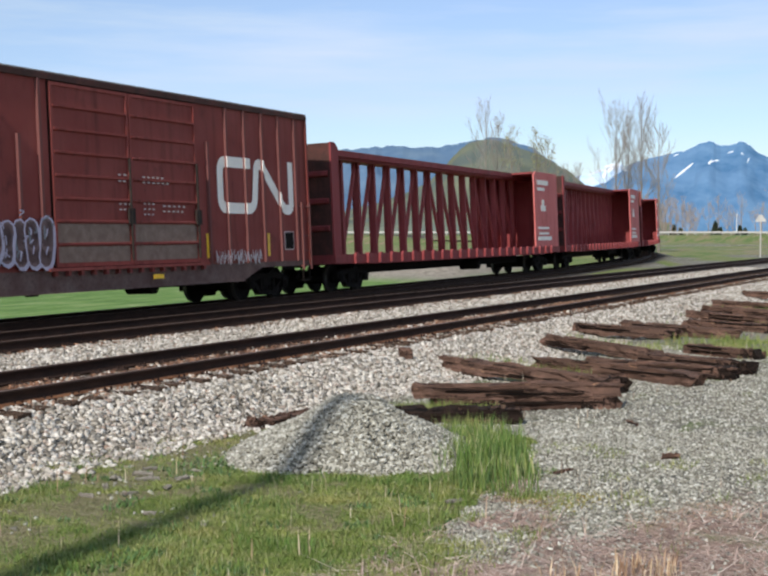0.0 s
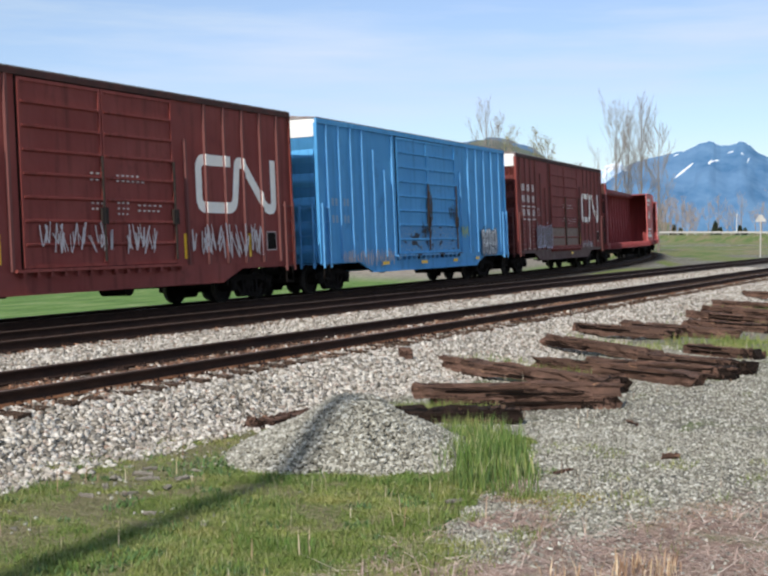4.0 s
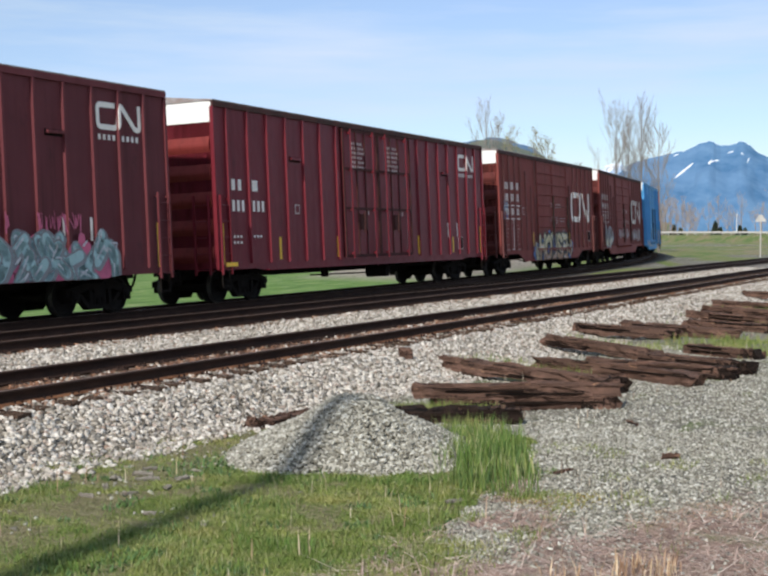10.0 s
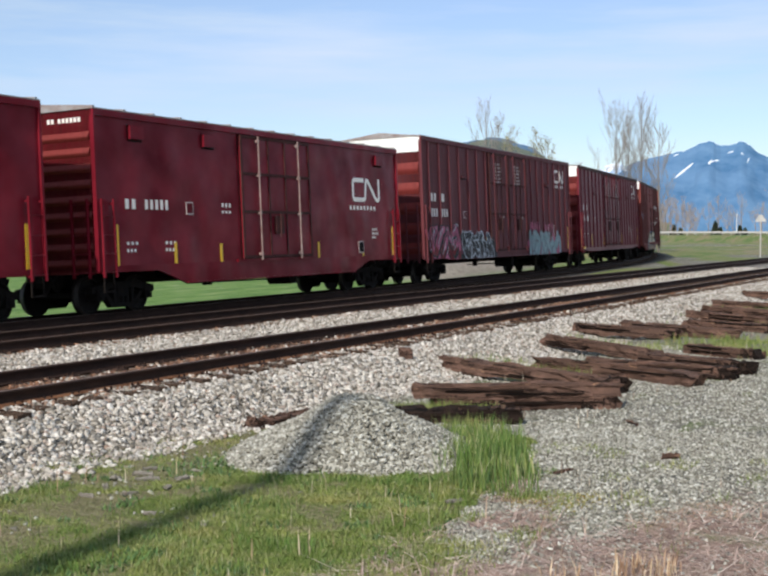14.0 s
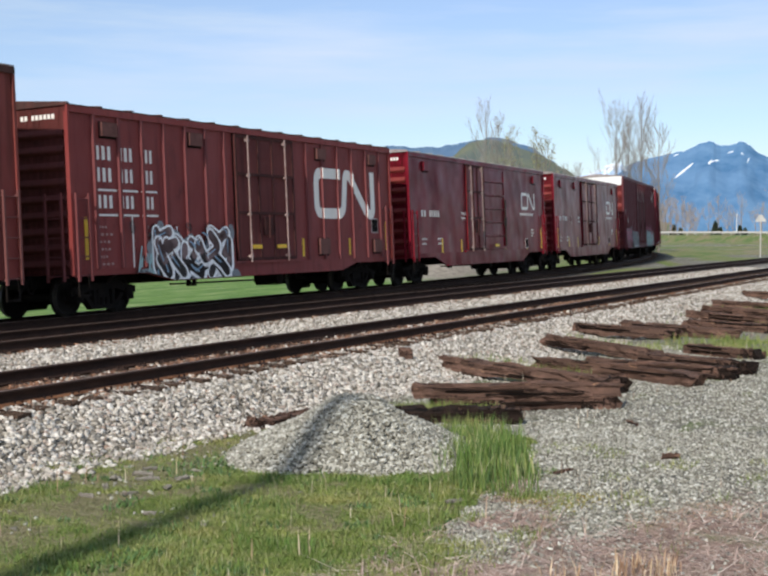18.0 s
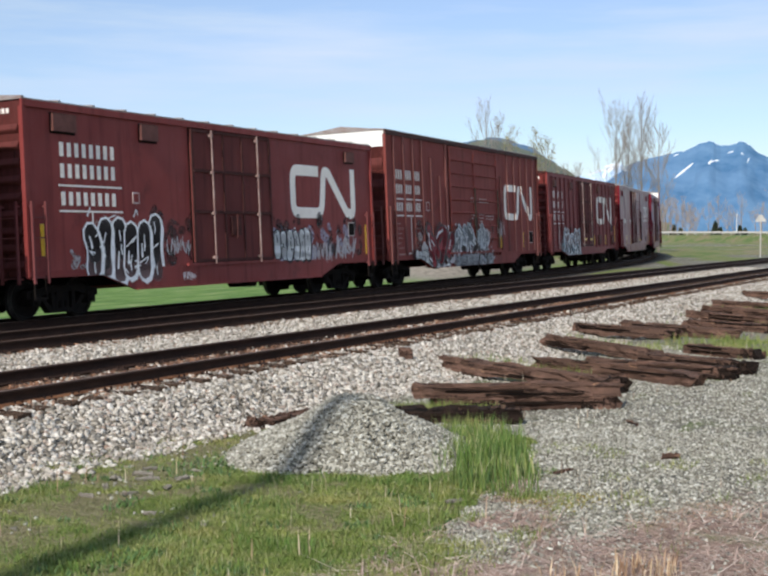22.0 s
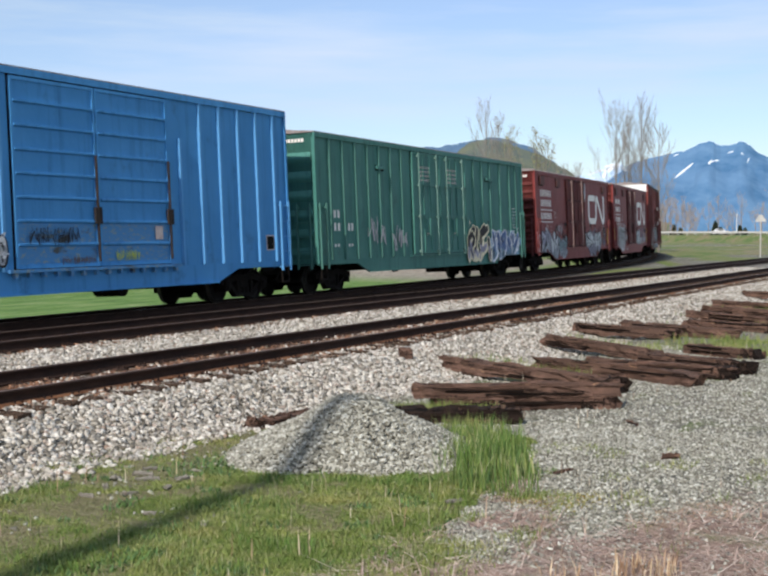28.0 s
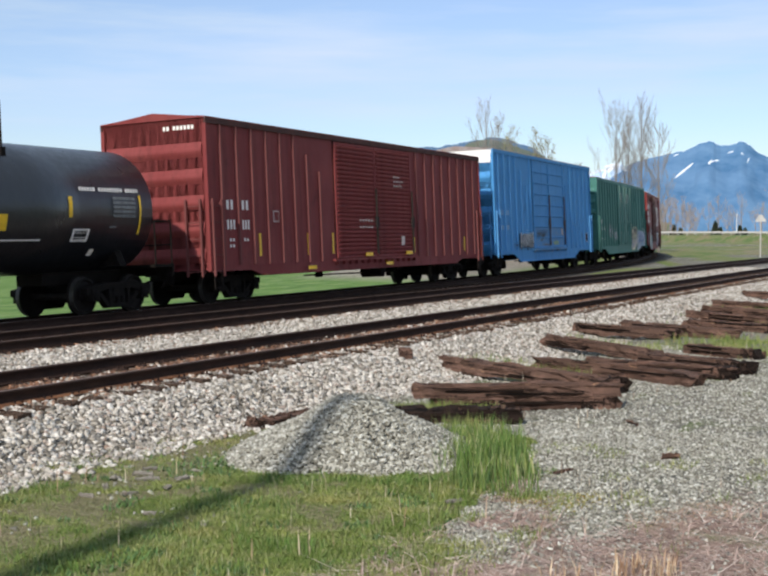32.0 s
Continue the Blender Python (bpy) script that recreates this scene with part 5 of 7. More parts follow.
    for y in (-0.9, 0.9):
        bm = bmesh.new()
        for x in (xr, xr - 3.0):
            tube(bm, (x, y, zc + 1.06), (x, y, zc + R + 0.72), 0.025, 6)
            box(bm, x - 0.06, x + 0.06, y - 0.06, y + 0.06, zc + 1.0, zc + 1.2)
        for z in (0.36, 0.72):
            tube(bm, (xr, y, zc + R + z), (xr - 3.0, y, zc + R + z), 0.02, 6)
        part("platform_railing", bm, DARK_STEEL, car)
    TRAIN.append((car, (r + f) / 2, half, half - 1.65))


STENCIL_GREY = plain("grey_stencil", (0.20, 0.20, 0.20), (0.10, 0.10, 0.10), 9, 0.6)


# ---- the moving of the train ----
CANT = -0.045


def motions():
    times = [i * 0.5 for i in range(65)]
    for car, centre, half, inset in TRAIN:
        rows = []
        for t in times:
            s = centre + travelled(t)
            x1, y1, _ = on_path(s - inset)
            x2, y2, _ = on_path(s + inset)
            a = math.atan2(y2 - y1, x2 - x1)
            rows.append((t, Matrix.Translation(((x1 + x2) / 2, (y1 + y2) / 2, 0.0)) @ Matrix.Rotation(a, 4, "Z") @ Matrix.Rotation(CANT, 4, "X")))
        walk(car, rows)
    turn = [(k / 15.0, Matrix.Rotation((travelled(k / 15.0) / WHEEL_R) % (2 * math.pi), 4, "Y")) for k in range(481)]
    for ws, dx in WHEELSETS:
        base = Matrix.Translation((dx, 0, WHEEL_R))
        walk(ws, [(t, base @ m) for t, m in turn])
    for ob, rows in ROAD_ROWS:
        walk(ob, rows)

# ---- ground ----
GROUND = -0.62
NEAR_TRACK, MID_TRACK = 11.55, 16.4


def path_y(x):
    return np.interp(x, PX, PY)


def path_cos(x):
    return np.cos(np.interp(x, PX, HEAD))


def hash_noise(x, y, scale, seed=0):
    """Smooth value noise on arrays."""
    x, y = x / scale + seed * 17.3, y / scale + seed * 5.1
    ix, iy = np.floor(x), np.floor(y)
    fx, fy = x - ix, y - iy
    fx, fy = fx * fx * (3 - 2 * fx), fy * fy * (3 - 2 * fy)

    def h(a, b):
        v = np.sin(a * 127.1 + b * 311.7 + seed * 74.7) * 43758.5453
        return v - np.floor(v)

    return (h(ix, iy) * (1 - fx) + h(ix + 1, iy) * fx) * (1 - fy) + (h(ix, iy + 1) * (1 - fx) + h(ix + 1, iy + 1) * fx) * fy


def smooth(a, b, v):
    u = np.clip((v - a) / (b - a), 0, 1)
    return u * u * (3 - 2 * u)


PILE = (12.98, 6.60)


def ground_height(x, y):
    z = GROUND + 0.05 * (hash_noise(x, y, 1.7, 1) - 0.5) + 0.03 * (hash_noise(x, y, 0.5, 2) - 0.5)
    foot = 8.95 + 0.35 * (hash_noise(x, y * 0, 2.2, 3) - 0.5) - 0.5 * smooth(14, 20, x)
    bed = -0.205 + 0.03 * (hash_noise(x, y, 0.6, 4) - 0.5) - 0.035 * smooth(10.75, 10.45, y)
    near_side = smooth(foot, 10.35, y)
    yc = path_y(x)
    d = (y - yc) * path_cos(x)
    far_side = smooth(2.9, 1.7, d)
    between = np.minimum(near_side, far_side)
    far_ground = -1.0 + 0.25 * (hash_noise(x, y, 30.0, 5) - 0.5) * smooth(4, 30, d)
    low = np.where(d > 0, far_ground, z)
    # ground that opens between the straight tracks and the curve
    gap = smooth(19.4, 22.0, y) * smooth(-1.9, -3.4, d)
    out = low + (bed - low) * between
    out = out + (-0.55 - out) * gap
    # road bank far behind the crossing sign
    v = x * 0.89226 + y * 0.44940
    out = out + (1.0 - out) * smooth(272, 290, v) * smooth(322, 304, v)
    # bare bank of earth beyond the line
    bank = smooth(7.0, 10.0, d) * smooth(19.0, 14.0, d) * smooth(66, 74, x) * smooth(125, 95, x)
    out = out + bank * (0.85 + 0.5 * (hash_noise(x, y, 3.0, 6) - 0.5) + 0.25 * (hash_noise(x, y, 1.1, 7) - 0.5))
    return out


def inside(px, py, poly):
    res = np.zeros(px.shape, bool)
    n = len(poly)
    for i in range(n):
        x0, y0 = poly[i]
        x1, y1 = poly[(i + 1) % n]
        hit = ((y0 > py) != (y1 > py)) & (px < (x1 - x0) * (py - y0) / (y1 - y0 + 1e-9) + x0)
        res ^= hit
    return res


GRASS_EDGE = [(8.6, 9.1), (9.6, 9.1), (11.5, 9.35), (12.55, 9.2), (13.6, 8.95), (14.6, 8.9), (13.4, 8.35), (12.3, 8.1), (11.6, 7.8), (11.2, 7.0), (11.9, 6.2), (13.2, 5.95), (14.3, 6.25), (15.1, 5.95), (14.2, 5.2), (12.77, 4.7), (11.62, 4.4), (10.3, 4.4), (9.22, 4.2), (8.44, 4.05), (6.0, 4.1), (4.0, 4.5), (2.0, 9.0)]


def grass_amount(x, y):
    w = 0.35 + 0.75 * smooth(5.4, 4.6, y) * smooth(13.0, 11.5, x)
    jx = x + w * (hash_noise(x, y, 0.55, 11) - 0.5) + 0.25 * (hash_noise(x, y, 0.2, 21) - 0.5)
    jy = y + w * (hash_noise(x, y, 0.55, 12) - 0.5) + 0.25 * (hash_noise(x, y, 0.2, 22) - 0.5)
    a = inside(jx, jy, GRASS_EDGE).astype(float)
    # thin grass among the old sleepers
    b = smooth(0.52, 0.7, hash_noise(x, y, 1.3, 13)) * (x > 19.5) * (x < 45) * (y > 4.6) * (y < 9.3) * 0.8
    c = smooth(0.80, 0.9, hash_noise(x, y, 0.7, 14)) * (y < 8.5) * 0.5
    return np.clip(np.maximum(np.maximum(a, b), c), 0, 1)


def turf_cover(x, y):
    """How closely the grass stands: thin and littered towards the ballast."""
    litter = smooth(6.0, 7.3, y + 1.0 * (hash_noise(x, y, 0.9, 52) - 0.5)) * smooth(0.76, 0.44, 0.65 * hash_noise(x, y, 0.45, 51) + 0.35 * hash_noise(x, y, 0.14, 60))
    worn = smooth(0.58, 0.74, hash_noise(x, y, 0.8, 53) * 0.6 + hash_noise(x, y, 0.25, 59) * 0.4) * 0.85
    return np.clip(1 - np.maximum(litter, worn), 0, 1)


def dry_amount(x, y):
    q = 3.1 - 0.45 * (x - 10.5) + 1.3 * (hash_noise(x, y, 1.1, 15) - 0.5) + 0.6 * (hash_noise(x, y, 0.3, 16) - 0.5)
    patch = smooth(0.60, 0.74, hash_noise(x, y, 0.75, 17)) * (y < 4.6) * smooth(13, 12, x) * 0.75
    rim = smooth(0.45, 0.0, np.abs(y - 4.25 - 0.02 * (x - 8)) - 0.1) * smooth(0.4, 0.6, hash_noise(x, y, 0.5, 18)) * smooth(12.6, 11.6, x)
    return np.clip(np.maximum(np.maximum(smooth(q + 0.5, q - 0.5, y) * smooth(13.5, 12.0, x), patch), rim), 0, 1) * smooth(6.0, 7.6, x) * (y > -6)


def steps(*spans):
    out = []
    for a, b, d in spans:
        out += list(np.arange(a, b, d))
    out.append(spans[-1][1])
    return np.array(out)


GX = steps((-4500, -400, 400), (-400, -40, 30), (-40, 4, 2), (4, 20, 0.09), (20, 34, 0.18), (34, 70, 0.5), (70, 130, 1.5), (130, 420, 6), (420, 4600, 150))
GY = steps((-4500, -200, 300), (-200, -8, 12), (-8, 1, 0.5), (1, 10.6, 0.09), (10.6, 20, 0.3), (20, 50, 0.7), (50, 120, 2.5), (120, 400, 10), (400, 4600, 200))


def build_ground():
    gx, gy = np.meshgrid(GX, GY)
    z = ground_height(gx, gy)
    n, m = gx.shape
    verts = np.stack([gx, gy, z], -1).reshape(-1, 3)
    idx = np.arange(n * m).reshape(n, m)
    faces = np.stack([idx[:-1, :-1], idx[:-1, 1:], idx[1:, 1:], idx[1:, :-1]], -1).reshape(-1, 4)
    me = arrays("ground", verts, faces, GROUND_MAT)
    me.polygons.foreach_set("use_smooth", np.ones(len(faces), bool))
    yc = path_y(gx)
    d = (gy - yc) * path_cos(gx)
    bank = smooth(6.5, 9.0, d) * smooth(20.0, 15.0, d) * smooth(64, 72, gx) * smooth(135, 105, gx)
    far = smooth(1.7, 2.3, d)
    grass = np.where(d > 1.6, far * (1 - bank), grass_amount(gx, gy))
    open_gap = smooth(18.6, 19.6, gy) * smooth(-1.7, -2.3, d)
    grass = np.maximum(grass, open_gap * smooth(0.35, 0.6, hash_noise(gx, gy, 6.0, 31)))
    grass = np.where(gx > 130, np.where(np.abs(gy - NEAR_TRACK) < 2.5, 0, np.maximum(grass, smooth(0.3, 0.55, hash_noise(gx, gy, 14.0, 32)))), grass)
    grass = np.where((gy < -2) | ((gx < 5.5) & (gy < 8.8)), 0.55 + 0.45 * smooth(0.3, 0.6, hash_noise(gx, gy, 3.0, 33)), grass)
    stone = smooth(8.6, 9.3, gy) * smooth(2.2, 1.7, d) * (1 - open_gap)
    dry = dry_amount(gx, gy)
    turf_patch = turf_cover(gx, gy)
    near_meadow = (gx < 16) & (gy < 9.6) & (gy > 0)
    soil = np.where(near_meadow, grass, 0.0)
    grass = np.where(near_meadow, grass * (0.25 + 0.75 * turf_patch), grass)
    # blacker ballast from the middle track across to the curved one
    dark_bed = smooth(15.2, 15.6, gy) * smooth(1.75, 1.4, d) * (1 - open_gap)
    rough = smooth(85, 120, gx)
    for name, a in (("meadow", smooth(1.6, 2.2, d) * (1 - rough)), ("rough", rough), ("grass", grass), ("stone", stone), ("dry", dry), ("earth", bank), ("soil", soil), ("dark_bed", dark_bed), ("rust", smooth(10.15, 10.45, gy) * smooth(13.0, 12.6, gy) * (0.35 + 0.65 * smooth(0.35, 0.6, hash_noise(gx, gy, 0.8, 35))))):
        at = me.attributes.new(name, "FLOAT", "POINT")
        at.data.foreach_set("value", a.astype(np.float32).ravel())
    return tagged(new("ground", me), "grass, gravel and stone ballast beside the railway", "ground", kind="structure")


def ground_material():
    m, nt, bs = material("ground")
    v = coords(nt, world_space=True)

    def attr(name):
        a = nt.nodes.new("ShaderNodeAttribute")
        a.attribute_name = name
        return a.outputs["Fac"]

    def cells(scale, stops):
        vo = node(nt, "ShaderNodeTexVoronoi", Scale=scale)
        nt.links.new(v, vo.inputs["Vector"])
        sp = nt.nodes.new("ShaderNodeSeparateColor")
        nt.links.new(vo.outputs["Color"], sp.inputs[0])
        c = ramp(nt, sp.outputs[0], stops)
        return mix(nt, grey(nt, vo.outputs["Distance"], 0.35, 0.75), c, (0.06, 0.055, 0.05)), vo.outputs["Distance"]

    gravel, gd = cells(38.0, [(0.0, (0.13, 0.12, 0.09)), (0.5, (0.26, 0.245, 0.195)), (0.8, (0.38, 0.36, 0.30)), (1.0, (0.50, 0.48, 0.42))])
    ballast, bd = cells(17.0, [(0.0, (0.10, 0.085, 0.065)), (0.45, (0.24, 0.215, 0.175)), (0.8, (0.42, 0.385, 0.33)), (1.0, (0.58, 0.545, 0.49))])
    broad = noise_tex(nt, v, 0.8, 4)
    gravel = mix(nt, grey(nt, broad, 0.45, 0.75), gravel, mix(nt, 0.5, gravel, (0.20, 0.17, 0.13)))
    gravel = mix(nt, grey(nt, noise_tex(nt, v, 1.7, 5, 0.65), 0.52, 0.68), gravel, mix(nt, 0.55, gravel, (0.15, 0.17, 0.07)))
    fine = noise_tex(nt, v, 14.0, 6, 0.7)
    n2 = noise_tex(nt, v, 2.3, 4)
    turf = ramp(nt, fine, [(0.3, (0.065, 0.075, 0.024)), (0.48, (0.12, 0.165, 0.036)), (0.66, (0.175, 0.235, 0.05)), (0.85, (0.26, 0.245, 0.11))])
    turf = mix(nt, grey(nt, n2, 0.5, 0.75), turf, (0.17, 0.165, 0.07))
    field = noise_tex(nt, coords(nt, (0.4, 1.0, 1.0), True), 0.12, 5)
    turf = mix(nt, grey(nt, field, 0.48, 0.72), turf, (0.22, 0.20, 0.10))
    meadow = ramp(nt, noise_tex(nt, coords(nt, (0.35, 1.3, 1.0), True), 0.9, 8, 0.75), [(0.34, (0.060, 0.115, 0.026)), (0.46, (0.105, 0.190, 0.042)), (0.56, (0.155, 0.235, 0.065)), (0.64, (0.24, 0.28, 0.12)), (0.72, (0.38, 0.37, 0.25))])
    rough_field = ramp(nt, noise_tex(nt, coords(nt, (0.12, 1.0, 1.0), True), 0.55, 9, 0.78), [(0.36, (0.060, 0.110, 0.030)), (0.46, (0.125, 0.175, 0.050)), (0.53, (0.19, 0.185, 0.080)), (0.62, (0.28, 0.19, 0.135))])
    turf = mix(nt, attr("meadow"), turf, meadow)
    turf = mix(nt, attr("rough"), turf, rough_field)
    straw = ramp(nt, fine, [(0.3, (0.10, 0.066, 0.05)), (0.5, (0.29, 0.195, 0.15)), (0.7, (0.52, 0.39, 0.31))])
    straw = mix(nt, grey(nt, n2, 0.52, 0.66), straw, (0.24, 0.22, 0.13))
    earth = ramp(nt, noise_tex(nt, v, 3.0, 7, 0.7), [(0.3, (0.16, 0.13, 0.10)), (0.55, (0.30, 0.26, 0.21)), (0.75, (0.42, 0.38, 0.33))])
    c = mix(nt, attr("stone"), gravel, ballast)
    dirt = ramp(nt, fine, [(0.3, (0.085, 0.075, 0.035)), (0.5, (0.17, 0.155, 0.075)), (0.7, (0.27, 0.235, 0.14)), (0.85, (0.42, 0.38, 0.29))])
    c = mix(nt, grey(nt, attr("soil"), 0.3, 0.8), c, dirt)
    c = mix(nt, attr("dark_bed"), c, ramp(nt, fine, [(0.3, (0.018, 0.014, 0.012)), (0.6, (0.05, 0.038, 0.03)), (0.85, (0.11, 0.09, 0.07))]))
    edge = node(nt, "ShaderNodeMath")
    edge.operation = "ADD"
    nt.links.new(attr("grass"), edge.inputs[0])
    nt.links.new(grey(nt, fine, 0.9, 0.1), edge.inputs[1])
    c = mix(nt, grey(nt, edge.outputs[0], 0.8, 1.2), c, turf)
    c = mix(nt, grey(nt, attr("dry"), 0.25, 0.9), c, straw)
    c = mix(nt, attr("earth"), c, earth)
    c = mix(nt, attr("rust"), c, ramp(nt, fine, [(0.3, (0.07, 0.035, 0.02)), (0.55, (0.20, 0.10, 0.055)), (0.8, (0.36, 0.27, 0.20))]))
    nt.links.new(c, bs.inputs["Base Color"])
    bs.inputs["Roughness"].default_value = 0.95
    bs.inputs["Specular IOR Level"].default_value = 0.2
    hgt = node(nt, "ShaderNodeMath")
    hgt.operation = "SUBTRACT"
    nt.links.new(fine, hgt.inputs[0])
    nt.links.new(bd, hgt.inputs[1])
    bump(nt, bs, hgt.outputs[0], 0.7, 0.04)
    return m


GROUND_MAT = ground_material()
build_ground()


# ---- stones, as one heap of loose pieces for each bed ----
CUBE = np.array([(x, y, z) for x in (-1, 1) for y in (-1, 1) for z in (-1, 1)], float) * 0.5
CUBE_F = np.array([(0, 1, 3, 2), (4, 6, 7, 5), (0, 4, 5, 1), (2, 3, 7, 6), (0, 2, 6, 4), (1, 5, 7, 3)])


def stones(name, label, xy, z, size, mat, seed, flat=0.7):
    rng = np.random.default_rng(seed)
    n = len(xy)
    pts = CUBE[None] * rng.uniform(0.45, 1.30, (n, 8, 3))
    pts *= (size * rng.uniform(0.6, 1.35, n))[:, None, None] * np.stack([rng.uniform(1.0, 1.5, n), rng.uniform(0.5, 1.0, n), rng.uniform(0.4, 0.85, n) * flat / 0.7], -1)[:, None]
    a = rng.uniform(0, 2 * math.pi, n)
    tx, ty = rng.normal(0, 0.45, n), rng.normal(0, 0.45, n)

    def turn(p, i, j, t):
        c, s = np.cos(t)[:, None], np.sin(t)[:, None]
        q = p.copy()
        q[..., i] = p[..., i] * c - p[..., j] * s
        q[..., j] = p[..., i] * s + p[..., j] * c
        return q

    pts = turn(turn(turn(pts, 0, 1, a), 1, 2, tx), 0, 2, ty)
    pts[..., 0] += xy[:, :1]
    pts[..., 1] += xy[:, 1:]
    pts[..., 2] += (z + size * 0.12)[:, None]
    faces = (CUBE_F[None] + 8 * np.arange(n)[:, None, None]).reshape(-1, 4)
    return tagged(new(name, arrays(name, pts.reshape(-1, 3), faces, mat)), label, "stones", kind="stuff")


def scatter(x0, x1, y0, y1, per_m2, seed, keep=None):
    rng = np.random.default_rng(seed)
    n = int((x1 - x0) * (y1 - y0) * per_m2)
    p = np.stack([rng.uniform(x0, x1, n), rng.uniform(y0, y1, n)], -1)
    if keep is not None:
        p = p[rng.random(n) < keep(p[:, 0], p[:, 1])]
    return p


STONE_MAT = islands("ballast_stone", [(0.0, (0.11, 0.092, 0.068)), (0.3, (0.33, 0.294, 0.242)), (0.6, (0.55, 0.502, 0.432)), (0.85, (0.78, 0.727, 0.65)), (1.0, (0.30, 0.20, 0.145))], 25.0)
PEBBLE_MAT = islands("gravel_pebble", [(0.0, (0.125, 0.113, 0.084)), (0.35, (0.29, 0.275, 0.222)), (0.75, (0.46, 0.443, 0.372)), (1.0, (0.68, 0.66, 0.58))], 40.0)


def shoulder(x, y):
    foot = 8.75 + 0.4 * (hash_noise(x, y * 0, 2.2, 3) - 0.5) - 0.4 * smooth(14, 20, x)
    return smooth(foot - 0.25, foot + 0.3, y)


def shoulder_off_ties(x, y):
    on_tie = (np.abs((x - 8.0 + 0.265) % 0.53 - 0.265) < 0.125) & (y > 10.28)
    return shoulder(x, y) * np.where(on_tie, 0.30 + 0.5 * smooth(0.45, 0.6, hash_noise(x, y, 0.5, 58)), np.where(y > 10.45, 0.5, 0.9))


XY = np.concatenate([scatter(6, 30, 8.2, 10.75, 560, 1, shoulder_off_ties), scatter(30, 60, 8.2, 10.75, 230, 2, shoulder_off_ties)])
stones("ballast_stones", "pale crushed stone ballast on the track shoulder", XY, ground_height(XY[:, 0], XY[:, 1]), 0.056, STONE_MAT, 3)
XY = np.concatenate([scatter(11, 34, 12.75, 15.4, 230, 4), scatter(34, 75, 12.6, 15.4, 110, 5), scatter(10, 34, 11.0, 12.2, 28, 6)])
stones("ballast_stones", "pale crushed stone ballast between the tracks", XY, ground_height(XY[:, 0], XY[:, 1]), 0.056, STONE_MAT, 7)
RUST_STONE = islands("rust_stained_stone", [(0.0, (0.09, 0.045, 0.028)), (0.5, (0.22, 0.105, 0.06)), (0.85, (0.34, 0.17, 0.095)), (1.0, (0.42, 0.31, 0.23))], 25.0)
XY = np.concatenate([scatter(7, 34, 10.38, 10.78, 300, 87), scatter(34, 60, 10.3, 10.78, 60, 88), scatter(10, 60, 15.05, 15.6, 70, 89), scatter(10, 40, 11.0, 12.2, 150, 90)])
stones("rusty_stones", "rust-stained stones along the rails", XY, ground_height(XY[:, 0], XY[:, 1]), 0.05, RUST_STONE, 91)


def open_gravel(x, y):
    return (1 - grass_amount(x, y)) * (1 - 0.9 * dry_amount(x, y)) * (0.7 + 0.3 * smooth(0.30, 0.55, hash_noise(x, y, 0.9, 19)))


XY = np.concatenate([scatter(9, 16, 1.2, 8.6, 980, 8, open_gravel), scatter(16, 28, 1.5, 8.6, 380, 10, open_gravel)])
stones("loose_gravel", "grey loose gravel strewn beside the sleepers", XY, ground_height(XY[:, 0], XY[:, 1]), 0.026, PEBBLE_MAT, 9)


# ---- the heap of gravel ----
def pile_height(x, y):
    u, w = x - PILE[0], y - PILE[1]
    a = np.arctan2(w, u)
    r = np.hypot(u * 0.95, w * 1.0)
    rim = 1.66 + 0.14 * np.sin(a * 3 + 1) + 0.10 * np.sin(a * 5) - 0.20 * np.clip(np.cos(a + 0.9), 0, 1)
    hgt = 0.76 * np.clip(1 - r / rim, 0, 1) ** 0.9
    top = np.minimum(hgt, 0.61 + 0.04 * np.sin(a * 2))
    across = 0.449 * u - 0.892 * w
    slump = 0.17 * smooth(-0.2, 0.3, across) - 0.075 * np.exp(-((across + 0.5) / 0.25) ** 2) * smooth(0.1, 0.4, top)
    return np.where(top > 0, np.maximum(top - slump, 0.0), 0.0)


def build_pile():
    k = 60
    xs = np.linspace(PILE[0] - 1.9, PILE[0] + 1.9, k)
    ys = np.linspace(PILE[1] - 1.9, PILE[1] + 1.9, k)
    gx, gy = np.meshgrid(xs, ys)
    hgt = pile_height(gx, gy)
    z = ground_height(gx, gy) - 0.04 + hgt + 0.05 * (hash_noise(gx, gy, 0.12, 41) - 0.5) * (hgt > 0)
    idx = np.arange(k * k).reshape(k, k)
    faces = np.stack([idx[:-1, :-1], idx[:-1, 1:], idx[1:, 1:], idx[1:, :-1]], -1).reshape(-1, 4)
    ok = (hgt.ravel()[faces] > 0).any(1)
    pile = thing("gravel_pile", "heap of grey gravel on the grass", "gravel pile", at=pose(0, 0, 0))
    me = arrays("mound", np.stack([gx, gy, z], -1).reshape(-1, 3), faces[ok], PEBBLE_MAT)
    part("mound", me, None, pile)
    p = scatter(PILE[0] - 1.7, PILE[0] + 1.7, PILE[1] - 1.7, PILE[1] + 1.7, 1500, 42, lambda x, y: (pile_height(x, y) > 0.015) * 1.0)
    st = stones("gravel", "", p, ground_height(p[:, 0], p[:, 1]) + pile_height(p[:, 0], p[:, 1]) - 0.02, 0.034, PEBBLE_MAT, 43)
    st.parent = pile
    del st["category"]


build_pile()


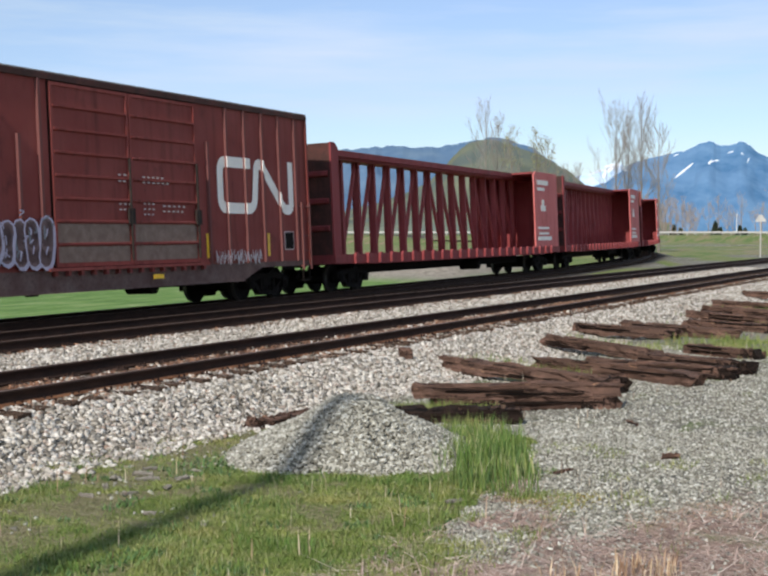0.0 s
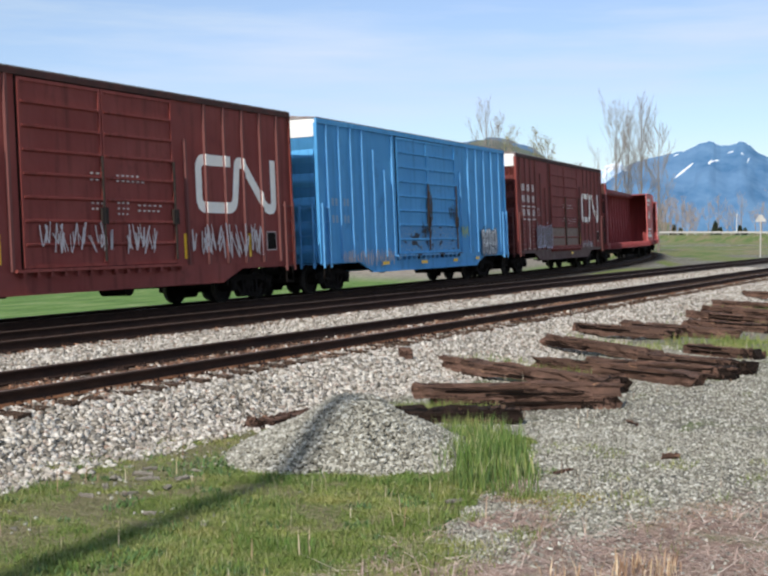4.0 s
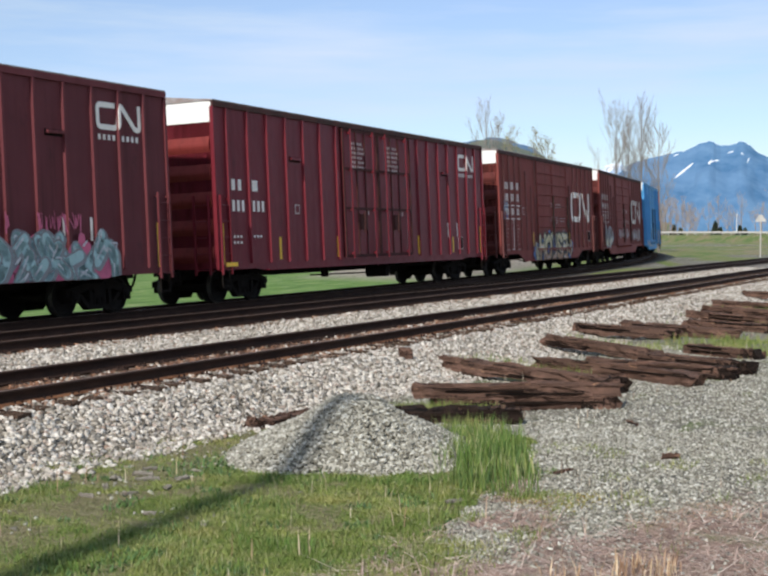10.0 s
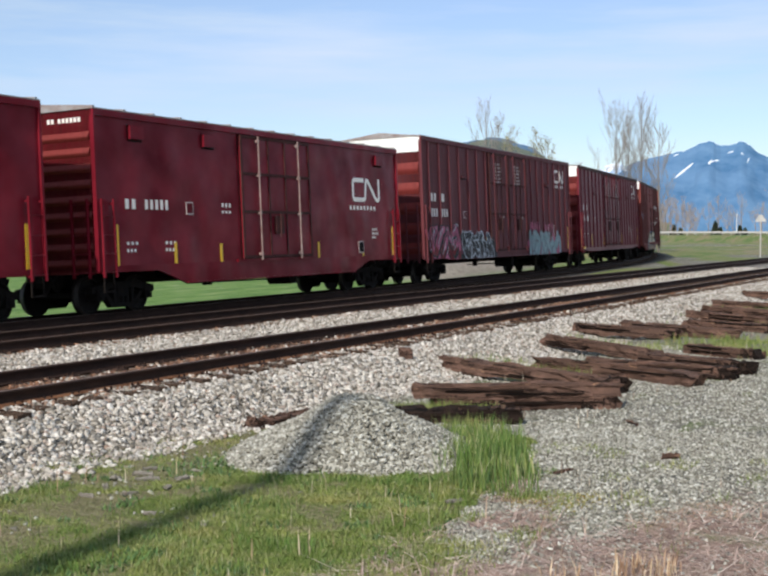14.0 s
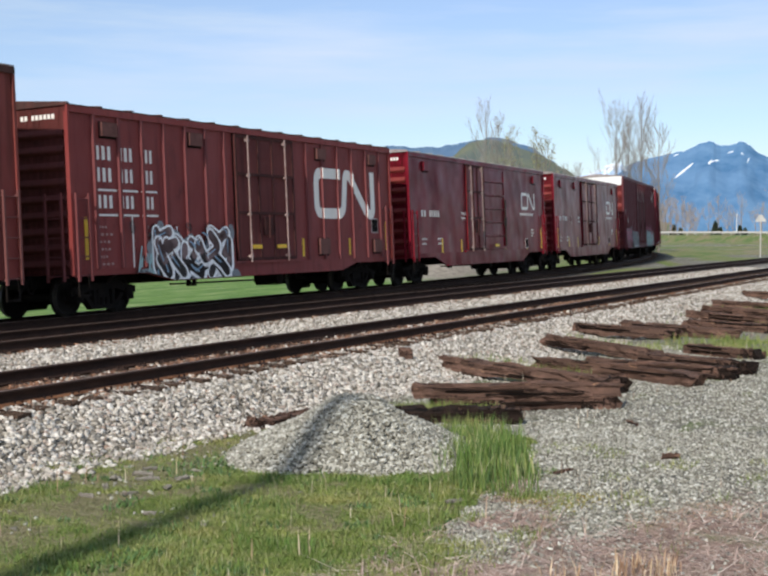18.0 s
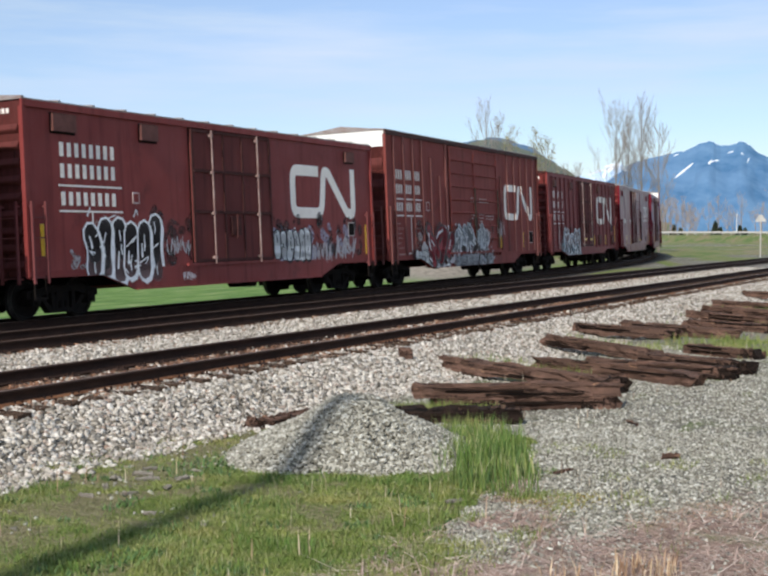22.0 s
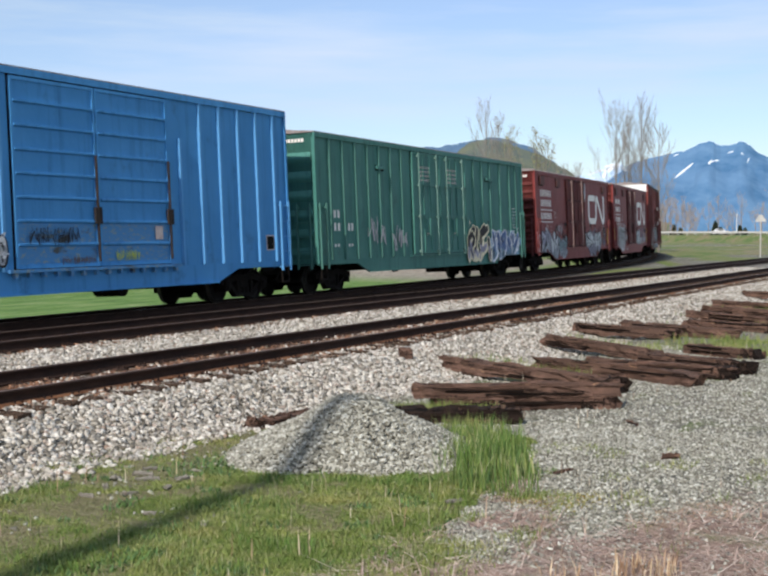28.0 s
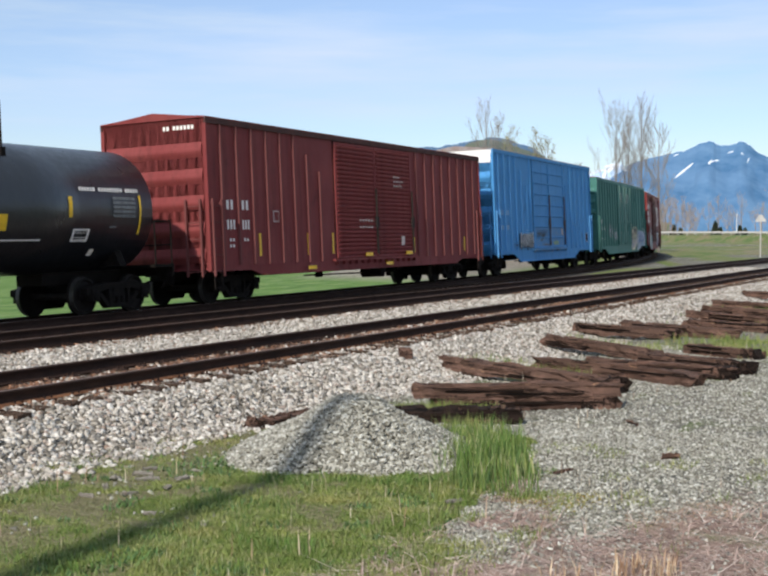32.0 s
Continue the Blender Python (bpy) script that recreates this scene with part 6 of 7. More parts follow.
# ---- tracks ----
def rail_profile():
    half = [(0.0, -0.18), (0.07, -0.18), (0.07, -0.168), (0.012, -0.145), (0.010, -0.05), (0.036, -0.04), (0.036, -0.008), (0.028, 0.0)]
    return half + [(-a, b) for a, b in half[::-1] if a > 0]


def rail_mesh(xs, ys, zs, heads, foot=None):
    """A rail along a line of points, with its running surface worn bright."""
    prof = rail_profile()
    k, n = len(prof), len(xs)
    o = np.array(prof)
    verts = np.zeros((n, k, 3))
    verts[:, :, 0] = xs[:, None] - np.sin(heads)[:, None] * o[None, :, 0]
    verts[:, :, 1] = ys[:, None] + np.cos(heads)[:, None] * o[None, :, 0]
    verts[:, :, 2] = zs + o[None, :, 1]
    i = np.arange(n - 1)[:, None] * k
    j = np.arange(k)[None]
    jn = (j + 1) % k
    faces = np.stack([i + j, i + jn, i + k + jn, i + k + j], -1).reshape(-1, 4)
    me = arrays("rail", verts.reshape(-1, 3), faces, RAIL)
    me.materials.append(RAIL_HEAD)
    if foot:
        me.materials.append(foot)
    me.polygons.foreach_set("material_index", np.tile([1 if (prof[a][1] > -0.001 and prof[(a + 1) % k][1] > -0.001) else 2 if foot and max(prof[a][1], prof[(a + 1) % k][1]) < -0.14 else 0 for a in range(k)], n - 1).astype(np.int32))
    me.update()
    return me


def tie_mesh(length, width, height, mat, seed, rough=0.012):
    rnd = random.Random(seed)
    bm = bmesh.new()
    nx = 7 if rough < 0.02 else 15
    rings = []
    for i in range(nx):
        x = -length / 2 + length * i / (nx - 1)
        ring = []
        for y, z in ((-1, -1), (1, -1), (1, 0.2), (1, 1), (0.1, 1), (-1, 1), (-1, 0.1)):
            e = 1.5 if i in (0, nx - 1) else 1.0
            ring.append(bm.verts.new((x + rnd.uniform(-1, 1) * rough * 2 * e, y * width / 2 + rnd.uniform(-1, 1) * rough * e, z * height / 2 + rnd.uniform(-1, 1) * rough * e)))
        rings.append(ring)
    k = 7
    for a, b in zip(rings, rings[1:]):
        for j in range(k):
            bm.faces.new((a[j], a[(j + 1) % k], b[(j + 1) % k], b[j]))
    bm.faces.new(rings[0][::-1])
    bm.faces.new(rings[-1])
    return finish(bm, "tie", mat)


def wood(name, a, b, crack, torn=0.0):
    """Creosoted timber: long grain, deep checks, pale torn fibres where it has split."""
    m, nt, bs = material(name)
    g = noise_tex(nt, coords(nt, (0.7, 9.0, 9.0)), 3.0, 8, 0.75)
    split = noise_tex(nt, coords(nt, (0.55, 14.0, 14.0)), 1.6, 5, 0.7)
    w = noise_tex(nt, coords(nt), 2.2, 4)
    info = nt.nodes.new("ShaderNodeObjectInfo")
    c = mix(nt, grey(nt, g, 0.35, 0.65), a, b)
    c = mix(nt, grey(nt, w, 0.40, 0.62), c, tuple(0.42 * x for x in b))
    c = mix(nt, grey(nt, info.outputs["Random"], 0.0, 1.6), c, tuple(0.5 * (x + y) * 0.6 for x, y in zip(a, b)))
    if torn:
        c = mix(nt, grey(nt, noise_tex(nt, coords(nt, (1.2, 6.0, 6.0)), 2.6, 6, 0.7), 0.60, 0.70), c, (0.30 * torn, 0.17 * torn, 0.095 * torn))
    c = mix(nt, grey(nt, split, 0.46, 0.39), c, crack)
    nt.links.new(c, bs.inputs["Base Color"])
    bs.inputs["Roughness"].default_value = 0.9
    bs.inputs["Specular IOR Level"].default_value = 0.15
    h = node(nt, "ShaderNodeMath")
    h.operation = "ADD"
    nt.links.new(grey(nt, split, 0.36, 0.52), h.inputs[0])
    nt.links.new(g, h.inputs[1])
    bump(nt, bs, h.outputs[0], 1.0, 0.035)
    return m


TIE_WOOD = wood("track_sleeper_wood", (0.10, 0.062, 0.042), (0.20, 0.125, 0.085), (0.02, 0.014, 0.01))
ROT_AND_SHADE = wood("dark_rot_and_shade_wood", (0.022, 0.015, 0.012), (0.055, 0.034, 0.025), (0.008, 0.006, 0.005))
OLD_WOOD = wood("old_sleeper_wood", (0.125, 0.068, 0.050), (0.275, 0.163, 0.120), (0.012, 0.009, 0.008), 1.5)


def straight_track(name, label, yc, x0, x1, t0, t1, shift=0.0):
    tr = thing(name, label, "railway track", "tracks", kind="structure")
    xs = np.array([x0, x1], float)
    for dy in (-0.755, 0.755):
        part("rail", rail_mesh(xs, np.full(2, yc + dy), 0.0, np.zeros(2), RUST_FOOT if yc == NEAR_TRACK and dy < 0 else None), None, tr, "rusty steel rail")
    meshes = [tie_mesh(0.23, 2.6, 0.17, TIE_WOOD, 100 + i, 0.008) for i in range(4)]
    plate = bmesh.new()
    box(plate, -0.09, 0.09, -0.18, 0.18, -0.008, 0.012)
    for u in (-0.06, 0.06):
        for w in (-0.11, 0.11):
            box(plate, u - 0.012, u + 0.012, w - 0.012, w + 0.012, 0.012, 0.05)
    pm = finish(plate, "tie_plate", RAIL)
    rnd = random.Random(5)
    x = t0
    while x < t1:
        m = pose(x + rnd.uniform(-0.03, 0.03), yc + rnd.uniform(-0.07, 0.07), -0.272, 0, 0, rnd.uniform(-1.5, 1.5))
        ti = part("tie", meshes[rnd.randrange(4)], None, tr, "", m)
        if x < 34:
            for dy in (-0.755, 0.755):
                part("tie_plate", pm, None, ti, "", Matrix.Translation((0, dy, 0.088)))
        x += 0.53
    return tr


straight_track("track_near", "rusty empty siding track on weathered wooden sleepers", NEAR_TRACK, -300, 700, 8.0, 75.0)
straight_track("track_middle", "dark rusty empty track beside the train", MID_TRACK, -300, 900, 14.0, 75.0)


def curved_track():
    tr = thing("track_curved", "curved banked main track under the train", "railway track", "tracks", kind="structure")
    ss = np.arange(-250.0, 560.0, 2.0)
    for dy in (-0.755, 0.755):
        x, y, a = on_path(ss, dy)
        part("rail", rail_mesh(x, y, -dy * 0.045, a), None, tr, "worn steel rail")
    meshes = [tie_mesh(0.23, 2.6, 0.17, TIE_WOOD, 200 + i, 0.008) for i in range(3)]
    rnd = random.Random(6)
    s = 14.0
    while s < 130:
        x, y, a = on_path(s)
        part("tie", meshes[rnd.randrange(3)], None, tr, "", Matrix.Translation((x, y, -0.272)) @ Matrix.Rotation(float(a), 4, "Z") @ Matrix.Rotation(-0.045, 4, "X"))
        s += 0.56
    return tr


curved_track()


# ---- old sleepers lying beside the track ----
def old_tie(x0, y0, x1, y1, z, h=0.2, w=0.24, lean=0.0, seed=0, broken=False):
    length = math.hypot(x1 - x0, y1 - y0)
    t = thing("old_sleeper", "rotten broken wooden sleeper half sunk in gravel" if broken else "split weathered brown wooden sleeper lying on gravel", "railway sleeper", "old sleepers beside the track",
              Matrix.Translation(((x0 + x1) / 2, (y0 + y1) / 2, z)) @ Matrix.Rotation(math.atan2(y1 - y0, x1 - x0), 4, "Z") @ Matrix.Rotation(lean, 4, "Y"))
    part("beam", tie_mesh(length, w, h, ROT_AND_SHADE if seed == 0 else OLD_WOOD, 300 + seed, 0.034 if not broken else 0.05), None, t)
    rnd = random.Random(seed)
    # dark block at one end puts the shadow there into the colour
    if seed % 3 != 1:
        ln = rnd.uniform(0.22, 0.5)
        part("rotten_end", tie_mesh(ln, w * 1.05, h * 1.04, ROT_AND_SHADE, 500 + seed, 0.03), None, t, "split end darkened with painted shade", Matrix.Translation((length / 2 - ln / 2 + 0.02, 0, 0)))
    for k in range(3):
        bm = bmesh.new()
        a = rnd.uniform(-length / 2 + 0.05, 0)
        b = min(a + rnd.uniform(0.6, 1.6), length / 2 - 0.02)
        z = rnd.uniform(-h * 0.25, h * 0.4)
        prism(bm, [(-w / 2 - 0.02, z - 0.012), (w / 2 + 0.02, z - 0.006), (w / 2 + 0.035, z + 0.012), (-w / 2 - 0.035, z + 0.014)], "x", a, b)
        part("split_layer", bm, ROT_AND_SHADE if k else OLD_WOOD, t)
    for k in range(4):
        bm = bmesh.new()
        a = rnd.uniform(-length / 2, length / 6)
        b = a + rnd.uniform(0.5, length / 2)
        y = rnd.uniform(-w / 2, w / 2)
        prism(bm, [(y - 0.025, h / 2 - 0.02), (y + 0.03, h / 2 - 0.02), (y + 0.01, h / 2 + 0.018), (y - 0.012, h / 2 + 0.012)], "x", a, b)
        part("splinter", bm, OLD_WOOD, t)
    return t


def lay_tie(x0, y0, z0, x1, y1, z1, h, w, seed, broken=False):
    """A sleeper by the two ends of its near upper edge."""
    d = Vector((x1 - x0, y1 - y0, 0)).normalized()
    sx, sy = -d.y * w / 2, d.x * w / 2
    old_tie(x0 + sx, y0 + sy, x1 + sx, y1 + sy, (z0 + z1) / 2 - h / 2, h, w, math.atan2(z0 - z1, math.hypot(x1 - x0, y1 - y0)), seed, broken)


for i, row in enumerate(((14.99, 7.35, -0.42, 15.52, 5.90, -0.42, 0.24, 0.27), (16.20, 7.67, -0.27, 17.62, 5.13, -0.26, 0.19, 0.25), (16.32, 7.45, -0.455, 17.55, 5.24, -0.45, 0.20, 0.26),
                         (20.27, 9.13, -0.29, 19.14, 5.66, -0.40, 0.22, 0.26), (22.17, 8.14, -0.40, 20.47, 4.81, -0.40, 0.23, 0.27), (22.27, 7.16, -0.41, 21.76, 4.53, -0.41, 0.23, 0.27),
                         (23.95, 6.72, -0.42, 22.83, 4.52, -0.42, 0.23, 0.26), (25.46, 9.18, -0.28, 24.30, 6.49, -0.42, 0.21, 0.25), (26.15, 6.38, -0.42, 25.36, 4.82, -0.42, 0.23, 0.25),
                         (28.22, 9.38, -0.22, 29.60, 7.30, -0.42, 0.23, 0.25), (30.72, 9.06, -0.32, 30.17, 6.13, -0.42, 0.22, 0.25), (36.55, 8.86, -0.37, 34.80, 6.00, -0.42, 0.23, 0.25),
                         (38.69, 8.91, -0.36, 37.55, 5.68, -0.42, 0.22, 0.25), (41.02, 9.08, -0.31, 41.51, 6.29, -0.42, 0.22, 0.25), (46.90, 9.28, -0.25, 48.00, 6.11, -0.42, 0.22, 0.25),
                         (33.10, 8.10, -0.40, 32.40, 5.60, -0.42, 0.20, 0.24), (13.85, 8.74, -0.545, 14.85, 8.52, -0.52, 0.10, 0.22))):
    lay_tie(*row, i, i in (0, 2, 16))


# ---- small scraps of wood on the stones ----
for x, y, ln, w, h, turn in ((13.97, 3.54, 0.19, 0.07, 0.05, -50), (20.05, 9.68, 0.18, 0.13, 0.20, -60), (12.6, 4.3, 0.3, 0.025, 0.02, -15), (16.2, 4.6, 0.35, 0.03, 0.025, 35), (21.0, 9.4, 0.3, 0.09, 0.06, 10)):
    t = thing("wood_scrap", "small dark broken scrap of sleeper wood on the stones", "wood scrap", "scraps of wood", pose(x, y, float(ground_height(np.array([x]), np.array([y]))[0]) + h * 0.4 + 0.02, 0, 0, turn))
    part("splinter", tie_mesh(ln, w, h, OLD_WOOD, int(x * 10), 0.012), None, t)

PALE_WOOD = wood("bleached_wood_chip", (0.38, 0.33, 0.27), (0.55, 0.49, 0.41), (0.16, 0.13, 0.10))
for x, y, ln, w, turn in ((10.45, 7.92, 0.26, 0.06, -35), (10.15, 7.45, 0.15, 0.05, 20), (9.75, 7.6, 0.18, 0.04, -10), (11.05, 7.75, 0.14, 0.06, 60), (9.2, 6.95, 0.12, 0.05, -50), (10.9, 4.75, 0.22, 0.04, -20), (10.7, 8.15, 0.20, 0.07, -60), (10.3, 8.2, 0.14, 0.08, 15), (11.0, 8.3, 0.17, 0.05, -25), (9.9, 8.0, 0.2, 0.045, 40), (10.6, 7.6, 0.16, 0.07, -5), (9.5, 7.9, 0.13, 0.06, -70)):
    t = thing("wood_scrap", "small bleached chip of wood lying in the grass", "wood scrap", "chips of wood", pose(x, y, float(ground_height(np.array([x]), np.array([y]))[0]) + 0.022, 4, 3, turn))
    part("chip", tie_mesh(ln, w, 0.025, PALE_WOOD, int(x * 100), 0.006), None, t)

# ---- grass blades ----
BLADE = islands("grass_blade", [(0.0, (0.105, 0.145, 0.030)), (0.4, (0.20, 0.255, 0.050)), (0.75, (0.31, 0.345, 0.085)), (1.0, (0.52, 0.46, 0.26))], 10.0, 0.7, (0.07, 0.13, 0.02))
BLADE_FRESH = islands("fresh_grass_blade", [(0.0, (0.055, 0.120, 0.028)), (0.5, (0.130, 0.215, 0.045)), (0.85, (0.23, 0.30, 0.065)), (1.0, (0.50, 0.45, 0.27))], 10.0, 0.7, (0.07, 0.15, 0.02))
LITTER = islands("grey_brown_litter", [(0.0, (0.12, 0.085, 0.045)), (0.4, (0.27, 0.205, 0.11)), (0.8, (0.40, 0.335, 0.20)), (1.0, (0.60, 0.53, 0.40))], 10.0, 0.9)
PINK_STRAW = islands("pinkish_dead_stalk", [(0.0, (0.17, 0.095, 0.072)), (0.3, (0.42, 0.27, 0.215)), (0.7, (0.66, 0.49, 0.40)), (1.0, (0.82, 0.70, 0.60))], 10.0, 0.85)
GOLD_STRAW = islands("golden_stem", [(0.0, (0.26, 0.14, 0.08)), (0.5, (0.54, 0.36, 0.21)), (1.0, (0.76, 0.60, 0.40))], 10.0, 0.8)
MOSS = islands("yellow_moss", [(0.0, (0.16, 0.15, 0.03)), (0.6, (0.36, 0.31, 0.06)), (1.0, (0.42, 0.24, 0.10))], 10.0, 0.9)
STRAW = islands("dry_stalk", [(0.0, (0.24, 0.115, 0.07)), (0.4, (0.46, 0.30, 0.20)), (0.8, (0.60, 0.48, 0.34)), (1.0, (0.70, 0.60, 0.46))], 10.0, 0.8)


def blades(name, label, xy, height, width, mat, seed, droop=0.45, flat=False):
    rng = np.random.default_rng(seed)
    n = len(xy)
    hgt = height * rng.uniform(0.45, 1.3, n)
    a = rng.uniform(0, 2 * math.pi, n)
    lean = rng.uniform(0.1, 1.0, n) * droop * hgt
    if flat:
        lean = hgt * rng.uniform(0.8, 1.6, n)
        hgt = hgt * rng.uniform(0.05, 0.25, n)
    side = a + math.pi / 2 + rng.normal(0, 0.3, n)
    w = width * rng.uniform(0.6, 1.3, n)
    z = ground_height(xy[:, 0], xy[:, 1]) - 0.01
    v = np.zeros((n, 5, 3))
    for k, (u, q) in enumerate(((0, -0.5), (0, 0.5), (0.55, -0.4), (0.55, 0.4), (1.0, 0.0))):
        v[:, k, 0] = xy[:, 0] + np.cos(a) * lean * u * u + np.cos(side) * w * q
        v[:, k, 1] = xy[:, 1] + np.sin(a) * lean * u * u + np.sin(side) * w * q
        v[:, k, 2] = z + hgt * u
    base = 5 * np.arange(n)[:, None]
    tri = np.concatenate([base + np.array([[0, 1, 3]]), base + np.array([[0, 3, 2]]), base + np.array([[2, 3, 4]])])
    return tagged(new(name, arrays(name, v.reshape(-1, 3), tri, mat)), label, "grass", kind="stuff")


def lush(x, y):
    off_pile = pile_height(x, y) < 0.02
    return grass_amount(x, y) * (0.10 + 0.90 * turf_cover(x, y)) * (0.45 + 0.55 * smooth(0.3, 0.6, hash_noise(x, y, 0.28, 54))) * off_pile


def tuft_band(x, y):
    k = ((x - 11.4) * 3.4 + (y - 4.6) * 1.6) / 14.1
    d = np.hypot(x - 11.4 - 3.4 * k, y - 4.6 - 1.6 * k)
    return smooth(0.62, 0.1, d) * smooth(-0.15, 0.25, k) * smooth(0.98, 0.82, k) * (0.25 + 0.75 * smooth(0.35, 0.6, hash_noise(x, y, 0.3, 55)))


def foot_band(x, y):
    return smooth(0.45, 0.05, np.abs(np.hypot(x - PILE[0], y - PILE[1]) - 1.85)) * (y < 7.4) * (x < 13.6) * smooth(0.35, 0.65, hash_noise(x, y, 0.35, 56))


def clumps(x, y):
    return grass_amount(x, y) * turf_cover(x, y) * smooth(0.60, 0.74, hash_noise(x, y, 0.42, 57)) * (pile_height(x, y) < 0.02)


XY = scatter(6.5, 15.6, 3.6, 9.3, 8200, 61, lush)
blades("meadow_grass", "short green spring grass in the foreground", XY, 0.042, 0.0058, BLADE, 62, 1.3)
XY = np.concatenate([scatter(6, 13, 3.8, 8.8, 1100, 75, clumps), scatter(10.4, 14, 4.6, 7.5, 1500, 76, foot_band)])
blades("grass_tuft", "longer green clumps in the grass", XY, 0.085, 0.007, BLADE_FRESH, 77, 0.9)
XY = scatter(11.0, 15.6, 4.0, 7.2, 1250, 63, tuft_band)
blades("tall_grass", "taller green tuft of grass beside the gravel heap", XY, 0.26, 0.013, BLADE_FRESH, 64, 0.55)
XY = np.concatenate([scatter(20.5, 45, 4.9, 9.2, 130, 65, lambda x, y: smooth(0.5, 0.68, hash_noise(x, y, 1.3, 13)) * 1.0), scatter(15.55, 16.45, 6.3, 7.9, 1100, 87, lambda x, y: smooth(0.25, 0.55, hash_noise(x, y, 0.4, 62))), scatter(26.6, 29.6, 4.6, 7.4, 120, 88)])
blades("sleeper_grass", "green grass growing between the old sleepers", XY, 0.17, 0.012, BLADE, 66)
XY = np.concatenate([scatter(15.5, 40, 4.6, 9.0, 2.5, 67), scatter(7, 13, 2, 8.5, 3.0, 68), scatter(26.8, 28.0, 5.6, 6.4, 30, 89), scatter(26.6, 27.6, 8.0, 8.7, 30, 90)])
blades("dry_stalks", "pale dry stalks standing in the grass", XY, 0.20, 0.008, STRAW, 69, 0.4)
XY = np.concatenate([scatter(7.5, 13.5, 0.8, 5.0, 2400, 70, dry_amount)])
blades("dead_grass", "flattened straw-coloured dead grass", XY, 0.12, 0.008, PINK_STRAW, 71, 0.5, True)
XY = scatter(7.5, 13.0, 0.8, 4.6, 190, 92, lambda x, y: smooth(0.3, 0.8, dry_amount(x, y)))
blades("long_stalks", "long fallen pinkish-brown stalks over the dead grass", XY, 0.38, 0.011, PINK_STRAW, 93, 0.5, True)
XY = scatter(10.6, 11.9, 1.6, 3.4, 1500, 94, lambda x, y: smooth(0.55, 0.25, np.abs(y - 2.75 + 0.35 * (x - 11.0)) + 0.25 * hash_noise(x, y, 0.3, 63)))
blades("rust_grass", "flattened tan-orange dead grass", XY, 0.13, 0.009, GOLD_STRAW, 95, 0.5, True)
XY = scatter(10.6, 12.2, 3.4, 4.5, 2600, 96, lambda x, y: smooth(1.0, 0.5, np.hypot((x - 11.4) / 0.75, (y - 3.95) / 0.45) + 0.6 * (hash_noise(x, y, 0.25, 64) - 0.5)))
blades("moss_patch", "low yellow-green moss on the gravel", XY, 0.03, 0.012, MOSS, 97, 1.2)
XY = scatter(7, 14, 4.2, 9.2, 1300, 78, lambda x, y: grass_amount(x, y) * (1.05 - turf_cover(x, y)) * (pile_height(x, y) < 0.02))
blades("ground_litter", "grey-brown dead stems and twigs among the grass", XY, 0.10, 0.007, LITTER, 98, 0.5, True)
XY = np.concatenate([scatter(8.6, 14.5, 2.4, 5.6, 420, 85, lambda x, y: smooth(0.62, 0.78, hash_noise(x, y, 0.42, 61)) * smooth(5.6, 4.6, y)), scatter(8.4, 11.6, 3.4, 5.0, 2400, 99, lambda x, y: smooth(0.45, 0.75, hash_noise(x, y, 0.35, 65)) * smooth(3.4, 4.3, y))])
blades("gravel_weed", "thin green weeds sprouting in the gravel", XY, 0.07, 0.008, BLADE, 86, 0.8)
XY = np.concatenate([scatter(9.05, 9.5, 2.3, 2.75, 420, 81), scatter(8.5, 8.9, 2.6, 3.1, 160, 83)])
blades("straw_tuft", "upright tuft of golden dead grass stems", XY, 0.17, 0.012, GOLD_STRAW, 84, 0.6)
XY = scatter(8.0, 14.8, 6.2, 9.3, 75, 79, lambda x, y: grass_amount(x, y) * (1.05 - turf_cover(x, y)) * smooth(0.3, 0.7, hash_noise(x, y, 0.5, 68) + 0.35 * smooth(8.2, 8.9, y)))
stones("strewn_stones", "pale stones strewn over the thin grass", XY, ground_height(XY[:, 0], XY[:, 1]), 0.032, PEBBLE_MAT, 80)


LEAFY = islands("dark_weed_leaf", [(0.0, (0.035, 0.095, 0.028)), (0.6, (0.085, 0.180, 0.045)), (1.0, (0.17, 0.26, 0.07))], 10.0, 0.65)


def weed_patches(x, y):
    beside_heap = smooth(0.9, 0.3, np.hypot(x - 11.35, (y - 7.75) * 1.2)) * 0.8
    spots = smooth(0.66, 0.80, hash_noise(x, y, 0.33, 66)) * grass_amount(x, y)
    return np.maximum(beside_heap, spots) * (pile_height(x, y) < 0.02)


XY = scatter(7, 13.5, 4.4, 9.1, 700, 100, weed_patches)
blades("weed_leaves", "low dark green broad-leaved weeds in the turf", XY, 0.055, 0.020, LEAFY, 101, 1.4)
BROWN_LITTER = islands("red_brown_leaf_litter", [(0.0, (0.10, 0.05, 0.03)), (0.6, (0.25, 0.15, 0.09)), (1.0, (0.42, 0.30, 0.20))], 10.0, 0.9)
XY = scatter(7, 13.5, 5.2, 9.1, 700, 102, lambda x, y: smooth(0.62, 0.78, hash_noise(x, y, 0.55, 67)) * grass_amount(x, y) * (pile_height(x, y) < 0.02))
blades("leaf_litter", "scattered red-brown dead leaves on the turf", XY, 0.05, 0.022, BROWN_LITTER, 103, 0.5, True)


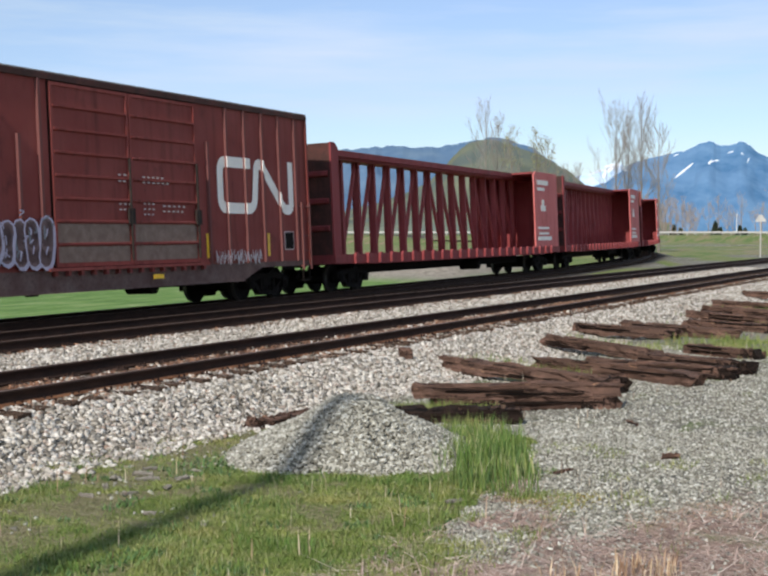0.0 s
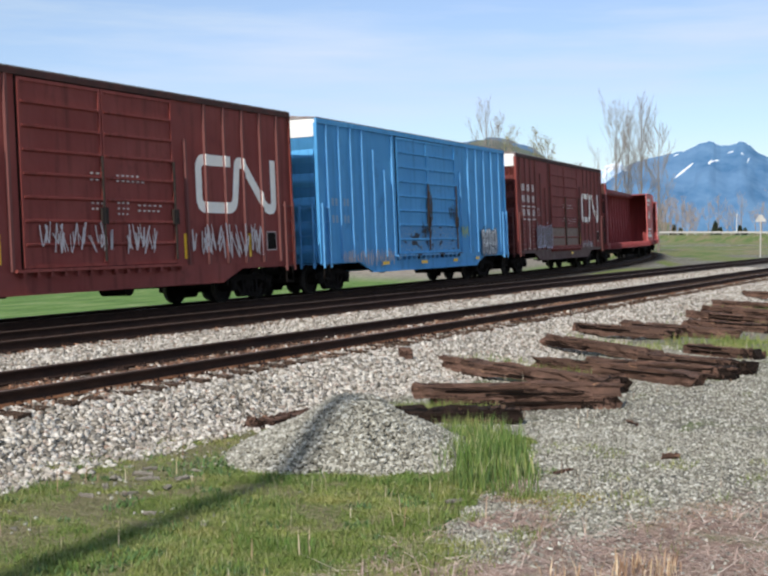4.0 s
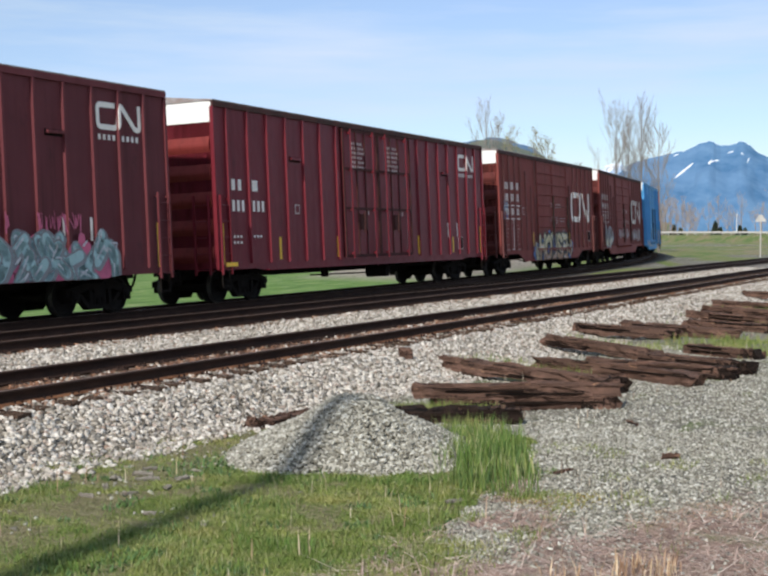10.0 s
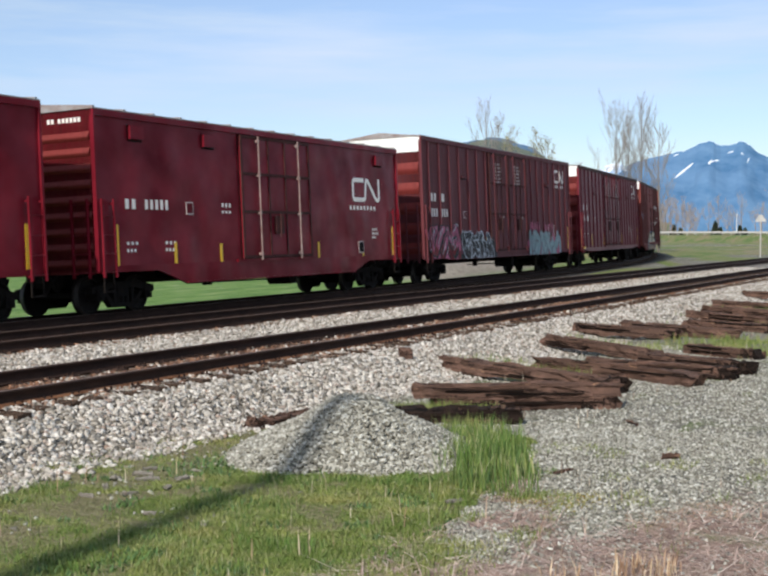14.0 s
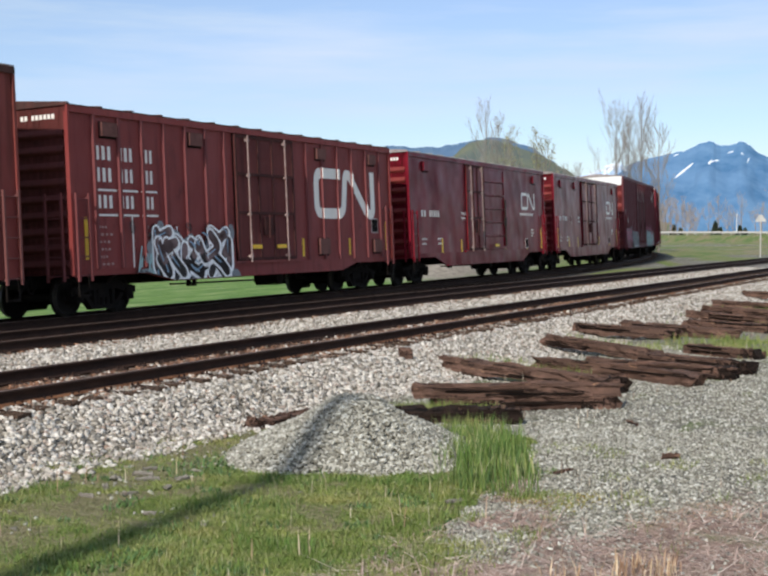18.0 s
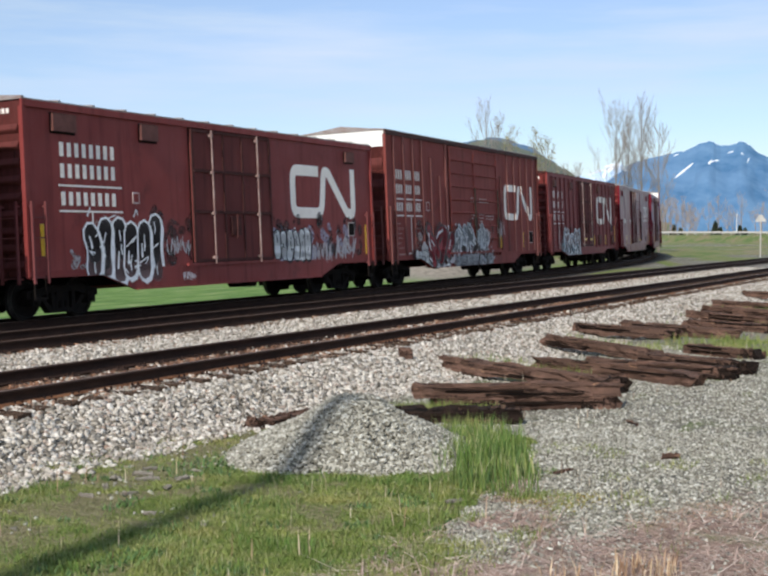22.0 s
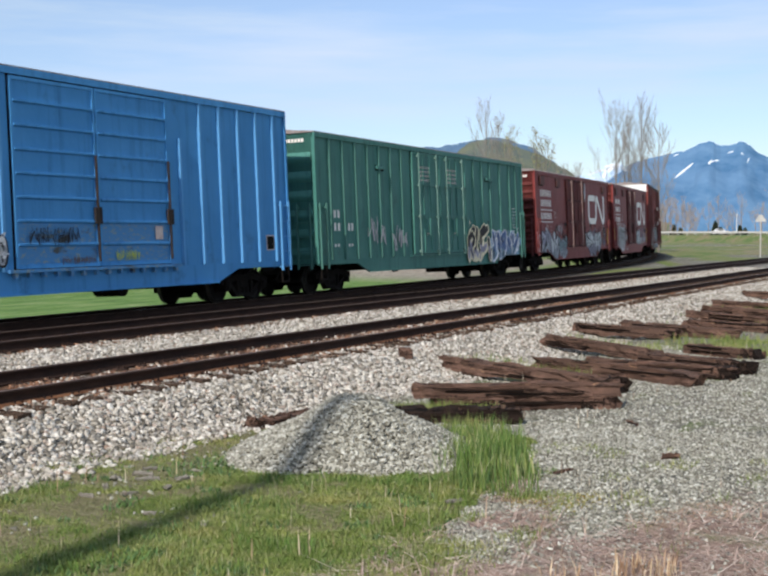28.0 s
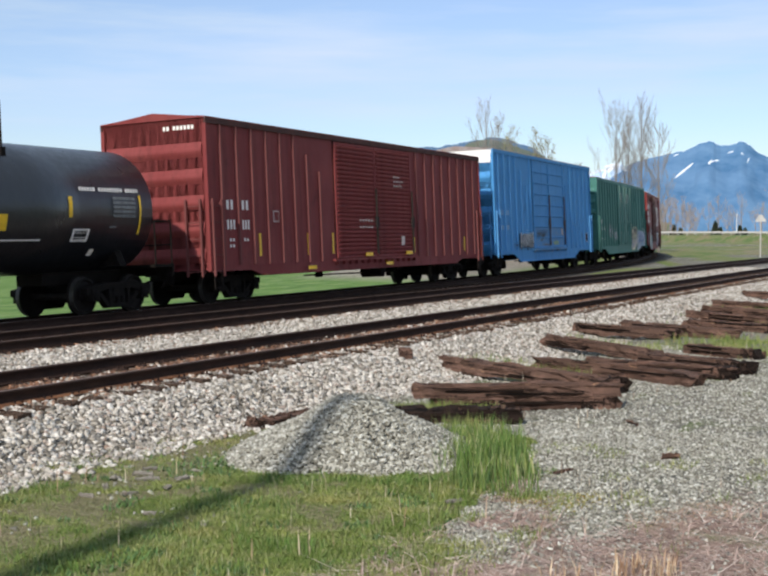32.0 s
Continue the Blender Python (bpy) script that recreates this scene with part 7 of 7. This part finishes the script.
# ---- a utility pole behind the camera, whose shadow falls over the heap ----
def utility_pole():
    base = Vector((PILE[0] + 0.2, 6.93, 0.05)) - Vector((-TO_SUN.x, -TO_SUN.y, 0)) / TO_SUN.z * 9.0
    t = thing("utility_pole", "tall round wooden utility pole", "utility pole", at=pose(base.x, base.y, GROUND - 0.1))
    bm = bmesh.new()
    tube(bm, (0, 0, 0), (0, 0, 9.6), 0.17, 12, 0.14)
    part("shaft", bm, TIE_WOOD, t)
    return t


utility_pole()


# ---- trees ----
BARK = plain("grey_bark", (0.17, 0.145, 0.12), (0.24, 0.21, 0.18), 4, 0.9)
TWIG = plain("bare_twig", (0.21, 0.19, 0.17), (0.28, 0.25, 0.225), 2, 0.9)
BARK_BROWN = plain("brown_bark", (0.20, 0.15, 0.12), (0.26, 0.20, 0.16), 4, 0.9)
TWIG_BROWN = plain("brown_twig", (0.31, 0.25, 0.215), (0.38, 0.32, 0.28), 2, 0.9)
LEAF_OLIVE = islands("young_olive_leaf", [(0.0, (0.26, 0.26, 0.12)), (0.5, (0.33, 0.33, 0.16)), (1.0, (0.42, 0.38, 0.20))], 3.0)
LEAF_DARK = islands("dark_needles", [(0.0, (0.02, 0.035, 0.02)), (1.0, (0.05, 0.07, 0.035))], 3.0)


def limb_cloud(seed, height, half, base=0.20, limbs=30, trunk_r=0.15, twigs=True):
    """A branching skeleton of straight ascending limbs that fill an oval crown: a list of (start, end, r0, r1, level)."""
    rnd = random.Random(seed)
    segs = []
    leader = [Vector((0, 0, 0))]
    steps_up = 9
    for k in range(steps_up):
        leader.append(Vector((leader[-1].x * 0.9 + rnd.uniform(-0.10, 0.10), leader[-1].y * 0.9 + rnd.uniform(-0.10, 0.10), height * (k + 1) / steps_up)))
        segs.append((leader[-2], leader[-1], trunk_r * (1 - k / 9.3), trunk_r * (1 - (k + 1) / 9.3), 0))

    def crown(z):
        """Half width of the crown at a height."""
        return half * math.sqrt(max(0.0, 1 - ((z / height - 0.60) / 0.40) ** 2))

    def branch(p, d, length, r, level):
        n = 4
        at, way = p, d.copy()
        for j in range(n):
            way = (way + Vector((rnd.uniform(-0.07, 0.07), rnd.uniform(-0.07, 0.07), 0.07))).normalized()
            to = at + way * (length / n)
            segs.append((at, to, r * (1 - 0.8 * j / n), r * (1 - 0.8 * (j + 1) / n), level))
            if twigs and level < 3 and j:
                for _ in range(2):
                    a = rnd.uniform(0, 2 * math.pi)
                    side = (way + Vector((math.cos(a), math.sin(a), 0.25)) * rnd.uniform(0.35, 0.65)).normalized()
                    branch(at.lerp(to, rnd.random()), side, length * rnd.uniform(0.26, 0.42), r * 0.45, level + 1)
            at = to

    for i in range(limbs):
        f = (i + rnd.random()) / limbs
        k = (base + (0.90 - base) * f) * steps_up
        st = leader[int(k)].lerp(leader[min(int(k) + 1, steps_up)], k - int(k))
        a = rnd.uniform(0, 2 * math.pi) + i * 2.4
        tilt = rnd.uniform(0.40, 0.75) * (1.0 - 0.35 * f)
        d = Vector((math.sin(tilt) * math.cos(a), math.sin(tilt) * math.sin(a), math.cos(tilt)))
        length = 0.5
        while length < height * 0.5:
            e = st + d * length
            if e.z > height * 0.99 or math.hypot(e.x, e.y) > crown(e.z) * 0.95 and e.z > height * 0.3:
                break
            length += 0.2
        branch(st, d, length * rnd.uniform(0.75, 1.0), trunk_r * 0.33 * (1 - 0.55 * f), 1)
    return segs


def bare_tree(x, y, height, half, seed, ground=-1.0, twig_r=0.008, label="tall bare poplar with upright grey branches", leaves=None, count=0, limbs=30, bark=None, twig=None):
    t = thing("tree", label, "tree", "bare trees beyond the line", pose(x, y, ground))
    big, small = bmesh.new(), bmesh.new()
    tips = []
    for p, q, r0, r1, lv in limb_cloud(seed * 7, height, half, limbs=limbs):
        tube(big if lv < 1 else small, p, q, max(r0, twig_r), 3 if lv else 6, max(r1, twig_r * 0.8))
        if lv >= 1:
            tips.append(q)
    part("trunk", big, bark or BARK, t)
    tagged(part("crown", small, twig or TWIG, t, "fine bare twigs"), kind="stuff")
    if leaves:
        rng = np.random.default_rng(seed)
        pick = rng.integers(0, len(tips), count)
        c = np.array([tuple(p) for p in tips])[pick] + rng.normal(0, 0.25, (count, 3))
        leaf_cloud("foliage", c, 0.09, leaves, seed).parent = t
    return t


def leaf_cloud(name, centres, size, mat, seed):
    rng = np.random.default_rng(seed)
    n = len(centres)
    u = rng.normal(0, 1, (n, 3))
    u /= np.linalg.norm(u, axis=1)[:, None]
    w = np.cross(u, rng.normal(0, 1, (n, 3)))
    w /= np.linalg.norm(w, axis=1)[:, None]
    s = (size * rng.uniform(0.5, 1.4, n))[:, None]
    v = np.stack([centres - u * s, centres + w * s * 0.6, centres + u * s, centres - w * s * 0.6], 1).reshape(-1, 3)
    f = np.arange(4 * n).reshape(n, 4)
    return new(name, arrays(name, v, f, mat))


def conifer(x, y, height, seed, ground=-1.0):
    t = thing("conifer", "small dark conifer by the road", "tree", "dark conifers by the road", pose(x, y, ground))
    bm = bmesh.new()
    tube(bm, (0, 0, 0), (0, 0, height), 0.15, 6, 0.02)
    part("trunk", bm, BARK, t)
    rng = np.random.default_rng(seed)
    n = 900
    u = rng.random(n) ** 0.7
    r = (1 - u) * height * 0.42 * np.sqrt(rng.random(n))
    a = rng.uniform(0, 2 * math.pi, n)
    c = np.stack([r * np.cos(a), r * np.sin(a), 0.2 + u * height], -1)
    leaf_cloud("foliage", c, 0.4, LEAF_DARK, seed).parent = t
    return t


def bearing(px_right, d):
    """A place d metres off, by its sideways slope from the camera's axis."""
    f = Vector((AIM.x, AIM.y, 0)).normalized()
    r = Vector((f.y, -f.x, 0))
    v = (f + r * px_right).normalized() * d
    return v.x, v.y


for u, d, top, half, seed in ((0.1775, 150, 0.0965, 4.2, 1), (0.1985, 152, 0.1020, 3.2, 2), (0.188, 158, 0.0900, 3.4, 3), (0.2115, 150, 0.0830, 2.4, 7), (0.0780, 150, 0.1010, 2.9, 4), (0.0885, 156, 0.090, 2.0, 5)):
    x, y = bearing(u, d)
    bare_tree(x, y, top * d + 2.87, half, seed, limbs=26)
for u, d, top, half, seed in ((0.0990, 150, 0.0820, 1.3, 11), (0.1172, 152, 0.0810, 1.0, 12), (0.1235, 152, 0.072, 2.0, 13)):
    x, y = bearing(u, d)
    bare_tree(x, y, top * d + 2.87, half, seed, label="slender tree with a thin haze of new leaves", leaves=LEAF_OLIVE, count=700, limbs=20)
for u, d, top, half, seed in ((0.141, 170, 0.052, 1.9, 14), (0.150, 172, 0.0535, 1.5, 15), (0.132, 175, 0.049, 1.7, 16)):
    x, y = bearing(u, d)
    bare_tree(x, y, top * d + 2.87, half, seed, limbs=20)
rnd_far = random.Random(77)
for k in range(16):
    x, y = bearing(0.186 + 0.052 * k / 15 + rnd_far.uniform(-0.003, 0.003), 300 + rnd_far.uniform(0, 60))
    bare_tree(x, y, rnd_far.uniform(10.5, 14.0) * (1.0 - 0.02 * k), rnd_far.uniform(1.6, 2.6), 80 + k, -1.0, 0.016, "tall grey-brown bare tree beyond the road", limbs=9, bark=BARK_BROWN, twig=TWIG_BROWN)
for k in range(18):
    u = 0.19 + 0.115 * k / 17 + rnd_far.uniform(-0.004, 0.004)
    d = 330 + rnd_far.uniform(0, 60)
    x, y = bearing(u, d)
    bare_tree(x, y, rnd_far.uniform(8.0, 13.0) * (1.35 if k > 15 else 1.0), rnd_far.uniform(2.2, 3.4), 40 + k, -1.0, 0.016, "brown bare tree beyond the road", limbs=9, bark=BARK_BROWN, twig=TWIG_BROWN)
for u, d, hgt, seed in ((0.223, 318, 3.2, 71), (0.228, 320, 2.4, 72), (0.255, 322, 4.0, 73), (0.259, 318, 2.6, 74), (0.274, 322, 3.0, 75), (0.278, 324, 2.4, 76)):
    x, y = bearing(u, d)
    conifer(x, y, hgt, seed, -0.2)


# ---- road, crossing sign, mast ----
def far_road():
    f = Vector((AIM.x, AIM.y, 0)).normalized()
    r = Vector((f.y, -f.x, 0))
    m = Matrix(((r.x, f.x, 0, f.x * 297), (r.y, f.y, 0, f.y * 297), (0, 0, 1, 1.04), (0, 0, 0, 1)))
    bm = bmesh.new()
    box(bm, -460, 520, -4.5, 4.5, -0.06, 0.03)
    tagged(part("road", bm, ASPHALT, None, "", m), "grey asphalt road on a low bank", "road", kind="structure")
    rail = thing("road_barrier", "pale low barrier along the road", "barrier", at=m)
    bm = bmesh.new()
    box(bm, -460, 520, -5.1, -4.95, 0.40, 0.78)
    part("beam", bm, CONCRETE, rail)
    for i in range(80):
        bm = bmesh.new()
        box(bm, 10 + i * 2.0, 10.15 + i * 2.0, -4.95, -4.85, -0.2, 0.78)
        part("post", bm, CONCRETE, rail)
    return m


ASPHALT = plain("road_asphalt", (0.09, 0.09, 0.09), (0.13, 0.13, 0.125), 2, 0.9)
CONCRETE = plain("pale_concrete", (0.50, 0.48, 0.45), (0.40, 0.38, 0.35), 2, 0.85)
ROAD_M = far_road()


def crossing_sign():
    x, y = bearing(0.2898, 125)
    t = thing("crossing_sign", "white triangular trackside sign on a thin post", "sign", at=Matrix.Translation((x, y, -0.75)) @ Matrix.Rotation(math.atan2(y, x) - math.pi / 2, 4, "Z"))
    bm = bmesh.new()
    tube(bm, (0, 0, 0), (0, 0, 3.7), 0.06, 8)
    part("post", bm, CONCRETE, t)
    bm = bmesh.new()
    prism(bm, [(-0.5, 3.5), (0.5, 3.5), (0.42, 3.72), (0.1, 4.15), (-0.1, 4.15), (-0.42, 3.72)], "y", -0.1, -0.06)
    part("board", bm, CONCRETE, t, "weathered white triangular board")


crossing_sign()
x, y = bearing(0.2713, 390)
mast = thing("light_mast", "slender white mast beyond the road", "mast", at=pose(x, y, -1))
bm = bmesh.new()
tube(bm, (0, 0, 0), (0, 0, 8.0), 0.14, 8, 0.08)
part("pole", bm, WHITE, mast)
bm = bmesh.new()
tube(bm, (0, 0, 7.9), (1.2, 0, 8.0), 0.05, 6)
part("arm", bm, WHITE, mast)

# ---- road traffic ----
CAR_WHITE = plain("white_car_paint", (0.78, 0.78, 0.78), (0.7, 0.7, 0.7), 2, 0.3)
CAR_GLASS = plain("dark_car_glass", (0.02, 0.022, 0.025), (0.03, 0.03, 0.03), 2, 0.15)
TYRE = plain("tyre_rubber", (0.02, 0.02, 0.02), (0.03, 0.03, 0.03), 6, 0.9)
ROAD_ROWS = []


def road_vehicle(label, start, speed, y):
    t = thing("car", label, "car", "cars on the far road")
    bm = bmesh.new()
    prism(bm, [(-2.0, 0.28), (2.0, 0.28), (2.05, 0.62), (1.85, 0.78), (1.0, 0.88), (-1.35, 0.90), (-1.95, 0.82), (-2.08, 0.6)], "y", -0.85, 0.85)
    part("body", bm, CAR_WHITE, t)
    bm = bmesh.new()
    prism(bm, [(-1.35, 0.90), (1.0, 0.88), (0.45, 1.36), (-0.8, 1.38)], "y", -0.72, 0.72)
    part("cabin", bm, CAR_WHITE, t)
    for s in (-1, 1):
        bm = bmesh.new()
        prism(bm, [(-1.1, 0.95), (0.75, 0.94), (0.36, 1.28), (-0.72, 1.30)], "y", s * 0.725 - 0.004, s * 0.725 + 0.004)
        part("side_window", bm, CAR_GLASS, t)
    for x in (-1.25, 1.3):
        for s in (-0.75, 0.75):
            bm = bmesh.new()
            lathe(bm, [(-0.1, 0.18), (-0.1, 0.31), (0.1, 0.31), (0.1, 0.18)], sides=14, centre=(x, s, 0.31))
            part("wheel", bm, TYRE, t)
    rows = [(i * 1.0, ROAD_M @ Matrix.Translation((start + speed * i, y, 0.03)) @ Matrix.Rotation(0 if speed > 0 else math.pi, 4, "Z")) for i in range(33)]
    ROAD_ROWS.append((t, rows))


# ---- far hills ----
# distance haze is painted in: bluish low and high colours plus weak emission
def hill_material(name, low, high, snow_from, haze_glow):
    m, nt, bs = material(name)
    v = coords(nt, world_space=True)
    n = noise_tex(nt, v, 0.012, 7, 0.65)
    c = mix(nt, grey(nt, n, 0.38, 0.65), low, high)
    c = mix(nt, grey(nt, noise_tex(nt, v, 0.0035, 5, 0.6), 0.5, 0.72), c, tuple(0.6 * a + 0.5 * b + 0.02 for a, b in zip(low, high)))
    if snow_from:
        sep = nt.nodes.new("ShaderNodeSeparateXYZ")
        nt.links.new(v, sep.inputs[0])
        s = noise_tex(nt, coords(nt, (0.004, 0.018, 0.01), True), 1.0, 6, 0.6)
        add = node(nt, "ShaderNodeMath")
        add.operation = "MULTIPLY"
        nt.links.new(grey(nt, sep.outputs[2], snow_from, snow_from + 80), add.inputs[0])
        nt.links.new(grey(nt, s, 0.54, 0.62), add.inputs[1])
        c = mix(nt, add.outputs[0], c, (0.75, 0.80, 0.88))
    nt.links.new(c, bs.inputs["Base Color"])
    bs.inputs["Roughness"].default_value = 1.0
    bs.inputs["Specular IOR Level"].default_value = 0.0
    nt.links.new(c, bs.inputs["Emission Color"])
    bs.inputs["Emission Strength"].default_value = haze_glow
    return m


def hill(name, label, d, skyline, mat, seed, depth=500, rough=11.0):
    """A range of hills: skyline gives (sideways slope, height slope) along its crest."""
    us = np.linspace(skyline[0][0], skyline[-1][0], 420)
    top = np.interp(us, [s[0] for s in skyline], [s[1] for s in skyline])
    ker = np.hanning(13)
    ker /= ker.sum()
    top = np.convolve(np.pad(top, 6, mode="edge"), ker, "valid")
    top = top + 0.0016 * (hash_noise(us * 400, us * 0, 2.2, seed + 4) - 0.5) + 0.0010 * (hash_noise(us * 400, us * 0, 0.7, seed + 5) - 0.5)
    f = Vector((AIM.x, AIM.y, 0)).normalized()
    r = Vector((f.y, -f.x, 0))
    rows = 26
    verts = []
    for k in range(rows):
        w = k / (rows - 1)
        dist = d - depth * (1 - w)
        rug = rough * (hash_noise(us * 600 + 50, us * 0 + k * 1.3, 9.0, seed) - 0.5) * 2 + rough * 0.6 * (hash_noise(us * 600, us * 0 + k * 2.1, 3.0, seed + 1) - 0.5)
        z = 1.87 + top * d * (w ** 0.8) + rug * (0.25 + w * (1 - w) * 4)
        z = np.where(w == 0, -30, z)
        verts.append(np.stack([f.x * dist + r.x * us * dist, f.y * dist + r.y * us * dist, z], -1))
    verts = np.concatenate(verts)
    n = len(us)
    idx = np.arange(rows * n).reshape(rows, n)
    faces = np.stack([idx[:-1, :-1], idx[:-1, 1:], idx[1:, 1:], idx[1:, :-1]], -1).reshape(-1, 4)
    me = arrays(name, verts, faces, mat)
    me.polygons.foreach_set("use_smooth", np.ones(len(faces), bool))
    return tagged(new(name, me), label, "mountains", kind="structure")


# each range's colours include its haze; the last value is the emission
HAZE_BLUE = hill_material("haze_tinted_forest_mountain", (0.058, 0.132, 0.238), (0.108, 0.195, 0.310), 0, 0.25)
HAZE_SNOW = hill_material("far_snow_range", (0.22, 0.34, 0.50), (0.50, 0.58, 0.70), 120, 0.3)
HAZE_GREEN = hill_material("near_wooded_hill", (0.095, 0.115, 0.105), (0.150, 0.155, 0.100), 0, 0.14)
HAZE_MID = hill_material("haze_tinted_wooded_hill", (0.075, 0.13, 0.21), (0.11, 0.165, 0.23), 0, 0.15)
hill("backdrop_mountain", "mountain tinted blue for haze, with streaks of snow", 4000, [(0.10, 0.015), (0.15, 0.028), (0.170, 0.038), (0.179, 0.0445), (0.187, 0.0500), (0.195, 0.0550), (0.204, 0.0570), (0.213, 0.0575), (0.2211, 0.0592), (0.2325, 0.0619), (0.2419, 0.0657), (0.2490, 0.0690), (0.2530, 0.0688), (0.2560, 0.0660), (0.2664, 0.0662), (0.272, 0.0677), (0.2777, 0.0671), (0.2834, 0.0638), (0.289, 0.0592), (0.2958, 0.0566), (0.34, 0.050), (0.5, 0.03)], HAZE_BLUE, 3)
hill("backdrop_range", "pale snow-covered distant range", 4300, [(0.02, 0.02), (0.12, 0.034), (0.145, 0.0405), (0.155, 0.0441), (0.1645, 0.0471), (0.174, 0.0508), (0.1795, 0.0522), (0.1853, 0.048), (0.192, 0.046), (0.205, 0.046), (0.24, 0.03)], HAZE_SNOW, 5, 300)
hill("backdrop_hill_blue", "wooded hill tinted blue for haze behind the trees", 3300, [(-0.5, 0.05), (-0.2, 0.06), (-0.02, 0.063), (0.008, 0.0655), (0.02, 0.0635), (0.04, 0.0645), (0.062, 0.068), (0.075, 0.0715), (0.095, 0.071), (0.115, 0.064), (0.135, 0.050), (0.15, 0.036), (0.165, 0.016), (0.18, 0.002)], HAZE_MID, 7, 500)

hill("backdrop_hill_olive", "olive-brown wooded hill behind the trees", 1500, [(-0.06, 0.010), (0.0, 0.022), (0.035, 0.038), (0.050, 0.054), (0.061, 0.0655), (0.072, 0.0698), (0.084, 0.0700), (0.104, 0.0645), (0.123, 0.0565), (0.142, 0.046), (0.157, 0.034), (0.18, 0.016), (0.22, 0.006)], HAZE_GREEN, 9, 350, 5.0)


# ---- snow lying in the gullies of the mountain ----
SNOW = plain("old_snow", (0.80, 0.84, 0.90), (0.70, 0.76, 0.84), 0.02, 0.9)


def snow_patch(u0, v0, u1, v1, w, seed):
    """A streak of snow between two bearings, on the face of the mountain."""
    rnd = random.Random(seed)
    f = Vector((AIM.x, AIM.y, 0)).normalized()
    r = Vector((f.y, -f.x, 0))
    bm = bmesh.new()
    top, low = [], []
    n = 9
    d = 3380.0
    for i in range(n + 1):
        k = i / n
        u, v = u0 + (u1 - u0) * k, v0 + (v1 - v0) * k
        h = w * (0.25 + 0.75 * math.sin(math.pi * (0.1 + 0.8 * k))) * rnd.uniform(0.55, 1.2)
        for lst, s in ((top, 1), (low, -1)):
            p = f * d + r * u * d
            lst.append(bm.verts.new((p.x, p.y, 1.87 + (v + s * h) * d)))
    for i in range(n):
        bm.faces.new((low[i], low[i + 1], top[i + 1], top[i]))
    ob = part("snow_patch", bm, SNOW, None)
    return tagged(ob, "streak of old snow in a mountain gully", "snow", "snow on the mountain")


for i, (u0, v0, u1, v1, w) in enumerate(((0.1570, 0.0432, 0.1720, 0.0485, 0.0010), (0.1700, 0.0478, 0.1805, 0.0512, 0.0013), (0.1800, 0.0500, 0.1865, 0.0465, 0.0010), (0.2235, 0.0410, 0.2375, 0.0522, 0.0013), (0.2220, 0.0575, 0.2262, 0.0592, 0.0005), (0.2490, 0.0520, 0.2520, 0.0540, 0.0011), (0.2520, 0.0535, 0.2570, 0.0545, 0.0006), (0.2790, 0.0530, 0.2805, 0.0565, 0.0012), (0.2640, 0.0600, 0.2680, 0.0612, 0.0006), (0.2740, 0.0600, 0.2760, 0.0590, 0.0006))):
    snow_patch(u0, v0, u1, v1, w, i)
road_vehicle("small white car driving along the far road", 46.5, 12.7, -2.0)
road_vehicle("small white car following along the far road", -254.0, 11.8, -2.0)
road_vehicle("small white car behind another on the far road", -259.5, 11.0, -2.0)
build_train()
motions()
